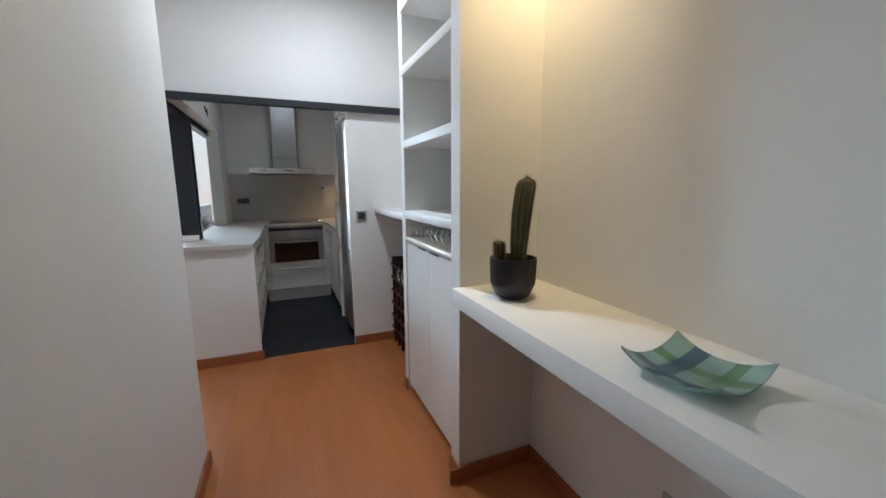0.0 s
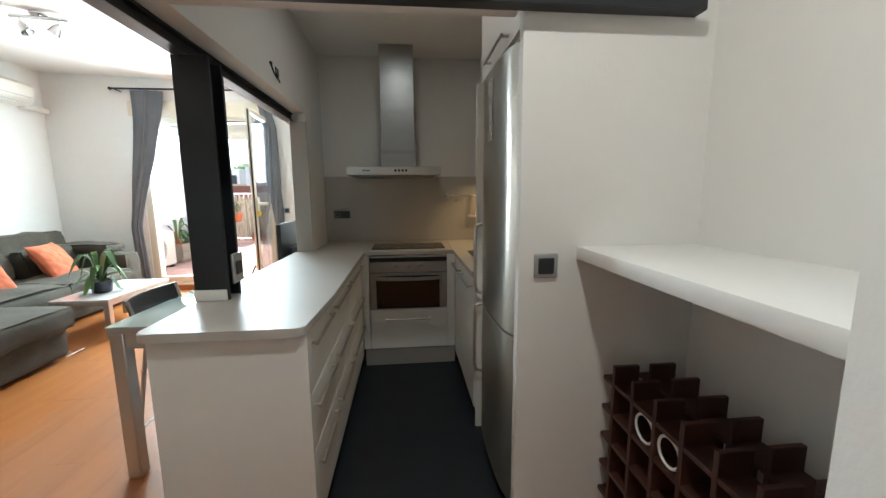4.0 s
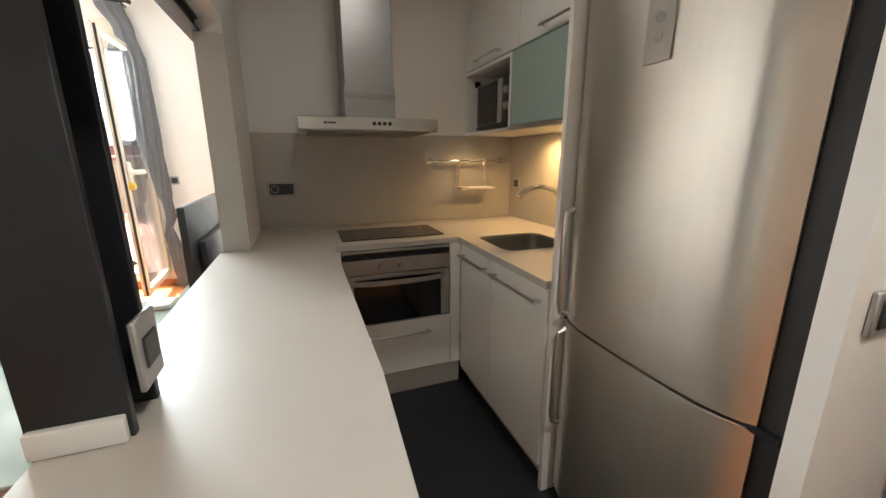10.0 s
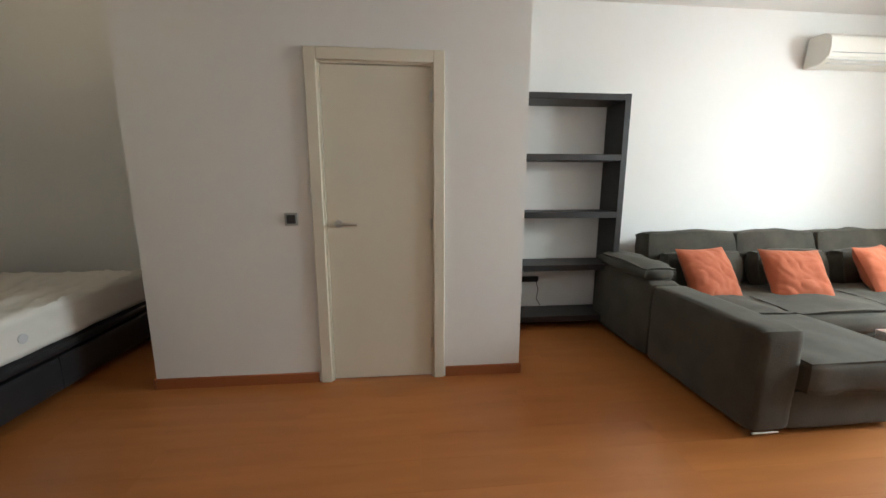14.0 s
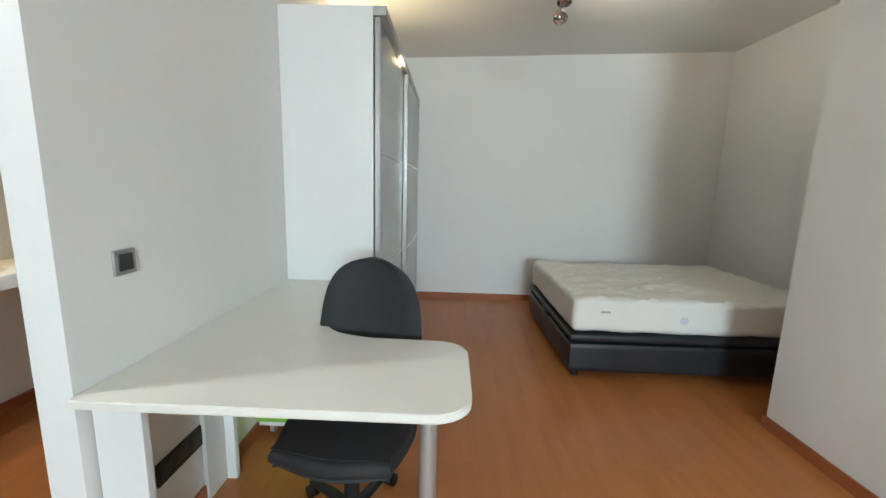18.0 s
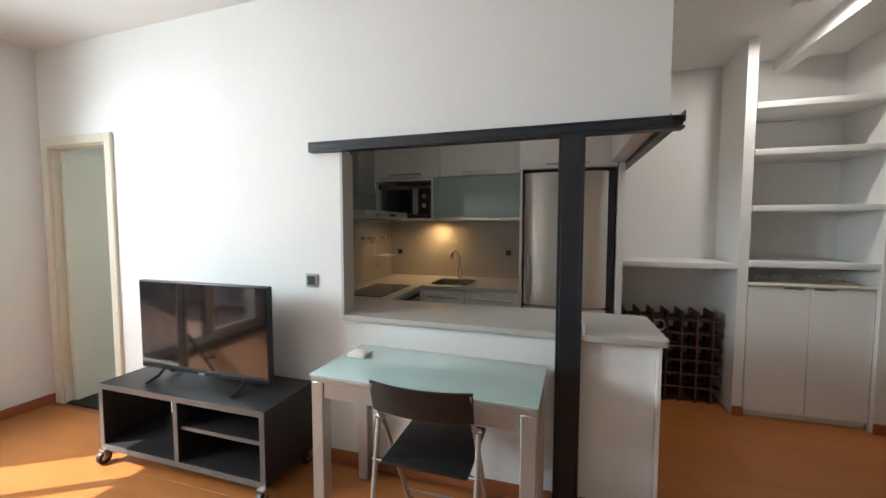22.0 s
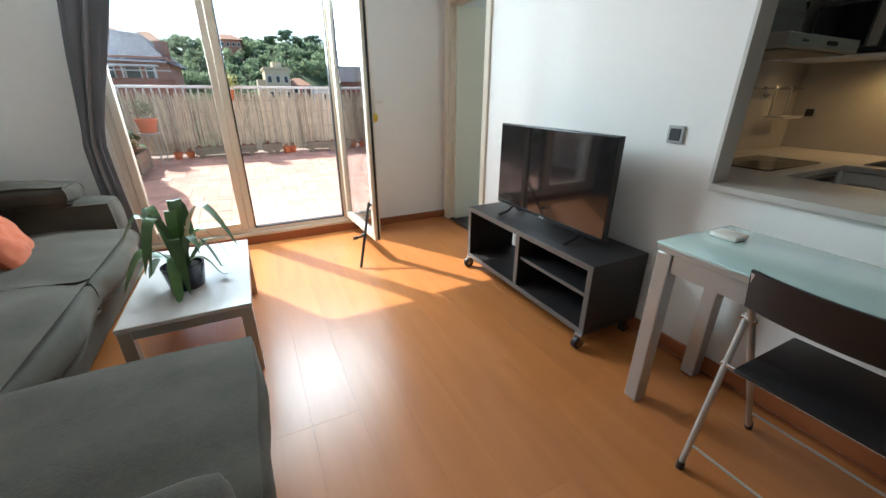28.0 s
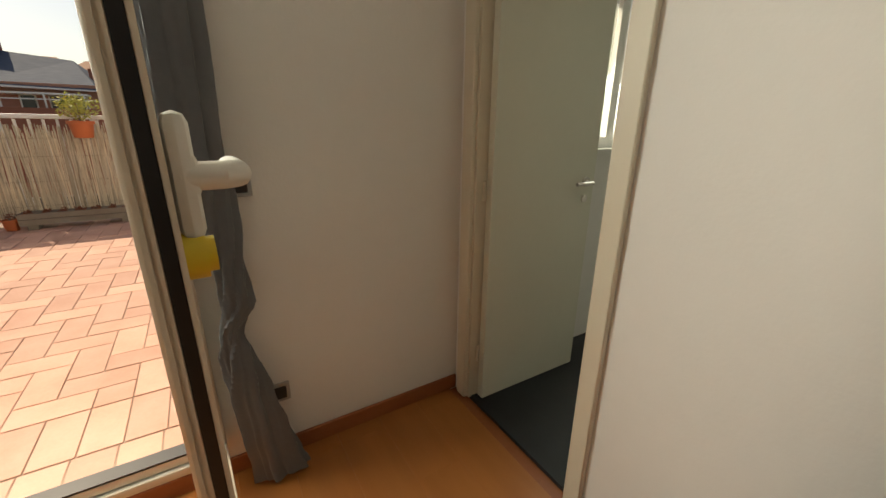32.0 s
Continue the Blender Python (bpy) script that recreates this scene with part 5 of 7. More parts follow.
bookshelf()
sk = thing("wall_socket", (XS, 1.30, 0.40), "black socket strip on the wall behind the bookcase", "socket")
part("strip", B(XS + 0.010, XS + 0.05, 1.12, 1.42, 0.375, 0.425, bevel=0.005), BLACKPLASTIC, sk)
part("cable", tube(bmesh.new(), [(XS + 0.04, 1.40, 0.375), (XS + 0.05, 1.42, 0.30), (XS + 0.04, 1.41, 0.20), (XS + 0.04, 1.45, 0.135)], 0.004), BLACKPLASTIC, sk)


def air_conditioner():
    ob = thing("air_conditioner", (XL, 4.3, 2.36), "cream white wall-mounted split air conditioner", "air conditioner")
    bm = bmesh.new()
    prof = [(0.0, 2.625), (0.14, 2.625), (0.195, 2.585), (0.205, 2.485), (0.19, 2.415), (0.12, 2.37), (-0.02, 2.365)]
    y0, y1 = 3.86, 4.76
    rows = [[bm.verts.new((XL + px, y, pz)) for px, pz in prof] for y in (y0, y1)]
    for k in range(len(prof)):
        j = (k + 1) % len(prof)
        bm.faces.new((rows[0][k], rows[0][j], rows[1][j], rows[1][k]))
    bm.faces.new(rows[0][::-1])
    bm.faces.new(rows[1])
    bmesh.ops.bevel(bm, geom=list(bm.edges), offset=0.008, segments=2, affect="EDGES")
    part("housing", bm, ACWHITE, ob)
    for k in range(2):
        part("louvre", B(XL + 0.135 + 0.035 * k, XL + 0.165 + 0.035 * k, y0 + 0.05, y1 - 0.05, 2.374 + 0.02 * k, 2.379 + 0.02 * k), SHELFWHITE, ob)
    part("outlet", B(XL + 0.19, XL + 0.2065, y0 + 0.03, y1 - 0.03, 2.452, 2.456), SWITCHGREY, ob)
    part("pipe_duct", B(XL + 0.001, XL + 0.07, y1 + 0.003, YT - 0.003, 2.34, 2.40, bevel=0.004), ACWHITE, ob)


air_conditioner()


def curtain(name, xt, xb, w, label, seed):
    """A gathered curtain that hangs from the rod to the floor, held in at hip height."""
    ob = thing(name, (xb, 4.99, 0), label, "curtain")
    bm = bmesh.new()
    n, m = 96, 50
    top, bot = 2.62, 0.03
    rows = []
    for j in range(m + 1):
        v = j / m
        xc = xt + (xb - xt) * min(1.0, v / 0.66) ** 1.2
        z = top + (bot - top) * v
        k = math.exp(-((v - 0.62) / 0.16) ** 2)
        width = w * (1 - 0.62 * min(1.0, v / 0.62)) * (1 - 0.1 * k)
        depth = 0.055 + 0.01 * k
        row = []
        for i in range(n):
            a = math.tau * i / n
            rr = 1 + 0.30 * math.sin(9 * a + seed + 2 * v) + 0.13 * math.sin(17 * a + 5 * v) + 0.10 * noise.noise(Vector((2 * math.cos(a), 2 * math.sin(a), v * 6)))
            row.append(bm.verts.new((xc + width / 2 * math.cos(a) * rr + 0.02 * math.sin(v * 6 + seed), 4.985 + 0.6 * depth * math.sin(a) * rr, z)))
        rows.append(row)
    for a, b in zip(rows, rows[1:]):
        for i in range(n):
            bm.faces.new((a[i], a[(i + 1) % n], b[(i + 1) % n], b[i]))
    bm.faces.new(rows[0])
    bm.faces.new(rows[-1][::-1])
    part("cloth", bm, GREYCLOTH, ob)


curtain("curtain", -2.48, -2.745, 0.29, "grey curtain gathered and held in beside the terrace door", 1.0)


def twisted_curtain():
    """A curtain wound into a loose rope between the rod and its hem, with spiralling creases."""
    ob = thing("curtain", (-0.86, 4.985, 0), "grey curtain twisted into a rope beside the terrace door", "curtain")
    way = ((2.625, -1.10, 0.17, 0.0), (2.40, -1.02, 0.13, 0.0), (2.15, -0.965, 0.12, 0.1), (1.60, -0.965, 0.14, 0.3), (1.20, -0.955, 0.135, 0.6), (0.98, -0.935, 0.105, 1.2), (0.84, -0.92, 0.080, 2.0), (0.74, -0.91, 0.085, 2.7),
           (0.63, -0.945, 0.060, 3.6), (0.55, -0.94, 0.085, 4.2), (0.40, -0.918, 0.115, 4.8), (0.22, -0.888, 0.135, 5.1), (0.08, -0.862, 0.15, 5.3), (0.015, -0.85, 0.17, 5.3))
    bm = bmesh.new()
    n, m = 84, 120
    rows = []
    for j in range(m + 1):
        z = way[0][0] + (way[-1][0] - way[0][0]) * j / m
        k = max(i for i in range(len(way) - 1) if way[i][0] >= z - 1e-9)
        u = (way[k][0] - z) / (way[k][0] - way[k + 1][0])
        u = u * u * (3 - 2 * u)
        xc, w, ang = (way[k][q] + (way[k + 1][q] - way[k][q]) * u for q in (1, 2, 3))
        tight = max(0.0, 1 - abs(z - 0.68) / 0.45)
        row = []
        for i in range(n):
            a = math.tau * i / n
            b = a + ang
            rr = 1 + (0.20 - 0.06 * tight) * math.sin(6 * b) + 0.10 * math.sin(11 * b + 1.3) + 0.13 * noise.noise(Vector((3 * math.cos(b), 3 * math.sin(b), z * 3.0)))
            rr += 0.16 * tight * (abs(math.sin(1.5 * a + z * 21)) - 0.5)
            flat = 0.45 + 0.35 * tight
            px, py = w / 2 * rr * math.cos(a), w / 2 * flat * rr * math.sin(a)
            row.append(bm.verts.new((xc + px, 4.985 + py, z)))
        rows.append(row)
    for a, b in zip(rows, rows[1:]):
        for i in range(n):
            bm.faces.new((a[i], a[(i + 1) % n], b[(i + 1) % n], b[i]))
    bm.faces.new(rows[0])
    bm.faces.new(rows[-1][::-1])
    part("cloth", bm, GREYCLOTH, ob)


twisted_curtain()
rod = thing("curtain_rod", (-1.8, 4.985, 2.64), "black curtain rod above the terrace door", "curtain rod")
part("rod", cyl(bmesh.new(), (-2.88, 4.985, 2.645), (-0.95, 4.985, 2.645), 0.011), BLACKSTEEL, rod)
for x in (-2.88, -0.95):
    part("finial", bmesh.ops.create_uvsphere(b := bmesh.new(), u_segments=14, v_segments=10, radius=0.02, matrix=Matrix.Translation((x, 4.985, 2.645))) and b, BLACKSTEEL, rod)
    part("bracket", tube(bmesh.new(), [(x + (0.06 if x < -2 else -0.06), 4.985, 2.632), (x + (0.06 if x < -2 else -0.06), 5.089, 2.632)], 0.007), BLACKSTEEL, rod)


def spot_bar(at, rz, heads, label, drop):
    ob = thing("ceiling_spotlight", at, label, "spotlight", "ceiling spotlights")
    ORIGIN[ob.name] = Vector((0, 0, 0))
    part("rose", cyl(bmesh.new(), (0, 0, -0.02), (0, 0, 0.02), 0.06, seg=24), CHROME, ob)
    part("rod", cyl(bmesh.new(), (0, 0, -drop), (0, 0, -0.02), 0.008, seg=10), CHROME, ob)
    part("bar", box(bmesh.new(), -0.20, 0.20, -0.012, 0.012, -0.012 - drop, 0.012 - drop, bevel=0.005), CHROME, ob)
    for x, ang in heads:
        h = part("stem", cyl(bmesh.new(), (x, 0, -drop), (x, 0, -drop - 0.045), 0.008, seg=10), CHROME, ob)
        bm = bmesh.new()
        lathe(bm, [(0.018, 0.0), (0.03, 0.02), (0.043, 0.075), (0.046, 0.085), (0.040, 0.085), (0.030, 0.045), (0.004, 0.03)], seg=20)
        bmesh.ops.transform(bm, matrix=Matrix.Translation((x, 0, -drop - 0.05)) @ Matrix.Rotation(radians(ang), 4, "Y"), verts=bm.verts)
        part("reflector", bm, CHROME, ob, "chrome spotlight head")
    ob.matrix_world = Matrix.Translation(at) @ Matrix.Rotation(radians(rz), 4, "Z")


spot_bar((-2.2, 3.3, ceil_z(-2.2, 3.3)), 10, ((-0.13, 150), (0.13, 215)), "chrome two-lamp ceiling spotlight in the living room", 0.04)
spot_bar((-1.52, -2.0, ceil_z(-1.52, -2.0)), 80, ((-0.13, 145), (0.13, 160)), "chrome two-lamp ceiling spotlight in the bed alcove", 0.235)
# ---- desk and bed area ----
def desk():
    ob = thing("desk", (-0.3, -0.7, 0), "white L-shaped desk with rounded end and a tube leg", "desk")
    z1, z0 = 0.764, 0.736

    def arc(cx, cy, r, a0, a1, n=6):
        return [(cx + r * math.cos(radians(a0 + (a1 - a0) * k / n)), cy + r * math.sin(radians(a0 + (a1 - a0) * k / n))) for k in range(n + 1)]

    out = [(0.168, -1.66), (0.168, -0.275)] + arc(-0.83, -0.375, 0.10, 90, 180) + arc(-0.83, -0.665, 0.10, 180, 270) + [(-0.55, -0.77)] + arc(-0.50, -0.97, 0.18, 90, 20, 5)[0:] + [(-0.32, -1.05), (-0.32, -1.66)]
    part("desktop", prism(bmesh.new(), out, z0, z1, bevel=0.004), DESKWHITE, ob)
    part("leg_panel", B(0.018, 0.16, -0.362, -0.335, 0.0, z0, bevel=0.002, seg=1), SHELFWHITE, ob)
    part("leg_panel", B(0.145, 0.165, -0.93, -0.775, 0.0, z0, bevel=0.002, seg=1), SHELFWHITE, ob)
    part("leg_panel", B(0.10, 0.144, -0.93, -0.90, 0.0, z0, bevel=0.002, seg=1), SHELFWHITE, ob)
    part("leg_panel", B(-0.28, 0.16, -1.655, -1.63, 0.0, z0, bevel=0.002, seg=1), SHELFWHITE, ob)
    part("tube_leg", cyl(bmesh.new(), (-0.80, -0.50, 0.02), (-0.80, -0.50, z0), 0.03, seg=24), ALU, ob, "silver tube leg")
    part("foot", cyl(bmesh.new(), (-0.80, -0.50, 0.0), (-0.80, -0.50, 0.02), 0.036, seg=24), BLACKPLASTIC, ob)


desk()


def office_chair():
    ob = thing("office_chair", (0, 0, 0), "black swivel office chair on a five-star base at the desk", "office chair")
    for k in range(5):
        a = math.tau * k / 5 + 0.35
        c, s = math.cos(a), math.sin(a)
        leg = part("base_arm", tube(bmesh.new(), [(0.02 * c, 0.02 * s, 0.115), (0.16 * c, 0.16 * s, 0.10), (0.29 * c, 0.29 * s, 0.072)], 0.026, seg=10, r_end=0.016), BLACKPLASTIC, ob)
        bm = bmesh.new()
        for o in (-0.014, 0.014):
            cyl(bm, (0.29 * c - s * (o - 0.008), 0.29 * s + c * (o - 0.008), 0.027), (0.29 * c - s * (o + 0.008), 0.29 * s + c * (o + 0.008), 0.027), 0.027, seg=16)
        cyl(bm, (0.29 * c, 0.29 * s, 0.04), (0.29 * c, 0.29 * s, 0.075), 0.009, seg=10)
        part("castor", bm, BLACKPLASTIC, leg)
    part("column", cyl(bmesh.new(), (0, 0, 0.09), (0, 0, 0.26), 0.03, seg=18), BLACKPLASTIC, ob)
    part("gas_spring", cyl(bmesh.new(), (0, 0, 0.25), (0, 0, 0.40), 0.019, seg=18), BLACKPLASTIC, ob)
    part("mechanism", B(-0.10, 0.12, -0.06, 0.06, 0.39, 0.43, bevel=0.01), BLACKPLASTIC, ob)
    bm = soft(bmesh.new(), -0.22, 0.22, -0.225, 0.225, 0.425, 0.505, 0.04, 0.004, 12, 3, 0.02)
    for v in bm.verts:
        r = math.hypot(v.co.x / 0.22, v.co.y / 0.225)
        lim = (abs(v.co.x / 0.22) ** 4 + abs(v.co.y / 0.225) ** 4) ** 0.25
        if r > 1e-6:
            k = lim / r
            k = 0.45 + 0.55 * k
            v.co.x *= k
            v.co.y *= k
    part("seat", bm, OFFICEBLACK, ob, "black upholstered seat")
    bm = bmesh.new()
    n, m = 14, 18
    rows = []
    for side in (0, 1):
        for j in range(m + 1):
            v = math.sin(math.pi / 2 * j / m)
            z = 0.60 + 0.46 * v
            hw = 0.225 * (1 - 0.16 * v * v) * max(0.0, 1 - v ** 5.5) ** 0.45 * (0.80 + 0.20 * min(1, v / 0.25) ** 0.6)
            hw = max(hw, 0.004)
            row = []
            for i in range(n + 1):
                u = -1 + 2 * i / n
                edge = max(0.0, 1 - abs(u) ** 4) ** 0.5 * max(0.0, 1 - abs(2 * v - 1) ** 8) ** 0.5
                x = -0.235 - 0.06 * v + 0.05 * u * u - 0.02 * math.sin(v * math.pi) + (0.028 if side else -0.022) * edge
                row.append(bm.verts.new((x, hw * u, z)))
            rows.append(row)
    for s in (0, 1):
        for j in range(m):
            a, b = rows[s * (m + 1) + j], rows[s * (m + 1) + j + 1]
            for i in range(n):
                bm.faces.new((a[i], a[i + 1], b[i + 1], b[i]))
    bmesh.ops.remove_doubles(bm, verts=bm.verts, dist=0.0008)
    part("backrest", bm, OFFICEBLACK, ob, "black upholstered rounded backrest")
    part("back_bar", tube(bmesh.new(), [(-0.08, 0, 0.41), (-0.24, 0, 0.41), (-0.275, 0, 0.45), (-0.285, 0, 0.70)], 0.016, seg=10), BLACKPLASTIC, ob)
    ob.matrix_world = pose(-0.505, -0.64, 0, 0, 0, 84)


office_chair()

gb = thing("rolling_pedestal", (-0.05, -1.40, 0), "white rolling pedestal with a lime green front under the desk", "pedestal")
part("body", B(-0.26, 0.162, -1.60, -1.222, 0.05, 0.56, bevel=0.003, seg=1), SHELFWHITE, gb)
for z0, z1 in ((0.085, 0.318), (0.322, 0.555)):
    part("drawer_front", B(-0.258, 0.160, -1.221, -1.203, z0, z1, bevel=0.002, seg=1), GREENBIN, gb, "lime green drawer front")
for x in (-0.19, 0.09):
    for y in (-1.55, -1.25):
        part("castor", cyl(bmesh.new(), (x - 0.011, y, 0.0255), (x + 0.011, y, 0.0255), 0.025, seg=16), ALU, gb)


FROSTLINE = mat("grey_door_bar", (0.42, 0.42, 0.40), rough=0.35, metal=0.4)


def wardrobe():
    x0, x1, y0, y1, h = -0.378, 0.168, -3.92, -1.67, 2.36
    ob = thing("wardrobe", ((x0 + x1) / 2, (y0 + y1) / 2, 0), "tall white wardrobe with two frosted glass sliding doors", "wardrobe")
    part("side", B(x0, x1, y1 - 0.022, y1, 0.0, h, bevel=0.002, seg=1), LACQUER, ob)
    part("side", B(x0, x1, y0, y0 + 0.022, 0.0, h, bevel=0.002, seg=1), LACQUER, ob)
    part("body", B(x0 + 0.02, x1, y0 + 0.023, y1 - 0.023, 0.0, h - 0.003), LACQUER, ob)
    part("rail", B(x0 - 0.075, x0 - 0.001, y0, y1, h - 0.05, h, bevel=0.002, seg=1), ALU, ob, "aluminium top rail")
    part("rail", B(x0 - 0.075, x0 - 0.001, y0, y1, 0.0, 0.03, bevel=0.002, seg=1), ALU, ob, "aluminium bottom rail")
    mid = (y0 + y1) / 2
    for a, b, xo in ((mid - 0.02, y1 - 0.004, x0 - 0.036), (y0 + 0.004, mid + 0.03, x0 - 0.07)):
        d = part("sliding_door", B(xo, xo + 0.024, a + 0.035, b - 0.035, 0.035, h - 0.055), FROSTGREY, ob, "frosted grey glass door")
        for p, q in ((a, a + 0.035), (b - 0.035, b)):
            part("stile", B(xo - 0.004, xo + 0.028, p, q, 0.035, h - 0.055, bevel=0.003, seg=1), ALU, d, "silver door stile")
        for z in (0.80, 1.56):
            part("divider", B(xo - 0.003, xo + 0.001, a + 0.035, b - 0.035, z - 0.007, z + 0.007), FROSTLINE, d, "grey cross bar")


wardrobe()


def bed():
    x0, x1, y0, y1 = -3.68, -1.742, -3.455, -1.978
    ob = thing("bed_base", ((x0 + x1) / 2, (y0 + y1) / 2, 0), "black leatherette box bed base on small feet", "bed")
    part("box", soft(bmesh.new(), x0, x1, y0, y1, 0.045, 0.275, 0.035, 0.004, 10, 1, 0.0), LEATHER, ob)
    part("lid", soft(bmesh.new(), x0, x1, y0, y1, 0.278, 0.345, 0.03, 0.004, 10, 2, 0.0), LEATHER, ob)
    part("seam", B(-2.72, -2.715, y1 - 0.004, y1 + 0.004, 0.06, 0.27), SWITCHDARK, ob)
    part("pull_strap", B(x1 - 0.002, x1 + 0.008, -2.80, -2.66, 0.25, 0.30, bevel=0.003), LEATHER, ob)
    for x in (x0 + 0.07, x1 - 0.07):
        for y in (y0 + 0.07, y1 - 0.07):
            part("foot", cyl(bmesh.new(), (x, y, 0), (x, y, 0.05), 0.026, seg=14), BLACKPLASTIC, ob)
    mt = thing("mattress", ((x0 + x1) / 2, (y0 + y1) / 2, 0.345), "white covered mattress, bare and slightly creased, on the bed", "mattress")
    bm = soft(bmesh.new(), x0 + 0.01, x1 - 0.02, y0 + 0.01, y1 - 0.02, 0.345, 0.60, 0.05, 0.008, 60, 3, 0.0)
    for v in bm.verts:
        if v.co.z > 0.55:
            f = abs(noise.noise(Vector((v.co.x * 2.2 + v.co.y * 0.9, v.co.y * 7.5 - v.co.x * 2.0, 1.7))))
            v.co.z += 0.016 * (1 - min(1.0, f * 5)) ** 2 + 0.006 * noise.noise(Vector((v.co.x * 4, v.co.y * 14, 3)))
    part("cover", bm, MATTRESS, mt)
    bm = bmesh.new()
    cyl(bm, (-2.55, y1 - 0.021, 0.46), (-2.55, y1 - 0.0145, 0.46), 0.028, seg=20)
    part("label_patch", bm, mat("pale_patch", (0.62, 0.62, 0.62)), mt)
    part("brand_tag", B(-2.02, -1.95, y1 - 0.021, y1 - 0.0145, 0.50, 0.515), mat("grey_tag", (0.4, 0.4, 0.4)), mt)


bed()

# ---- passage: shelf unit, nook, wine rack, niche shelf ----
built("wall_shelf_piers", [(1.345, XR, -0.03, 0.035, 0.0, 2.72), (1.318, XR, -0.845, -0.762, 0.0, 2.72)], PAINT, "white plastered uprights of the built-in shelves")
for z in (1.105, 1.503, 1.897, 2.222):
    built("wall_shelf", [(1.332, XR, -0.761, -0.031, z, z + 0.043)], SHELFWHITE, "white built-in wall shelf", "shelf", 0.002)
built("wall_shelf_nook", [(1.352, XR, 0.036, 0.829, 1.082, 1.125)], SHELFWHITE, "white built-in shelf over the wine rack", "shelf", 0.002)


def niche_cabinet():
    ob = thing("low_cabinet", (1.5, -0.44, 0), "white two-door cabinet built in under the shelves", "cabinet")
    part("body", B(1.372, 1.78, -0.758, -0.052, 0.07, 0.962), SHELFWHITE, ob)
    part("top", B(1.340, 1.78, -0.760, -0.033, 0.969, 0.993, bevel=0.009), mat("cream_laminate", (0.74, 0.69, 0.57), (0.72, 0.67, 0.55), 0.32), ob, "cream laminate top with a rounded edge")
    part("plinth", B(1.38, 1.39, -0.758, -0.052, 0.0, 0.068), LACQUER, ob)
    for y0, y1 in ((-0.757, -0.405), (-0.401, -0.036)):
        d = part("door", B(1.350, 1.37, y0, y1, 0.05, 0.96, bevel=0.002, seg=1), LACQUER, ob)
        g0, g1 = (-0.365, -0.249) if y0 > -0.5 else (-0.545, -0.425)
        part("grip", B(1.3445, 1.351, g0, g1, 0.9535, 0.9605, bevel=0.001, seg=1), SWITCHDARK, d, "dark edge grip")


niche_cabinet()


def wire_rack():
    ob = thing("wire_bottle_rack", (1.435, -0.34, 0.985), "low chrome wire bottle rack, empty", "bottle rack")
    for x in (1.37, 1.435, 1.50):
        pts = []
        for k in range(61):
            u = k / 60
            pts.append((x, -0.075 - 0.525 * u, 1.035 - 0.03 * abs(math.sin(u * 7 * math.pi)) + 0.012))
        part("wave_wire", tube(bmesh.new(), pts, 0.0025, seg=6), CHROME, ob)
    for y in (-0.08, -0.595):
        part("end_wire", tube(bmesh.new(), [(1.37, y, 0.987), (1.37, y, 1.047), (1.50, y, 1.047), (1.50, y, 0.987)], 0.003, seg=6), CHROME, ob)
        part("runner", tube(bmesh.new(), [(1.37, y, 0.9885), (1.50, y, 0.9885)], 0.003, seg=6), CHROME, ob)


wire_rack()


def wine_rack():
    ob = thing("wine_rack", (1.58, 0.44, 0), "dark red-brown wooden lattice wine rack, empty but for two rings", "wine rack")
    x0, t = 1.468, 0.015
    for x in (x0, x0 + 0.13):
        for k in range(7):
            y = 0.761 - 0.106 * k
            part("upright", B(x, x + 0.088, y - t / 2, y + t / 2, 0.0, 0.727, bevel=0.0015, seg=1), WINEWOOD, ob)
        for j in range(6):
            z = 0.666 - 0.108 * j
            part("crossbar", B(x + 0.002, x + 0.086, 0.06, 0.826, z - t, z, bevel=0.0015, seg=1), WINEWOOD, ob)
    for k in (1, 2):
        y = 0.761 - 0.106 * (k + 0.5)
        bm = tube(bmesh.new(), [(x0 + 0.012, y + 0.041 * math.cos(a), 0.605 + 0.041 * math.sin(a)) for a in (math.tau * i / 28 for i in range(29))], 0.004, seg=8)
        part("ring", bm, SHELFWHITE, ob, "pale ring of a tube end")


wine_rack()

built("wall_niche_shelf", [(1.285, XP, YB, -0.847, 0.812, 0.884)], PAINT, "thick white shelf along the passage wall", "shelf", 0.003)


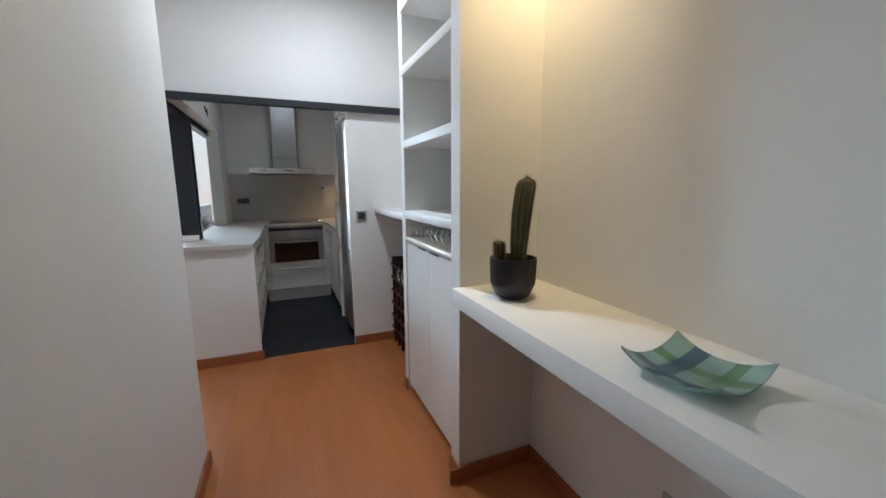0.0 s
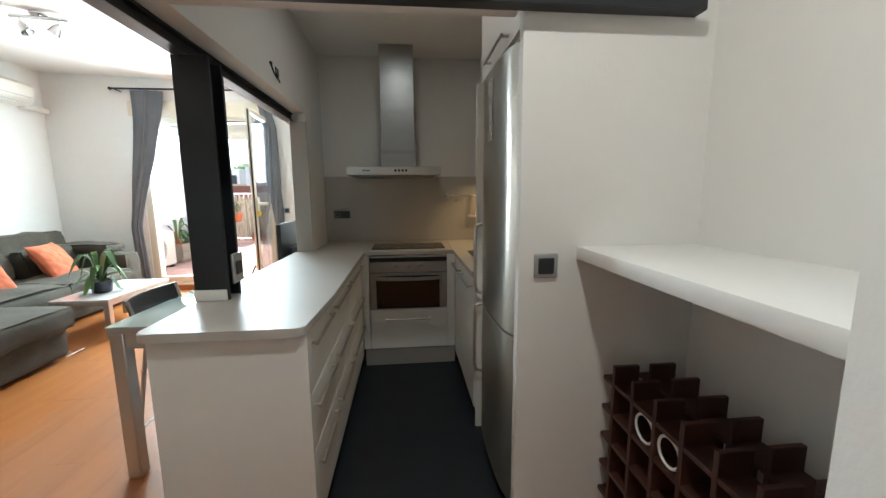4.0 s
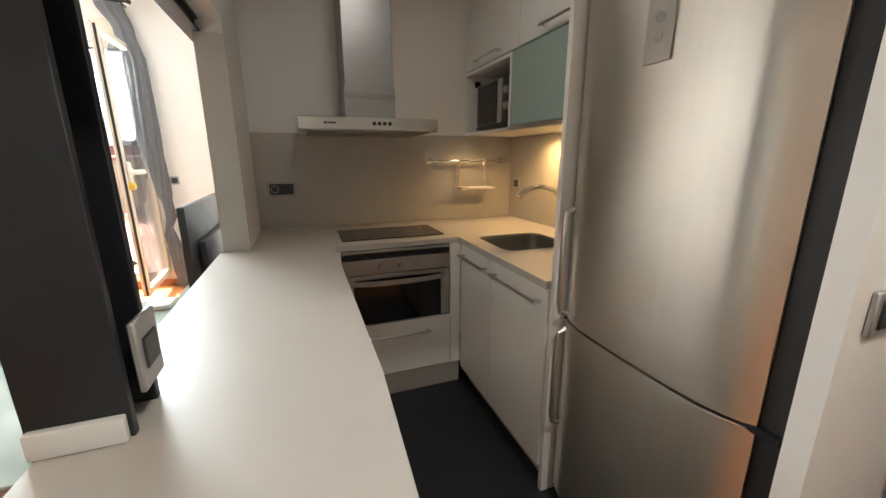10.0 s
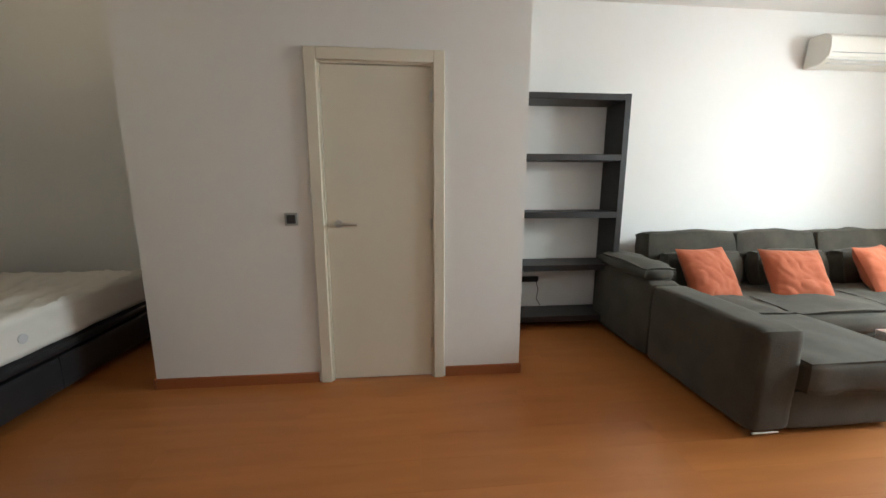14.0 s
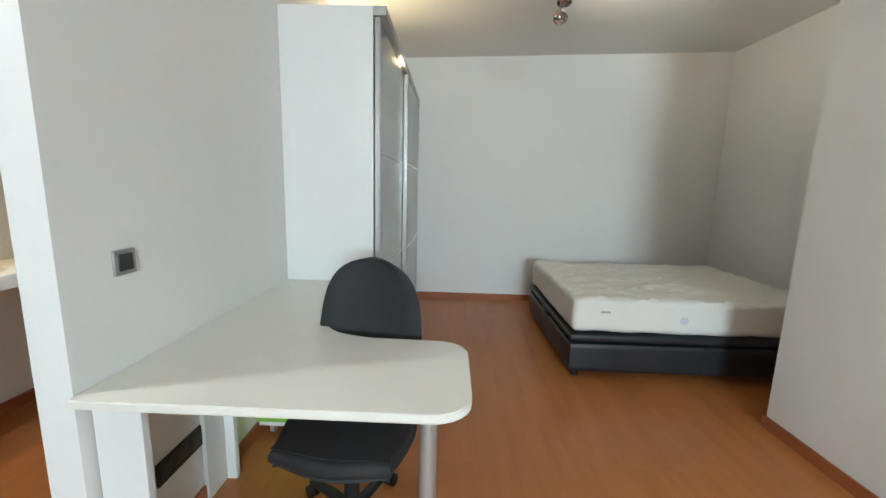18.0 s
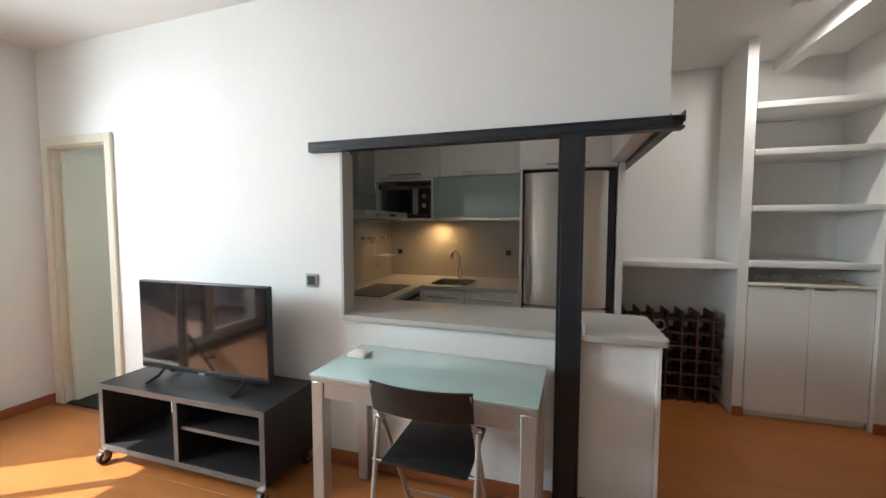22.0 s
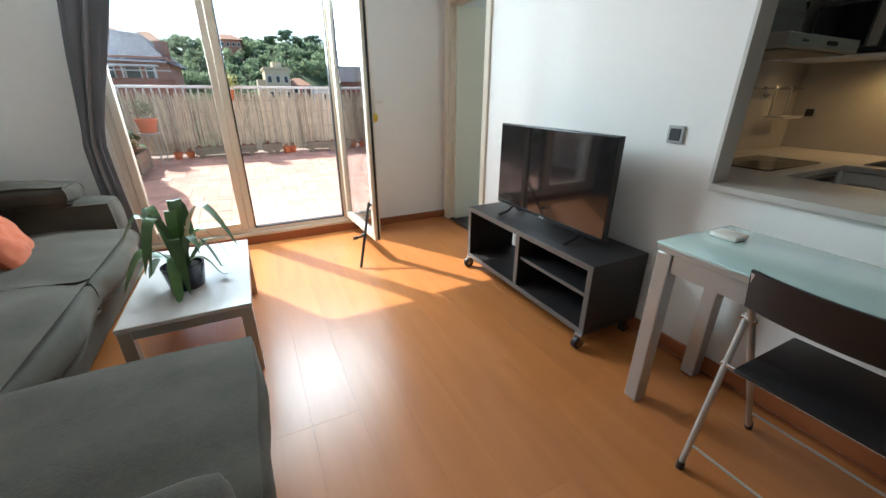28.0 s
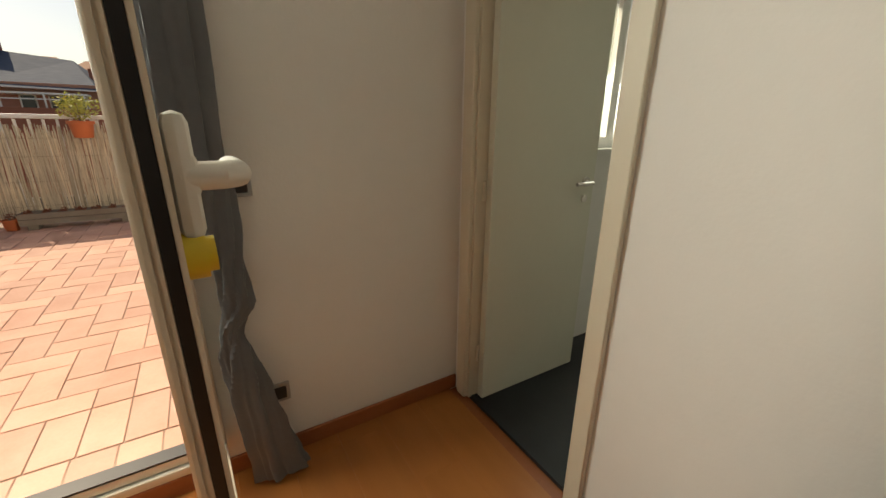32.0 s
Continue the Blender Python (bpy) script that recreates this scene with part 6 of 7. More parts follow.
def cactus():
    x, y, z = 1.435, -1.05, 0.884
    ob = thing("potted_cactus", (x, y, z), "tall spiny cactus in a black pot on the shelf", "cactus")
    bm = lathe(bmesh.new(), [(0.045, 0), (0.062, 0.012), (0.078, 0.05), (0.080, 0.06), (0.0825, 0.142), (0.082, 0.15), (0.076, 0.15), (0.074, 0.13), (0.01, 0.128)], (x, y, z), 144)
    for v in bm.verts:
        d = v.co - Vector((x, y, v.co.z))
        if d.length > 0.079 and 0.055 < v.co.z - z < 0.145:
            v.co += d.normalized() * 0.0014 * math.cos(48 * math.atan2(d.y, d.x))
    part("pot", bm, BLACKPLASTIC, ob, "fluted matt black ceramic pot")
    part("soil", cyl(bmesh.new(), (x, y, z + 0.12), (x, y, z + 0.134), 0.073, seg=24), SOIL, ob)

    def column(px, py, h, r, lean, seed):
        bm, sp = bmesh.new(), bmesh.new()
        ribs, n = 12, 26
        rows = []
        rng = random.Random(seed)
        for j in range(n + 1):
            v = j / n
            rad = r * (0.75 + 0.3 * math.sin(min(1, v * 1.4) * math.pi / 2)) * math.sqrt(max(0.02, 1 - max(0, (v - 0.88) / 0.12) ** 2))
            row = []
            for i in range(ribs * 2):
                a = math.tau * i / (ribs * 2)
                rr = rad * (1.0 if i % 2 == 0 else 0.82)
                c = Vector((px + lean * v * v + rr * math.cos(a), py + rr * math.sin(a), z + 0.125 + h * v))
                row.append(bm.verts.new(c))
                if i % 2 == 0 and j > 0:
                    for _ in range(9):
                        d = Vector((math.cos(a) + rng.uniform(-0.7, 0.7), math.sin(a) + rng.uniform(-0.7, 0.7), rng.uniform(-0.5, 0.9))).normalized() * rng.uniform(0.009, 0.019)
                        s = Vector((-d.y, d.x, 0)).normalized() * 0.0006
                        q = [sp.verts.new(c + s), sp.verts.new(c - s), sp.verts.new(c + d)]
                        sp.faces.new(q)
            rows.append(row)
        k = ribs * 2
        for a, b in zip(rows, rows[1:]):
            for i in range(k):
                bm.faces.new((a[i], a[(i + 1) % k], b[(i + 1) % k], b[i]))
        bm.faces.new(rows[-1])
        body = part("stem", bm, CACTUSGREEN, ob)
        tagged(part("spines", sp, SPINE, body, "pale spines", smooth=False), kind="stuff")

    column(x + 0.015, y - 0.01, 0.31, 0.034, 0.03, 1)
    column(x - 0.045, y + 0.02, 0.085, 0.018, -0.004, 2)


cactus()


def glass_bowl():
    ob = thing("glass_dish", (1.452, -1.712, 0.884), "square curved glass dish with a blue and green tartan pattern", "dish")
    m = bpy.data.materials.new("tartan_glass")
    m.use_nodes = True
    nt = m.node_tree
    b = nt.nodes["Principled BSDF"]
    tc, sep = nt.nodes.new("ShaderNodeTexCoord"), nt.nodes.new("ShaderNodeSeparateXYZ")
    nt.links.new(tc.outputs["UV"], sep.inputs[0])
    col = None

    def band(sock, lo, hi):
        a, c, d = nt.nodes.new("ShaderNodeMath"), nt.nodes.new("ShaderNodeMath"), nt.nodes.new("ShaderNodeMath")
        a.operation, a.inputs[1].default_value = "GREATER_THAN", lo
        c.operation, c.inputs[1].default_value = "LESS_THAN", hi
        d.operation = "MULTIPLY"
        nt.links.new(sock, a.inputs[0]), nt.links.new(sock, c.inputs[0])
        nt.links.new(a.outputs[0], d.inputs[0]), nt.links.new(c.outputs[0], d.inputs[1])
        return d.outputs[0]

    prev = (0.42, 0.58, 0.54, 1)
    for sock, lo, hi, c in ((sep.outputs[0], 0.18, 0.32, (0.04, 0.13, 0.26, 1)), (sep.outputs[0], 0.55, 0.70, (0.16, 0.34, 0.12, 1)), (sep.outputs[1], 0.20, 0.34, (0.16, 0.34, 0.12, 1)), (sep.outputs[1], 0.60, 0.78, (0.035, 0.11, 0.25, 1))):
        mx = nt.nodes.new("ShaderNodeMix")
        mx.data_type = "RGBA"
        fac = nt.nodes.new("ShaderNodeMath")
        fac.operation, fac.inputs[1].default_value = "MULTIPLY", 0.75
        nt.links.new(band(sock, lo, hi), fac.inputs[0])
        nt.links.new(fac.outputs[0], mx.inputs[0])
        if col is None:
            mx.inputs[6].default_value = prev
        else:
            nt.links.new(col, mx.inputs[6])
        mx.inputs[7].default_value = c
        col = mx.outputs[2]
    nt.links.new(col, b.inputs["Base Color"])
    b.inputs["Roughness"].default_value, b.inputs["Transmission Weight"].default_value, b.inputs["IOR"].default_value = 0.08, 0.6, 1.4
    bm = bmesh.new()
    uv = bm.loops.layers.uv.new("uv")
    n, s = 14, 0.10
    g = {}
    for t in (0, 1):
        for i in range(n + 1):
            for j in range(n + 1):
                u, v = -1 + 2 * i / n, -1 + 2 * j / n
                g[t, i, j] = bm.verts.new((1.452 + s * (u * 0.998 - v * 0.07), -1.712 + s * (u * 0.07 + v * 0.998), 0.886 + 0.036 * (u * u * 0.5 + v * v * 0.5) ** 1.3 + 0.012 * u * u * v * v + 0.006 * t))
    for t in (0, 1):
        for i in range(n):
            for j in range(n):
                ids = [(i, j), (i + 1, j), (i + 1, j + 1), (i, j + 1)]
                f = bm.faces.new([g[t, a, c] for a, c in (ids if t else ids[::-1])])
                for loop, (a, c) in zip(f.loops, ids if t else ids[::-1]):
                    loop[uv].uv = (a / n, c / n)
    for i in range(n):
        for a, c in (((i, 0), (i + 1, 0)), ((n, i), (n, i + 1)), ((i + 1, n), (i, n)), ((0, i + 1), (0, i))):
            bm.faces.new((g[0, *a], g[0, *c], g[1, *c], g[1, *a]))
    part("dish", bm, m, ob)


glass_bowl()

# kitchen rail with a small shelf
kr = thing("kitchen_rail", (1.45, 2.97, 1.30), "steel kitchen rail with hooks and a small hanging shelf", "kitchen rail")
ZB = 1.287
part("rail", cyl(bmesh.new(), (1.137, 2.945, ZB), (1.72, 2.945, ZB), 0.008, seg=12), CHROME, kr)
for x in (1.155, 1.69):
    part("bracket", tube(bmesh.new(), [(x, 2.987, ZB), (x, 2.945, ZB)], 0.009), CHROME, kr)
    part("rosette", cyl(bmesh.new(), (x, 2.987, ZB), (x, 2.981, ZB), 0.02, seg=18), CHROME, kr)
for x in (1.215, 1.232):
    part("hook", tube(bmesh.new(), [(x, 2.951, ZB + 0.010), (x, 2.936, ZB + 0.010), (x, 2.934, ZB - 0.035), (x, 2.926, ZB - 0.056), (x, 2.914, ZB - 0.050), (x, 2.910, ZB - 0.035)], 0.003, seg=6), CHROME, kr)
for x in (1.357, 1.545):
    part("shelf_bracket", box(bmesh.new(), x - 0.009, x + 0.009, 2.931, 2.938, 1.114, ZB + 0.005, bevel=0.001, seg=1), STEEL, kr)
    part("bracket_hook", tube(bmesh.new(), [(x, 2.935, ZB - 0.002), (x, 2.940, ZB + 0.011), (x, 2.951, ZB + 0.010), (x, 2.956, ZB)], 0.005, seg=6), STEEL, kr)
part("small_shelf", B(1.336, 1.575, 2.84, 2.955, 1.101, 1.113, bevel=0.003), ACWHITE, kr, "small pale shelf")
part("shelf_edge", tube(bmesh.new(), [(1.333, 2.95, 1.113), (1.333, 2.837, 1.113), (1.578, 2.837, 1.113), (1.578, 2.95, 1.113)], 0.004, seg=6), STEEL, kr, "steel edge rod")

# lamps' fixtures
kl = thing("ceiling_lamp", (0.74, 1.75, ZK), "slim white strip lamp on the kitchen ceiling", "ceiling lamp")
part("housing", B(0.67, 0.81, 1.27, 2.23, ZK - 0.035, ZK, bevel=0.004), LACQUER, kl)
# made-up housing for the added passage fill light
pl = thing("ceiling_lamp", (0.92, -0.05, 2.70), "added small round white disc in the passage ceiling for a fill light", "ceiling lamp")
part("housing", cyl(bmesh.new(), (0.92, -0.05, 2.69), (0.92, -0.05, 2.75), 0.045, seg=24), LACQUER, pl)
# ---- terrace ----
ZT, YE, XWL, XWR = 0.085, 9.3, -3.5, 2.1
FALL = 0.044                                # the terrace falls towards the house


def tz(y):
    return ZT + FALL * (y - 5.36)


built("wall_parapet_left", [(XWL - 0.18, XWL, 5.36, 5.4, -0.5, 2.05)], WHITEWALL, "white rendered terrace side wall")
bm = bmesh.new()
prof = [(5.4, -0.5), (5.4, 2.24), (7.75, 2.24)] + [(7.75 + 0.63 * math.sin(radians(a)), 1.655 + 0.585 * math.cos(radians(a))) for a in range(10, 91, 10)] + [(8.43, 1.355), (YE + 0.1, 1.305), (YE + 0.1, -0.5)]
lo = [bm.verts.new((XWL - 0.18, y, z)) for y, z in prof]
hi = [bm.verts.new((XWL, y, z)) for y, z in prof]
bm.faces.new(lo[::-1]), bm.faces.new(hi)
for k in range(len(prof)):
    bm.faces.new((lo[k], lo[(k + 1) % len(prof)], hi[(k + 1) % len(prof)], hi[k]))
tagged(part("wall_terrace_side", bm, WHITEWALL, smooth=False), "white rendered terrace wall with a rounded top corner", "wall", kind="structure")
built("wall_terrace_right", [(XWR, XWR + 0.18, 5.36, YE + 0.1, -0.5, 2.2)], WHITEWALL, "white rendered terrace side wall")
built("facade", [(-6.0, -4.0, 5.09, 5.36, -8, 3.1), (2.0, 6.0, 5.09, 5.36, -8, 3.1), (-6.0, -3.76 - 0.25, 0.9, 5.09, -8, 3.1)], WHITEWALL, "white rendered house front beside the terrace", "facade")
bm = bmesh.new()
ends = [[bm.verts.new((x, y, z)) for y, z in ((5.36, -0.5), (YE + 0.2, -0.5), (YE + 0.2, tz(YE + 0.2) - 0.005), (5.36, ZT - 0.005))] for x in (XWL - 0.18, XWR + 0.18)]
bm.faces.new(ends[0][::-1]), bm.faces.new(ends[1])
for k in range(4):
    bm.faces.new((ends[0][k], ends[0][(k + 1) % 4], ends[1][(k + 1) % 4], ends[1][k]))
box(bm, X0, X1, 5.172, 5.358, -0.1, ZT - 0.005)
tagged(part("terrace_slab", bm, GROUT, smooth=False), "pale mortar bed of the terrace floor", "floor", kind="structure")

terr = tagged(new("terrace_floor"), "red clay terrace tiles laid in a herringbone", "floor", kind="structure")
ORIGIN[terr.name] = Vector((0, 0, 0))
terr.matrix_world = Matrix.Translation((0, 5.36, ZT)) @ Matrix.Rotation(math.atan(FALL), 4, "X") @ Matrix.Translation((0, -5.36, -ZT))
U = 0.142


def tile_mesh(w, l):
    bm = box(bmesh.new(), 0.0025, w - 0.0025, 0.0025, l - 0.0025, -0.02, 0.0, bevel=0.002, seg=1)
    me = bpy.data.meshes.new("tile")
    bm.to_mesh(me)
    bm.free()
    me.materials.append(TILE)
    return me


flat, tall, course, half = tile_mesh(2 * U, U), tile_mesh(U, 2 * U), tile_mesh(U, 0.285), tile_mesh(U, U)
rest = bmesh.new()
rng = random.Random(8)
count = 0
x = XWL
while x < XWR - U:
    ob = new("tile", course)
    ob.location, ob.parent = (x, 5.365, ZT), terr
    x += U
sill_tile = tile_mesh(U, 0.188)
for k in range(11):
    ob = new("tile", sill_tile)
    ob.location, ob.parent = (X0 + 0.03 + k * U, 5.174, ZT), terr
nx, ny = int((XWR - XWL) / U), int((YE - 5.65) / U)
for i in range(nx):
    for j in range(ny):
        d = (i - j) % 4
        if (j == 0 and d == 2) or (i == 0 and d == 1):
            ob = new("tile", half)
            ob.location, ob.parent = (XWL + i * U, 5.652 + j * U, ZT), terr
        if d in (0, 3):
            x, y = XWL + i * U, 5.652 + j * U
            if (d == 0 and i == nx - 1) or (d == 3 and j == ny - 1):
                continue
            dz = rng.uniform(-0.0015, 0.0015)
            if y < 8.0 and -3.4 < x < 0.3 and count < 300:
                ob = new("tile", flat if d == 0 else tall)
                ob.location, ob.parent = (x, y, ZT + dz), terr
                count += 1
            else:
                w, l = (2 * U, U) if d == 0 else (U, 2 * U)
                vs = [rest.verts.new((x + a, y + b, ZT + dz + c)) for c in (-0.02, 0.0) for a, b in ((0.003, 0.003), (w - 0.003, 0.003), (w - 0.003, l - 0.003), (0.003, l - 0.003))]
                for f in ((4, 5, 6, 7), (0, 1, 5, 4), (1, 2, 6, 5), (2, 3, 7, 6), (3, 0, 4, 7)):
                    rest.faces.new([vs[k] for k in f])
tagged(part("far_tiles", rest, TILEFAR, terr, smooth=False), kind="stuff")


def railing():
    ZR = tz(YE)
    ob = thing("terrace_railing", (-0.9, YE, ZR), "white painted metal terrace railing", "railing")
    part("top_rail", B(XWL, XWR, YE - 0.03, YE + 0.03, 1.318, 1.362, bevel=0.008), RAILWHITE, ob)
    part("bottom_rail", B(XWL, XWR, YE - 0.015, YE + 0.015, ZR + 0.06, ZR + 0.09), RAILWHITE, ob)
    n = int((XWR - XWL) / 0.105)
    bal = B(-0.010, 0.010, -0.010, 0.010, 0.0, 0.99)
    first = None
    for k in range(n + 1):
        if first is None:
            first = part("baluster", bal, RAILWHITE, ob, smooth=False)
            me = first.data
        else:
            o = new("baluster", me)
            o.parent = ob
        o = first if k == 0 else o
        o.location = (XWL + 0.06 + k * 0.105 - ob.location.x, 0, 0.065)
        if k == 0:
            for v in me.vertices:
                v.co = (v.co.x + ob.location.x, v.co.y + ob.location.y, v.co.z + ob.location.z)
    for xx in (XWL + 0.03, -1.9, 0.1, XWR - 0.03):
        part("post", B(xx - 0.02, xx + 0.02, YE - 0.02, YE + 0.02, ZR, 1.3175), RAILWHITE, ob)


railing()


def reed_screen():
    ob = thing("reed_screen", (-0.9, YE - 0.05, tz(YE)), "dry reed screen tied to the terrace railing, ragged and sun-bleached", "reed screen")
    rng = random.Random(4)
    for band in range(3):
        bm = bmesh.new()
        for k in range(520):
            x = XWL + 0.03 + (XWR - XWL - 0.06) * (k + rng.random()) / 520
            y = YE - 0.045 - band * 0.006 + rng.uniform(-0.004, 0.004)
            r = rng.uniform(0.002, 0.0042)
            z0, z1 = tz(YE) + 0.02 + rng.uniform(0, 0.10), 1.215 + rng.uniform(-0.08, 0.07) + 0.02 * math.sin(x * 3.1)
            lean = rng.uniform(-0.05, 0.05)
            vs = []
            for z, xo in ((z0, 0), (z1, lean)):
                vs.append([bm.verts.new((x + xo + a, y + b, z)) for a, b in ((-r, -r), (r, -r), (r, r), (-r, r))])
            for i in range(4):
                bm.faces.new((vs[0][i], vs[0][(i + 1) % 4], vs[1][(i + 1) % 4], vs[1][i]))
        tagged(part("reeds", bm, REEDS, ob, smooth=False), kind="stuff")
    for z in (0.45, 0.70, 0.95, 1.13):
        part("tie_wire", tube(bmesh.new(), [(XWL + 0.03, YE - 0.062, z), (XWR - 0.03, YE - 0.062, z)], 0.0015, seg=4), OLDWOOD, ob)


reed_screen()


def shrub(bm, c, r, n, rng, size, flat=1.0):
    """Many small leaves scattered through an uneven volume."""
    for _ in range(n):
        d = Vector((rng.gauss(0, 1), rng.gauss(0, 1), rng.gauss(0, 1))).normalized()
        rad = r * rng.uniform(0.35, 1.0) * (0.75 + 0.45 * noise.noise(d * 1.7 + Vector(c)))
        p = Vector(c) + Vector((d.x * rad, d.y * rad, d.z * rad * flat))
        a = Vector((rng.uniform(-1, 1), rng.uniform(-1, 1), rng.uniform(-1, 1))).normalized() * size * rng.uniform(0.6, 1.4)
        b = a.orthogonal().normalized() * size * 0.45
        bm.faces.new([bm.verts.new(q) for q in (p - a, p + b, p + a, p - b)])


YELLOWLEAF = mat("yellow_green_leaf", (0.52, 0.47, 0.09), (0.32, 0.34, 0.06), 0.5, scale=20)
GREYLEAF = mat("olive_leaf", (0.11, 0.14, 0.04), (0.07, 0.095, 0.03), 0.5, scale=20)
REDLEAF = mat("dry_red_leaf", (0.30, 0.09, 0.04), (0.2, 0.07, 0.03), 0.7, scale=20)


def pot_shrub(name, at, label, r, h, crown_r, crown_z, leaf_m, seed, n=260, size=0.016):
    ob = thing(name, at, label, "plant")
    part("pot", lathe(bmesh.new(), [(r * 0.7, 0), (r * 0.74, 0.005), (r * 0.95, h * 0.82), (r * 1.06, h * 0.83), (r * 1.06, h), (r * 0.93, h), (r * 0.9, h * 0.88), (0.01, h * 0.86)], at), TERRACOTTA, ob)
    rng = random.Random(seed)
    bm = bmesh.new()
    base = Vector(at) + Vector((0, 0, h * 0.86))
    for _ in range(7):
        tip = base + Vector((rng.uniform(-1, 1) * crown_r * 0.7, rng.uniform(-1, 1) * crown_r * 0.7, crown_z * rng.uniform(0.8, 1.3)))
        tube(bm, [base, (base + tip) / 2 + Vector((rng.uniform(-0.02, 0.02), rng.uniform(-0.02, 0.02), 0)), tip], 0.004, seg=5, r_end=0.002)
    part("stems", bm, OLDWOOD, ob)
    bm = bmesh.new()
    shrub(bm, base + Vector((0, 0, crown_z)), crown_r, n, rng, size, 0.85)
    tagged(part("leaves", bm, leaf_m, ob, smooth=False), kind="stuff")


pot_shrub("potted_shrub", (-1.97, YE - 0.16, 1.135), "yellow-green shrub in a terracotta pot hung on the railing", 0.105, 0.165, 0.21, 0.17, YELLOWLEAF, 2, 420, 0.021)
part("hook", tube(bmesh.new(), [(-1.97, YE - 0.02, 1.366), (-1.97, YE - 0.15, 1.363), (-1.97, YE - 0.155, 1.28)], 0.006), BLACKSTEEL, bpy.data.objects["potted_shrub"])
SX, SY, SZ = -3.10, 8.75, tz(8.75) + 0.46
pot_shrub("potted_shrub", (SX, SY, SZ), "feathery olive-green shrub in a terracotta pot on a stool", 0.135, 0.20, 0.20, 0.17, GREYLEAF, 3, 420, 0.015)
stool = thing("metal_stool", (SX, SY, tz(SY)), "grey metal stool carrying a plant pot", "stool")
part("seat", cyl(bmesh.new(), (SX, SY, SZ - 0.015), (SX, SY, SZ), 0.15, seg=24), ALU, stool)
for a in (0.6, 2.2, 3.7, 5.3):
    fy = SY + 0.17 * math.sin(a)
    part("leg", tube(bmesh.new(), [(SX + 0.11 * math.cos(a), SY + 0.11 * math.sin(a), SZ - 0.015), (SX + 0.17 * math.cos(a), fy, tz(fy))], 0.008), ALU, stool)
for k, (px, py) in enumerate(((-3.32, 9.0), (-2.85, 9.05), (-1.19, 9.05), (-1.08, 9.09), (-2.68, 9.08))):
    pot_shrub("flower_pot", (px, py, tz(py)), "small terracotta pot with dry red plants by the railing", 0.065, 0.11, 0.06, 0.045, REDLEAF, 10 + k, 60, 0.011)


def planter(x0, x1, y0, y1, h, label, seed, leaf_m, lh, n):
    zf = tz((y0 + y1) / 2)
    ob = thing("wooden_planter", ((x0 + x1) / 2, (y0 + y1) / 2, zf), label, "planter", "wooden planters")
    for x in (x0 + 0.05, x1 - 0.13):
        part("foot", B(x, x + 0.08, y0 + 0.02, y1 - 0.02, zf, zf + 0.05), OLDWOOD, ob)
    for k in range(2):
        z0 = zf + 0.052 + k * (h / 2)
        for a in ((x0, x1, y0, y0 + 0.02), (x0, x1, y1 - 0.02, y1), (x0, x0 + 0.02, y0 + 0.021, y1 - 0.021), (x1 - 0.02, x1, y0 + 0.021, y1 - 0.021)):
            part("board", B(*a, z0, z0 + h / 2 - 0.004, bevel=0.002, seg=1), OLDWOOD, ob)
    part("soil", B(x0 + 0.021, x1 - 0.021, y0 + 0.021, y1 - 0.021, zf + 0.052, zf + h), SOIL, ob)
    rng = random.Random(seed)
    bm = bmesh.new()
    m = max(2, int(max(x1 - x0, y1 - y0) / 0.12))
    for k in range(m):
        u = (k + 0.5) / m
        shrub(bm, (x0 + (x1 - x0) * (u if x1 - x0 > y1 - y0 else 0.5), y0 + (y1 - y0) * (u if y1 - y0 > x1 - x0 else 0.5), zf + h + lh * rng.uniform(0.5, 1.1)), lh * rng.uniform(0.8, 1.3), n, rng, 0.016)
    tagged(part("plants", bm, leaf_m, ob, smooth=False), kind="stuff")
    return ob


planter(-2.60, -1.68, 8.98, 9.15, 0.12, "long weathered wooden planter with dry red plants by the railing", 1, REDLEAF, 0.05, 60)
planter(-1.57, -1.26, 9.0, 9.15, 0.125, "small weathered wooden planter with dry red plants", 2, REDLEAF, 0.05, 60)
planter(-0.84, -0.30, 9.0, 9.15, 0.12, "weathered wooden planter with dry red plants", 3, REDLEAF, 0.05, 60)
planter(-3.45, -3.10, 6.55, 7.55, 0.26, "long wooden planter box with green plants along the white wall", 4, GREYLEAF, 0.12, 90)
planter(-3.45, -3.10, 7.66, 8.38, 0.26, "wooden planter box with leafy plants along the white wall", 5, GREYLEAF, 0.11, 90)
for k, y in enumerate((6.75, 7.15, 7.42, 7.82, 8.15)):
    potted("leafy_plant", (-3.27, y, tz(7.05 if y < 7.6 else 8.02) + 0.26), "large-leaved green plant in the planter box", 0.05, 0.085, 13, TERRACOTTA, LEAFGREEN, 40 + k, 0.22, 0.30, 0.12, 0.042)


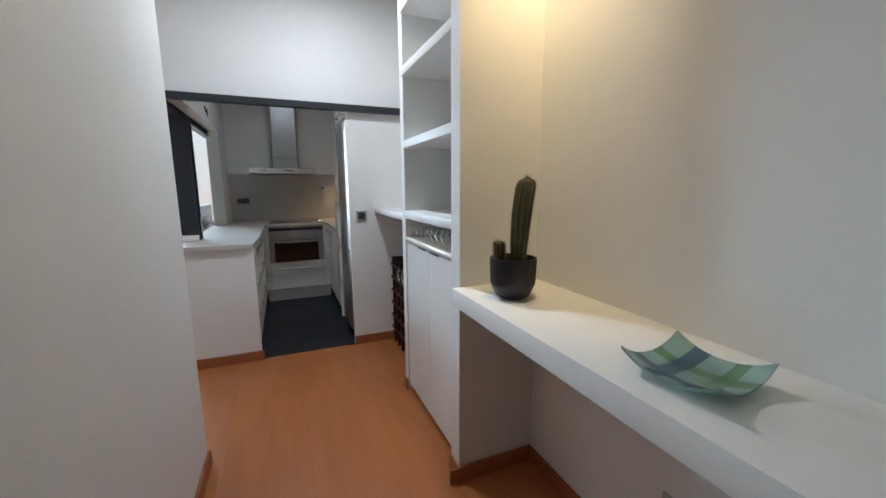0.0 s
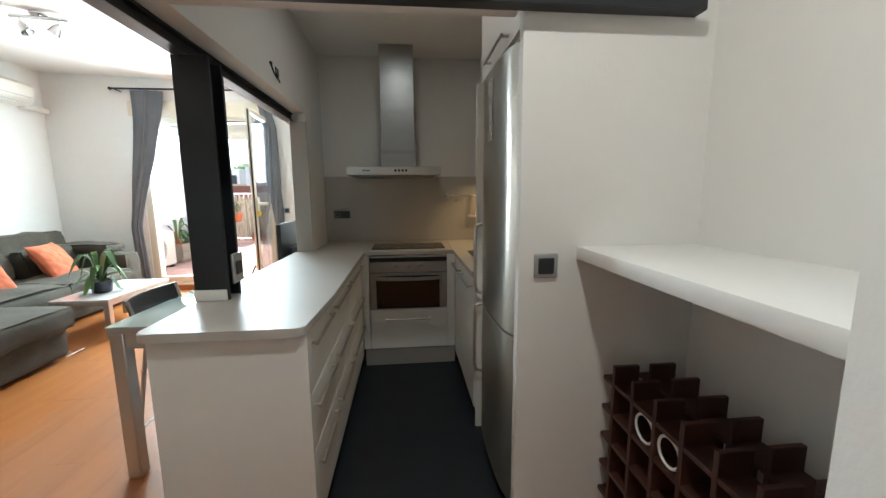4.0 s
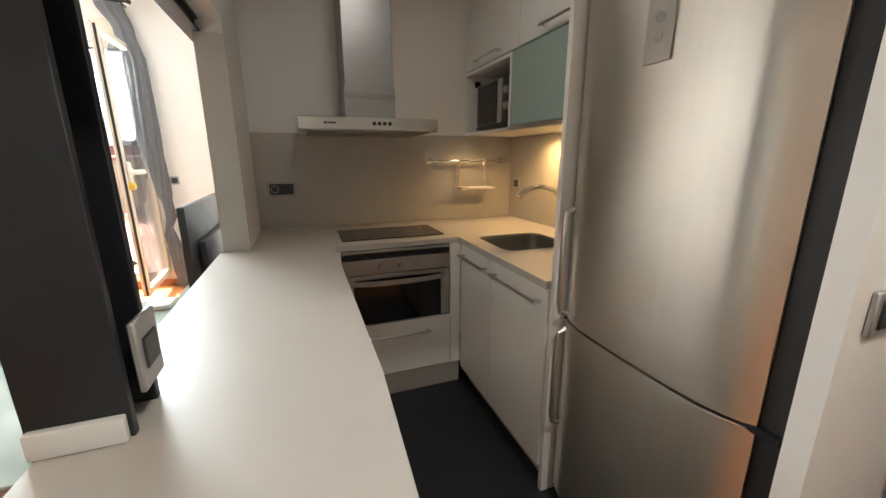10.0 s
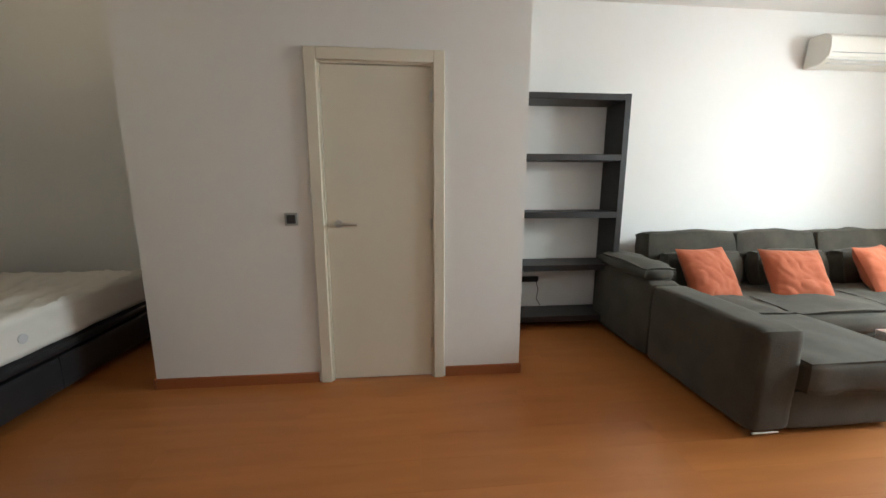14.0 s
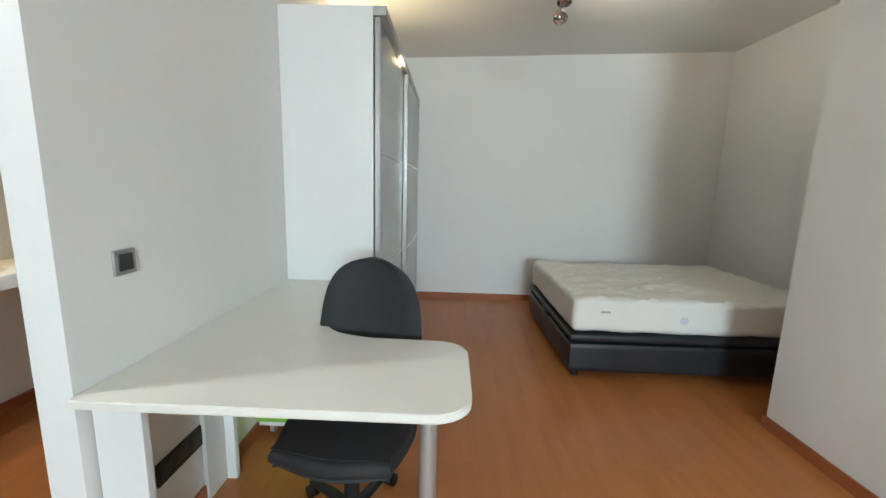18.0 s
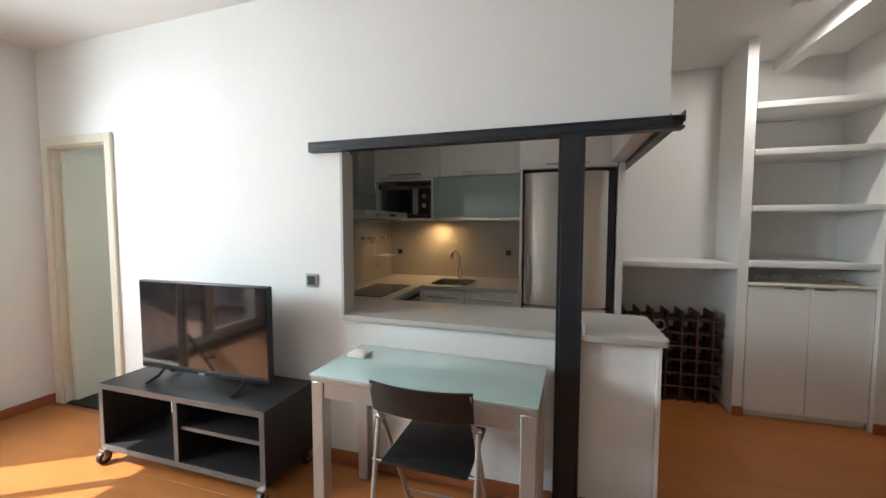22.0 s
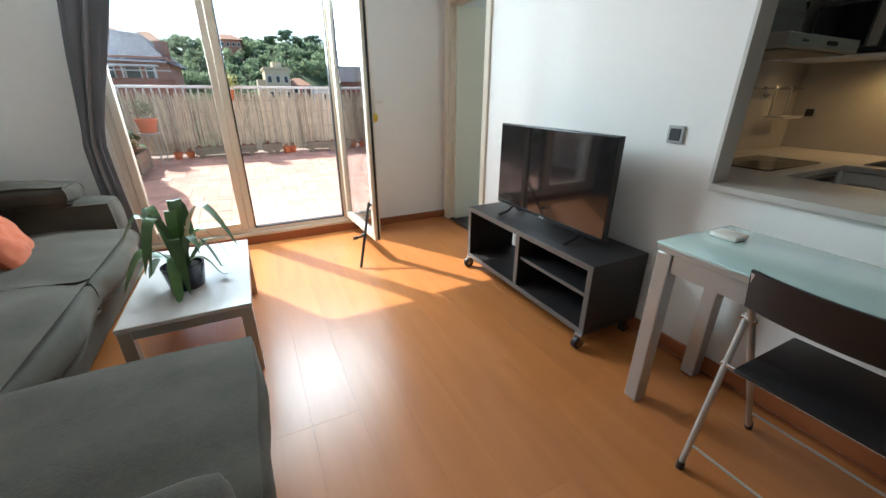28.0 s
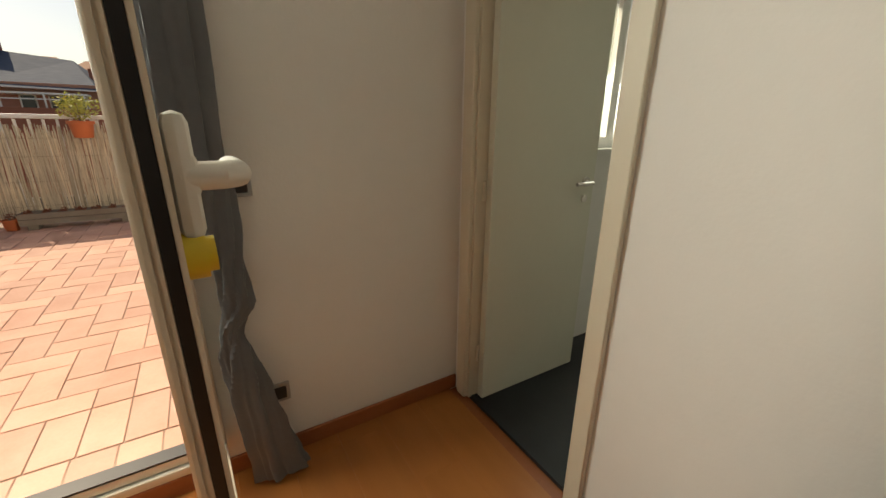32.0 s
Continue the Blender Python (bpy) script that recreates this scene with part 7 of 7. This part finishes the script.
def outdoor_unit():
    zf, ya, yb, xf = tz(6.05), 5.66, 6.40, -3.13
    ob = thing("outdoor_ac_unit", (-3.28, 6.03, zf), "white outdoor air conditioning unit with a louvred front", "air conditioner")
    part("case", B(xf - 0.29, xf, ya, yb, zf + 0.05, zf + 0.61, bevel=0.012), ACWHITE, ob)
    part("fan_opening", cyl(bmesh.new(), (xf + 0.001, ya + 0.30, zf + 0.33), (xf + 0.006, ya + 0.30, zf + 0.33), 0.21, seg=36), SWITCHDARK, ob, "dark fan opening")
    for k in range(13):
        part("louvre", B(xf + 0.002, xf + 0.02, ya + 0.04, yb - 0.04, zf + 0.09 + k * 0.038, zf + 0.104 + k * 0.038), ACWHITE, ob)
    for y in (ya + 0.1, yb - 0.1):
        part("foot", B(xf - 0.29, xf, y - 0.03, y + 0.03, zf - 0.01, zf + 0.05), GASKET, ob)


outdoor_unit()

# ---- distance ----
tagged(part("ground", B(-900, 900, -900, 3000, -22, -20), mat("far_ground", (0.16, 0.15, 0.10), (0.10, 0.11, 0.06), 0.95, scale=0.02), smooth=False), "distant ground below the house", "ground", kind="structure")
HILLGREEN = mat("hillside_scrub", (0.06, 0.085, 0.035), (0.10, 0.115, 0.05), 0.95, scale=0.08, fine=0.5)
bm = bmesh.new()


def hill_z(x, y):
    top = 11.0 - 0.0035 * (x - 10) ** 2 * (1 if x > 10 else 0.35) + 1.2 * noise.noise(Vector((x * 0.03, y * 0.03, 0)))
    u = min(1.0, max(0.0, (y - 62) / 60))
    return -18 + (top + 18) * (u * u * (3 - 2 * u)) ** 0.8


grid = {}
for i in range(61):
    for j in range(31):
        x, y = -90 + i * 3.5, 58 + j * 4.0
        grid[i, j] = bm.verts.new((x, y, hill_z(x, y) + 0.5 * noise.noise(Vector((x * 0.2, y * 0.2, 5)))))
for i in range(60):
    for j in range(30):
        bm.faces.new((grid[i, j], grid[i + 1, j], grid[i + 1, j + 1], grid[i, j + 1]))
tagged(part("hillside", bm, HILLGREEN), "green wooded hillside beyond the terrace", "hill", kind="structure")
# foliage colours paler than real leaves: distance haze is put into them
WOODLEAF = mat("wood_foliage", (0.23, 0.32, 0.19), (0.37, 0.43, 0.25), 0.9, scale=0.25, fine=0.5, island=0.3)
PINELEAF = mat("pine_foliage", (0.19, 0.27, 0.17), (0.28, 0.35, 0.21), 0.9, scale=0.3, fine=0.5, island=0.25)


def leafy(m, share):
    """Leaves let a share of the light through."""
    nt = m.node_tree
    b = nt.nodes["Principled BSDF"]
    tr, mix = nt.nodes.new("ShaderNodeBsdfTranslucent"), nt.nodes.new("ShaderNodeMixShader")
    nt.links.new(b.inputs["Base Color"].links[0].from_socket, tr.inputs["Color"])
    mix.inputs[0].default_value = share
    nt.links.new(b.outputs[0], mix.inputs[1])
    nt.links.new(tr.outputs[0], mix.inputs[2])
    nt.links.new(mix.outputs[0], nt.nodes["Material Output"].inputs["Surface"])


leafy(WOODLEAF, 0.5)
leafy(PINELEAF, 0.4)
rng = random.Random(12)
bm = bmesh.new()
for k in range(150):
    x, y = -46 + k * 0.72 + rng.uniform(-0.5, 0.5), rng.uniform(112, 121)
    r = rng.uniform(1.3, 2.0)
    c = Vector((x, y, hill_z(x, y) + rng.uniform(0.9, 2.0)))
    for _ in range(4):
        shrub(bm, c + Vector((rng.uniform(-r, r) * 0.6, rng.uniform(-r, r) * 0.4, rng.uniform(-0.4, 0.4) * r)), r * rng.uniform(0.45, 0.8), 70, rng, 0.30, 0.8)
for _ in range(900):
    x, y = rng.uniform(-45, 62), rng.uniform(70, 122)
    if -24 < x < -11 and y < 95:
        continue
    r = rng.uniform(1.2, 2.6)
    c = Vector((x, y, hill_z(x, y) + r * 0.7))
    for _ in range(3):
        shrub(bm, c + Vector((rng.uniform(-r, r) * 0.6, rng.uniform(-r, r) * 0.6, rng.uniform(-0.3, 0.6) * r)), r * rng.uniform(0.5, 0.85), 55, rng, 0.36, 0.8)
tagged(part("woods", bm, WOODLEAF, smooth=False), "dense green trees covering the far hillside", "woods", kind="stuff")


def far_tree(x, y, h, flat, label, seed):
    ob = thing("pine_tree" if flat < 1.5 else "cypress_tree", (x, y, hill_z(x, y)), label, "tree")
    z = hill_z(x, y)
    rng = random.Random(seed)
    bm = tube(bmesh.new(), [(x, y, z - 0.5), (x + 0.1, y, z + h * 0.5), (x, y, z + h * 0.85)], 0.2, seg=7, r_end=0.06)
    for k in range(4):
        a = rng.uniform(0, 6.28)
        tube(bm, [(x + 0.05, y, z + h * 0.55), (x + math.cos(a) * h * 0.2, y + math.sin(a) * h * 0.2, z + h * 0.8)], 0.07, seg=5, r_end=0.03)
    part("trunk", bm, OLDWOOD, ob)
    bm = bmesh.new()
    if flat < 1.5:
        for _ in range(16):
            a, d = rng.uniform(0, 6.28), rng.uniform(0, 0.52) * h
            shrub(bm, (x + d * math.cos(a), y + d * math.sin(a), z + h * rng.uniform(0.55, 0.95)), h * rng.uniform(0.16, 0.25), 110, rng, 0.24, 0.55)
    else:
        for k in range(10):
            shrub(bm, (x, y, z + h * (0.08 + 0.09 * k)), h * 0.09 * (1.15 - 0.09 * k), 60, rng, 0.14, 1.6)
    tagged(part("crown", bm, PINELEAF, ob, smooth=False), kind="stuff")


for k, (x, y, h) in enumerate(((11.5, 118, 6.5), (14.5, 116, 5.0), (18.5, 118, 5.5), (7.5, 119, 4.5), (-4, 118, 4.0), (2.5, 119, 4.2), (23, 115, 5.0), (31, 112, 4.5), (-9, 112, 4.5), (-28, 105, 4.0))):
    far_tree(x, y, h * 0.8, 1.0, "umbrella pine on the hill's skyline", 60 + k)
for k, (x, y, h) in enumerate(((27.5, 116, 4.8), (-20.4, 96, 5.0), (-18.9, 97, 3.6))):
    far_tree(x, y, h, 3.0, "slim dark cypress on the hill's skyline", 80 + k)
mast = thing("radio_mast", (3.8, 150, 8), "thin pale radio mast on the hill", "mast")
part("mast", cyl(bmesh.new(), (3.8, 150, 5), (4.0, 150, 24.5), 0.16, 0.05, seg=8), RAILWHITE, mast)

BRICK = mat("pink_brick", (0.42, 0.20, 0.14), (0.36, 0.16, 0.11), 0.85, scale=3, fine=0.6)
REDBRICK = mat("red_brick", (0.32, 0.11, 0.07), (0.26, 0.085, 0.055), 0.85, scale=3, fine=0.6)
SLATE = mat("blue_grey_slate", (0.05, 0.072, 0.11), (0.035, 0.052, 0.085), 0.85, scale=2, stretch=(1, 1, 6), fine=0.5)
CREAMWALL = mat("cream_render", (0.62, 0.53, 0.36), (0.55, 0.47, 0.31), 0.9, scale=1)
OCHREWALL = mat("ochre_render", (0.66, 0.56, 0.39), (0.60, 0.50, 0.34), 0.9, scale=1)
ROOFTILE = mat("clay_roof_tile", (0.36, 0.19, 0.11), (0.29, 0.15, 0.085), 0.85, scale=2, fine=0.5)
DARKGLASS = mat("dark_window_glass", (0.03, 0.035, 0.045), (0.02, 0.025, 0.03), 0.1)


def house(x0, x1, y0, y1, z0, z1, wall_m, roof, label, wins=(), roof_m=None):
    ob = thing("house", ((x0 + x1) / 2, (y0 + y1) / 2, z0), label, "house")
    w = part("wall", B(x0, x1, y0, y1, z0, z1), wall_m, ob, smooth=False)
    if roof == "hip":
        bm = bmesh.new()
        e, h = 0.5, (y1 - y0) * 0.22
        b = [bm.verts.new(p) for p in ((x0 - e, y0 - e, z1), (x1 + e, y0 - e, z1), (x1 + e, y1 + e, z1), (x0 - e, y1 + e, z1))]
        t = [bm.verts.new(p) for p in (((x0 * 0.7 + x1 * 0.3), (y0 + y1) / 2, z1 + h), ((x0 * 0.3 + x1 * 0.7), (y0 + y1) / 2, z1 + h))]
        for f in ((b[3], b[2], b[1], b[0]), (b[0], b[1], t[1], t[0]), (b[1], b[2], t[1]), (b[2], b[3], t[0], t[1]), (b[3], b[0], t[0])):
            bm.faces.new(f)
        part("roof", bm, roof_m or ROOFTILE, ob, smooth=False)
    else:
        part("roof", B(x0 - 0.15, x1 + 0.15, y0 - 0.15, y1 + 0.15, z1 + 0.002, z1 + 0.25), roof_m or wall_m, ob, smooth=False)
    for wx, wz, ww, wh in wins:
        win = part("window", B(wx - 0.08, wx + ww + 0.08, y0 - 0.06, y0 - 0.003, wz - 0.08, wz + wh + 0.08), RAILWHITE, ob, "white window frame", smooth=False)
        part("pane", B(wx, wx + ww, y0 - 0.08, y0 - 0.062, wz, wz + wh), DARKGLASS, win, smooth=False)
    return ob


def rows_of(x0, x1, n, zs, w, h):
    return [(x0 + (x1 - x0) * (k + 0.5) / n - w / 2, z, w, h) for k in range(n) for z in zs]


# brick house with the slate roof
sl = house(-14.2, -6.2, 38, 48, -18, 3.4, BRICK, "none", "pink brick house with a blue-grey slate roof", [(-13.0, 2.05, 1.3, 0.75), (-9.9, 1.9, 0.6, 1.0), (-8.6, 1.9, 0.8, 1.0), (-7.4, 1.9, 0.5, 1.0)] + rows_of(-14, -6.5, 5, (-1.5, -4.5), 1.0, 1.2))
bm = bmesh.new()
for f in (((-12.0, 37.4, 3.35), (-6.0, 37.4, 3.25), (-7.9, 42.5, 5.55), (-11.9, 42.5, 5.9)), ((-6.0, 37.4, 3.25), (-5.6, 48, 3.25), (-7.9, 42.5, 5.55)), ((-12.0, 37.4, 3.35), (-11.9, 42.5, 5.9), (-12.0, 48, 3.35)), ((-5.6, 48, 3.25), (-12.0, 48, 3.35), (-11.9, 42.5, 5.9), (-7.9, 42.5, 5.55))):
    bm.faces.new([bm.verts.new(p) for p in f])
part("slate_roof", bm, SLATE, sl, "blue-grey slate roof", smooth=False)
part("chimney", B(-12.4, -11.4, 41.5, 43, 4.6, 6.6), REDBRICK, sl, smooth=False)
part("chimney", B(-6.9, -6.1, 40.5, 41.5, 3.0, 4.9), REDBRICK, sl, smooth=False)
part("gable", B(-14.3, -12.05, 37.8, 38.0, 1.5, 4.0), WHITEWALL, sl, smooth=False)
part("parapet", B(-16.0, -5.6, 35.5, 35.9, -2.0, 2.15), REDBRICK, sl, "red brick roof terrace parapet", smooth=False)
part("awning", B(-10.6, -6.6, 36.6, 37.9, 2.95, 3.05), RAILWHITE, sl, "white striped awning", smooth=False)
for xx in (-10.5, -8.6, -6.8):
    part("awning_post", B(xx, xx + 0.08, 36.6, 36.68, 2.0, 2.95), RAILWHITE, sl, smooth=False)
part("terrace_rail", B(-10.6, -5.7, 36.0, 36.04, 2.62, 2.68), RAILWHITE, sl, smooth=False)
part("wall_ac", B(-12.6, -11.7, 37.6, 37.95, 2.9, 3.4), ACWHITE, sl, smooth=False)
house(-34, -15.2, 44, 56, -18, 2.3, BRICK, "flat", "low pink brick block with a flat roof", rows_of(-33, -16, 9, (0.4, -2.6), 1.2, 1.1), CREAMWALL)
house(-31, -24, 60, 70, -15, 5.0, WHITEWALL, "flat", "white block of flats with rows of windows", rows_of(-31, -24, 4, (3.0, 0.0, -3.0), 1.0, 1.3))
house(-22.5, -17.0, 62, 72, -15, 5.6, CREAMWALL, "hip", "cream house with a tiled roof", rows_of(-22.5, -17, 3, (3.4, 0.6), 0.9, 1.2))
house(-15.8, -12.3, 85, 93, -5, 9.0, CREAMWALL, "hip", "cream villa with a tiled roof on the slope", rows_of(-15.8, -12.3, 3, (7.0, 4.6), 0.55, 1.0))
house(-21.6, -17.4, 88, 96, -5, 9.6, CREAMWALL, "hip", "cream villa with a tiled roof on the slope", rows_of(-21.6, -17.4, 3, (7.6, 5.2), 0.6, 1.0))
house(-26.5, -23.0, 92, 98, -5, 8.4, WHITEWALL, "flat", "white villa on the slope", rows_of(-26.5, -23, 3, (6.8,), 0.6, 1.0))
house(-4.6, 0.8, 109, 115, 2, 12.3, BRICK, "hip", "brick villa between the trees on the hill", rows_of(-4.6, 0.8, 5, (11.0,), 0.5, 0.7))
be = house(2.0, 5.2, 64, 70, -12, 4.3, OCHREWALL, "flat", "ochre stepped house below the hill", rows_of(2.0, 5.2, 3, (2.6, 0.6), 0.45, 0.8))
part("wing", B(1.0, 2.0, 65, 70, -12, 3.0), OCHREWALL, be, smooth=False)
part("turret", B(3.2, 4.4, 65.2, 68, 4.5, 5.3), OCHREWALL, be, smooth=False)
house(8.5, 15.0, 66, 74, -12, 1.7, WHITEWALL, "flat", "low white building below the hill", rows_of(8.5, 15, 6, (0.3,), 0.5, 0.8))
house(16.5, 26.0, 70, 80, -12, 2.2, WHITEWALL, "flat", "low white building below the hill", rows_of(16.5, 26, 8, (0.6,), 0.6, 0.9))
house(27.5, 38.0, 68, 80, -12, 2.9, CREAMWALL, "hip", "cream row of houses below the hill", rows_of(27.5, 38, 8, (1.2,), 0.7, 1.0))
house(5.6, 8.0, 67, 72, -12, 2.3, BRICK, "hip", "small brick house below the hill", rows_of(5.6, 8, 2, (1.2,), 0.5, 0.7))
# ---- floor boards, last ----
floor = tagged(new("floor"), "orange-brown laminate board floor, glossy", "floor", kind="structure")
ORIGIN[floor.name] = Vector((0, 0, 0))
PW, PL = 0.192, 1.28


def plank_mesh(w, l, name="board"):
    bm = bmesh.new()
    box(bm, 0.0001, w - 0.0001, 0.0001, l - 0.0001, -0.012, 0.0, bevel=0.0004, seg=1)
    me = bpy.data.meshes.new(name)
    bm.to_mesh(me)
    bm.free()
    me.materials.append(PLANK)
    return me


plank_cache = {}
rng = random.Random(3)
xs = XA - 0.1
col = 0
while xs < XR - 0.01:
    w = min(PW, XR - xs)
    y = YB - rng.choice((0.0, 0.32, 0.64, 0.96))
    while y < YT + 0.02:
        y0, y1 = max(y, YB), min(y + PL, YT + 0.03)
        xc = xs + w / 2
        if xc > 0.0:
            y1 = min(y1, 0.845 if xc < 1.155 else 0.83)
        if y1 - y0 > 0.02:
            key = (round(w, 4), round(y1 - y0, 3))
            if key not in plank_cache:
                plank_cache[key] = plank_mesh(*key)
            ob = new("board", plank_cache[key])
            ob.location, ob.parent = (xs, y0, 0), floor
        y += PL
    xs += PW
    col += 1
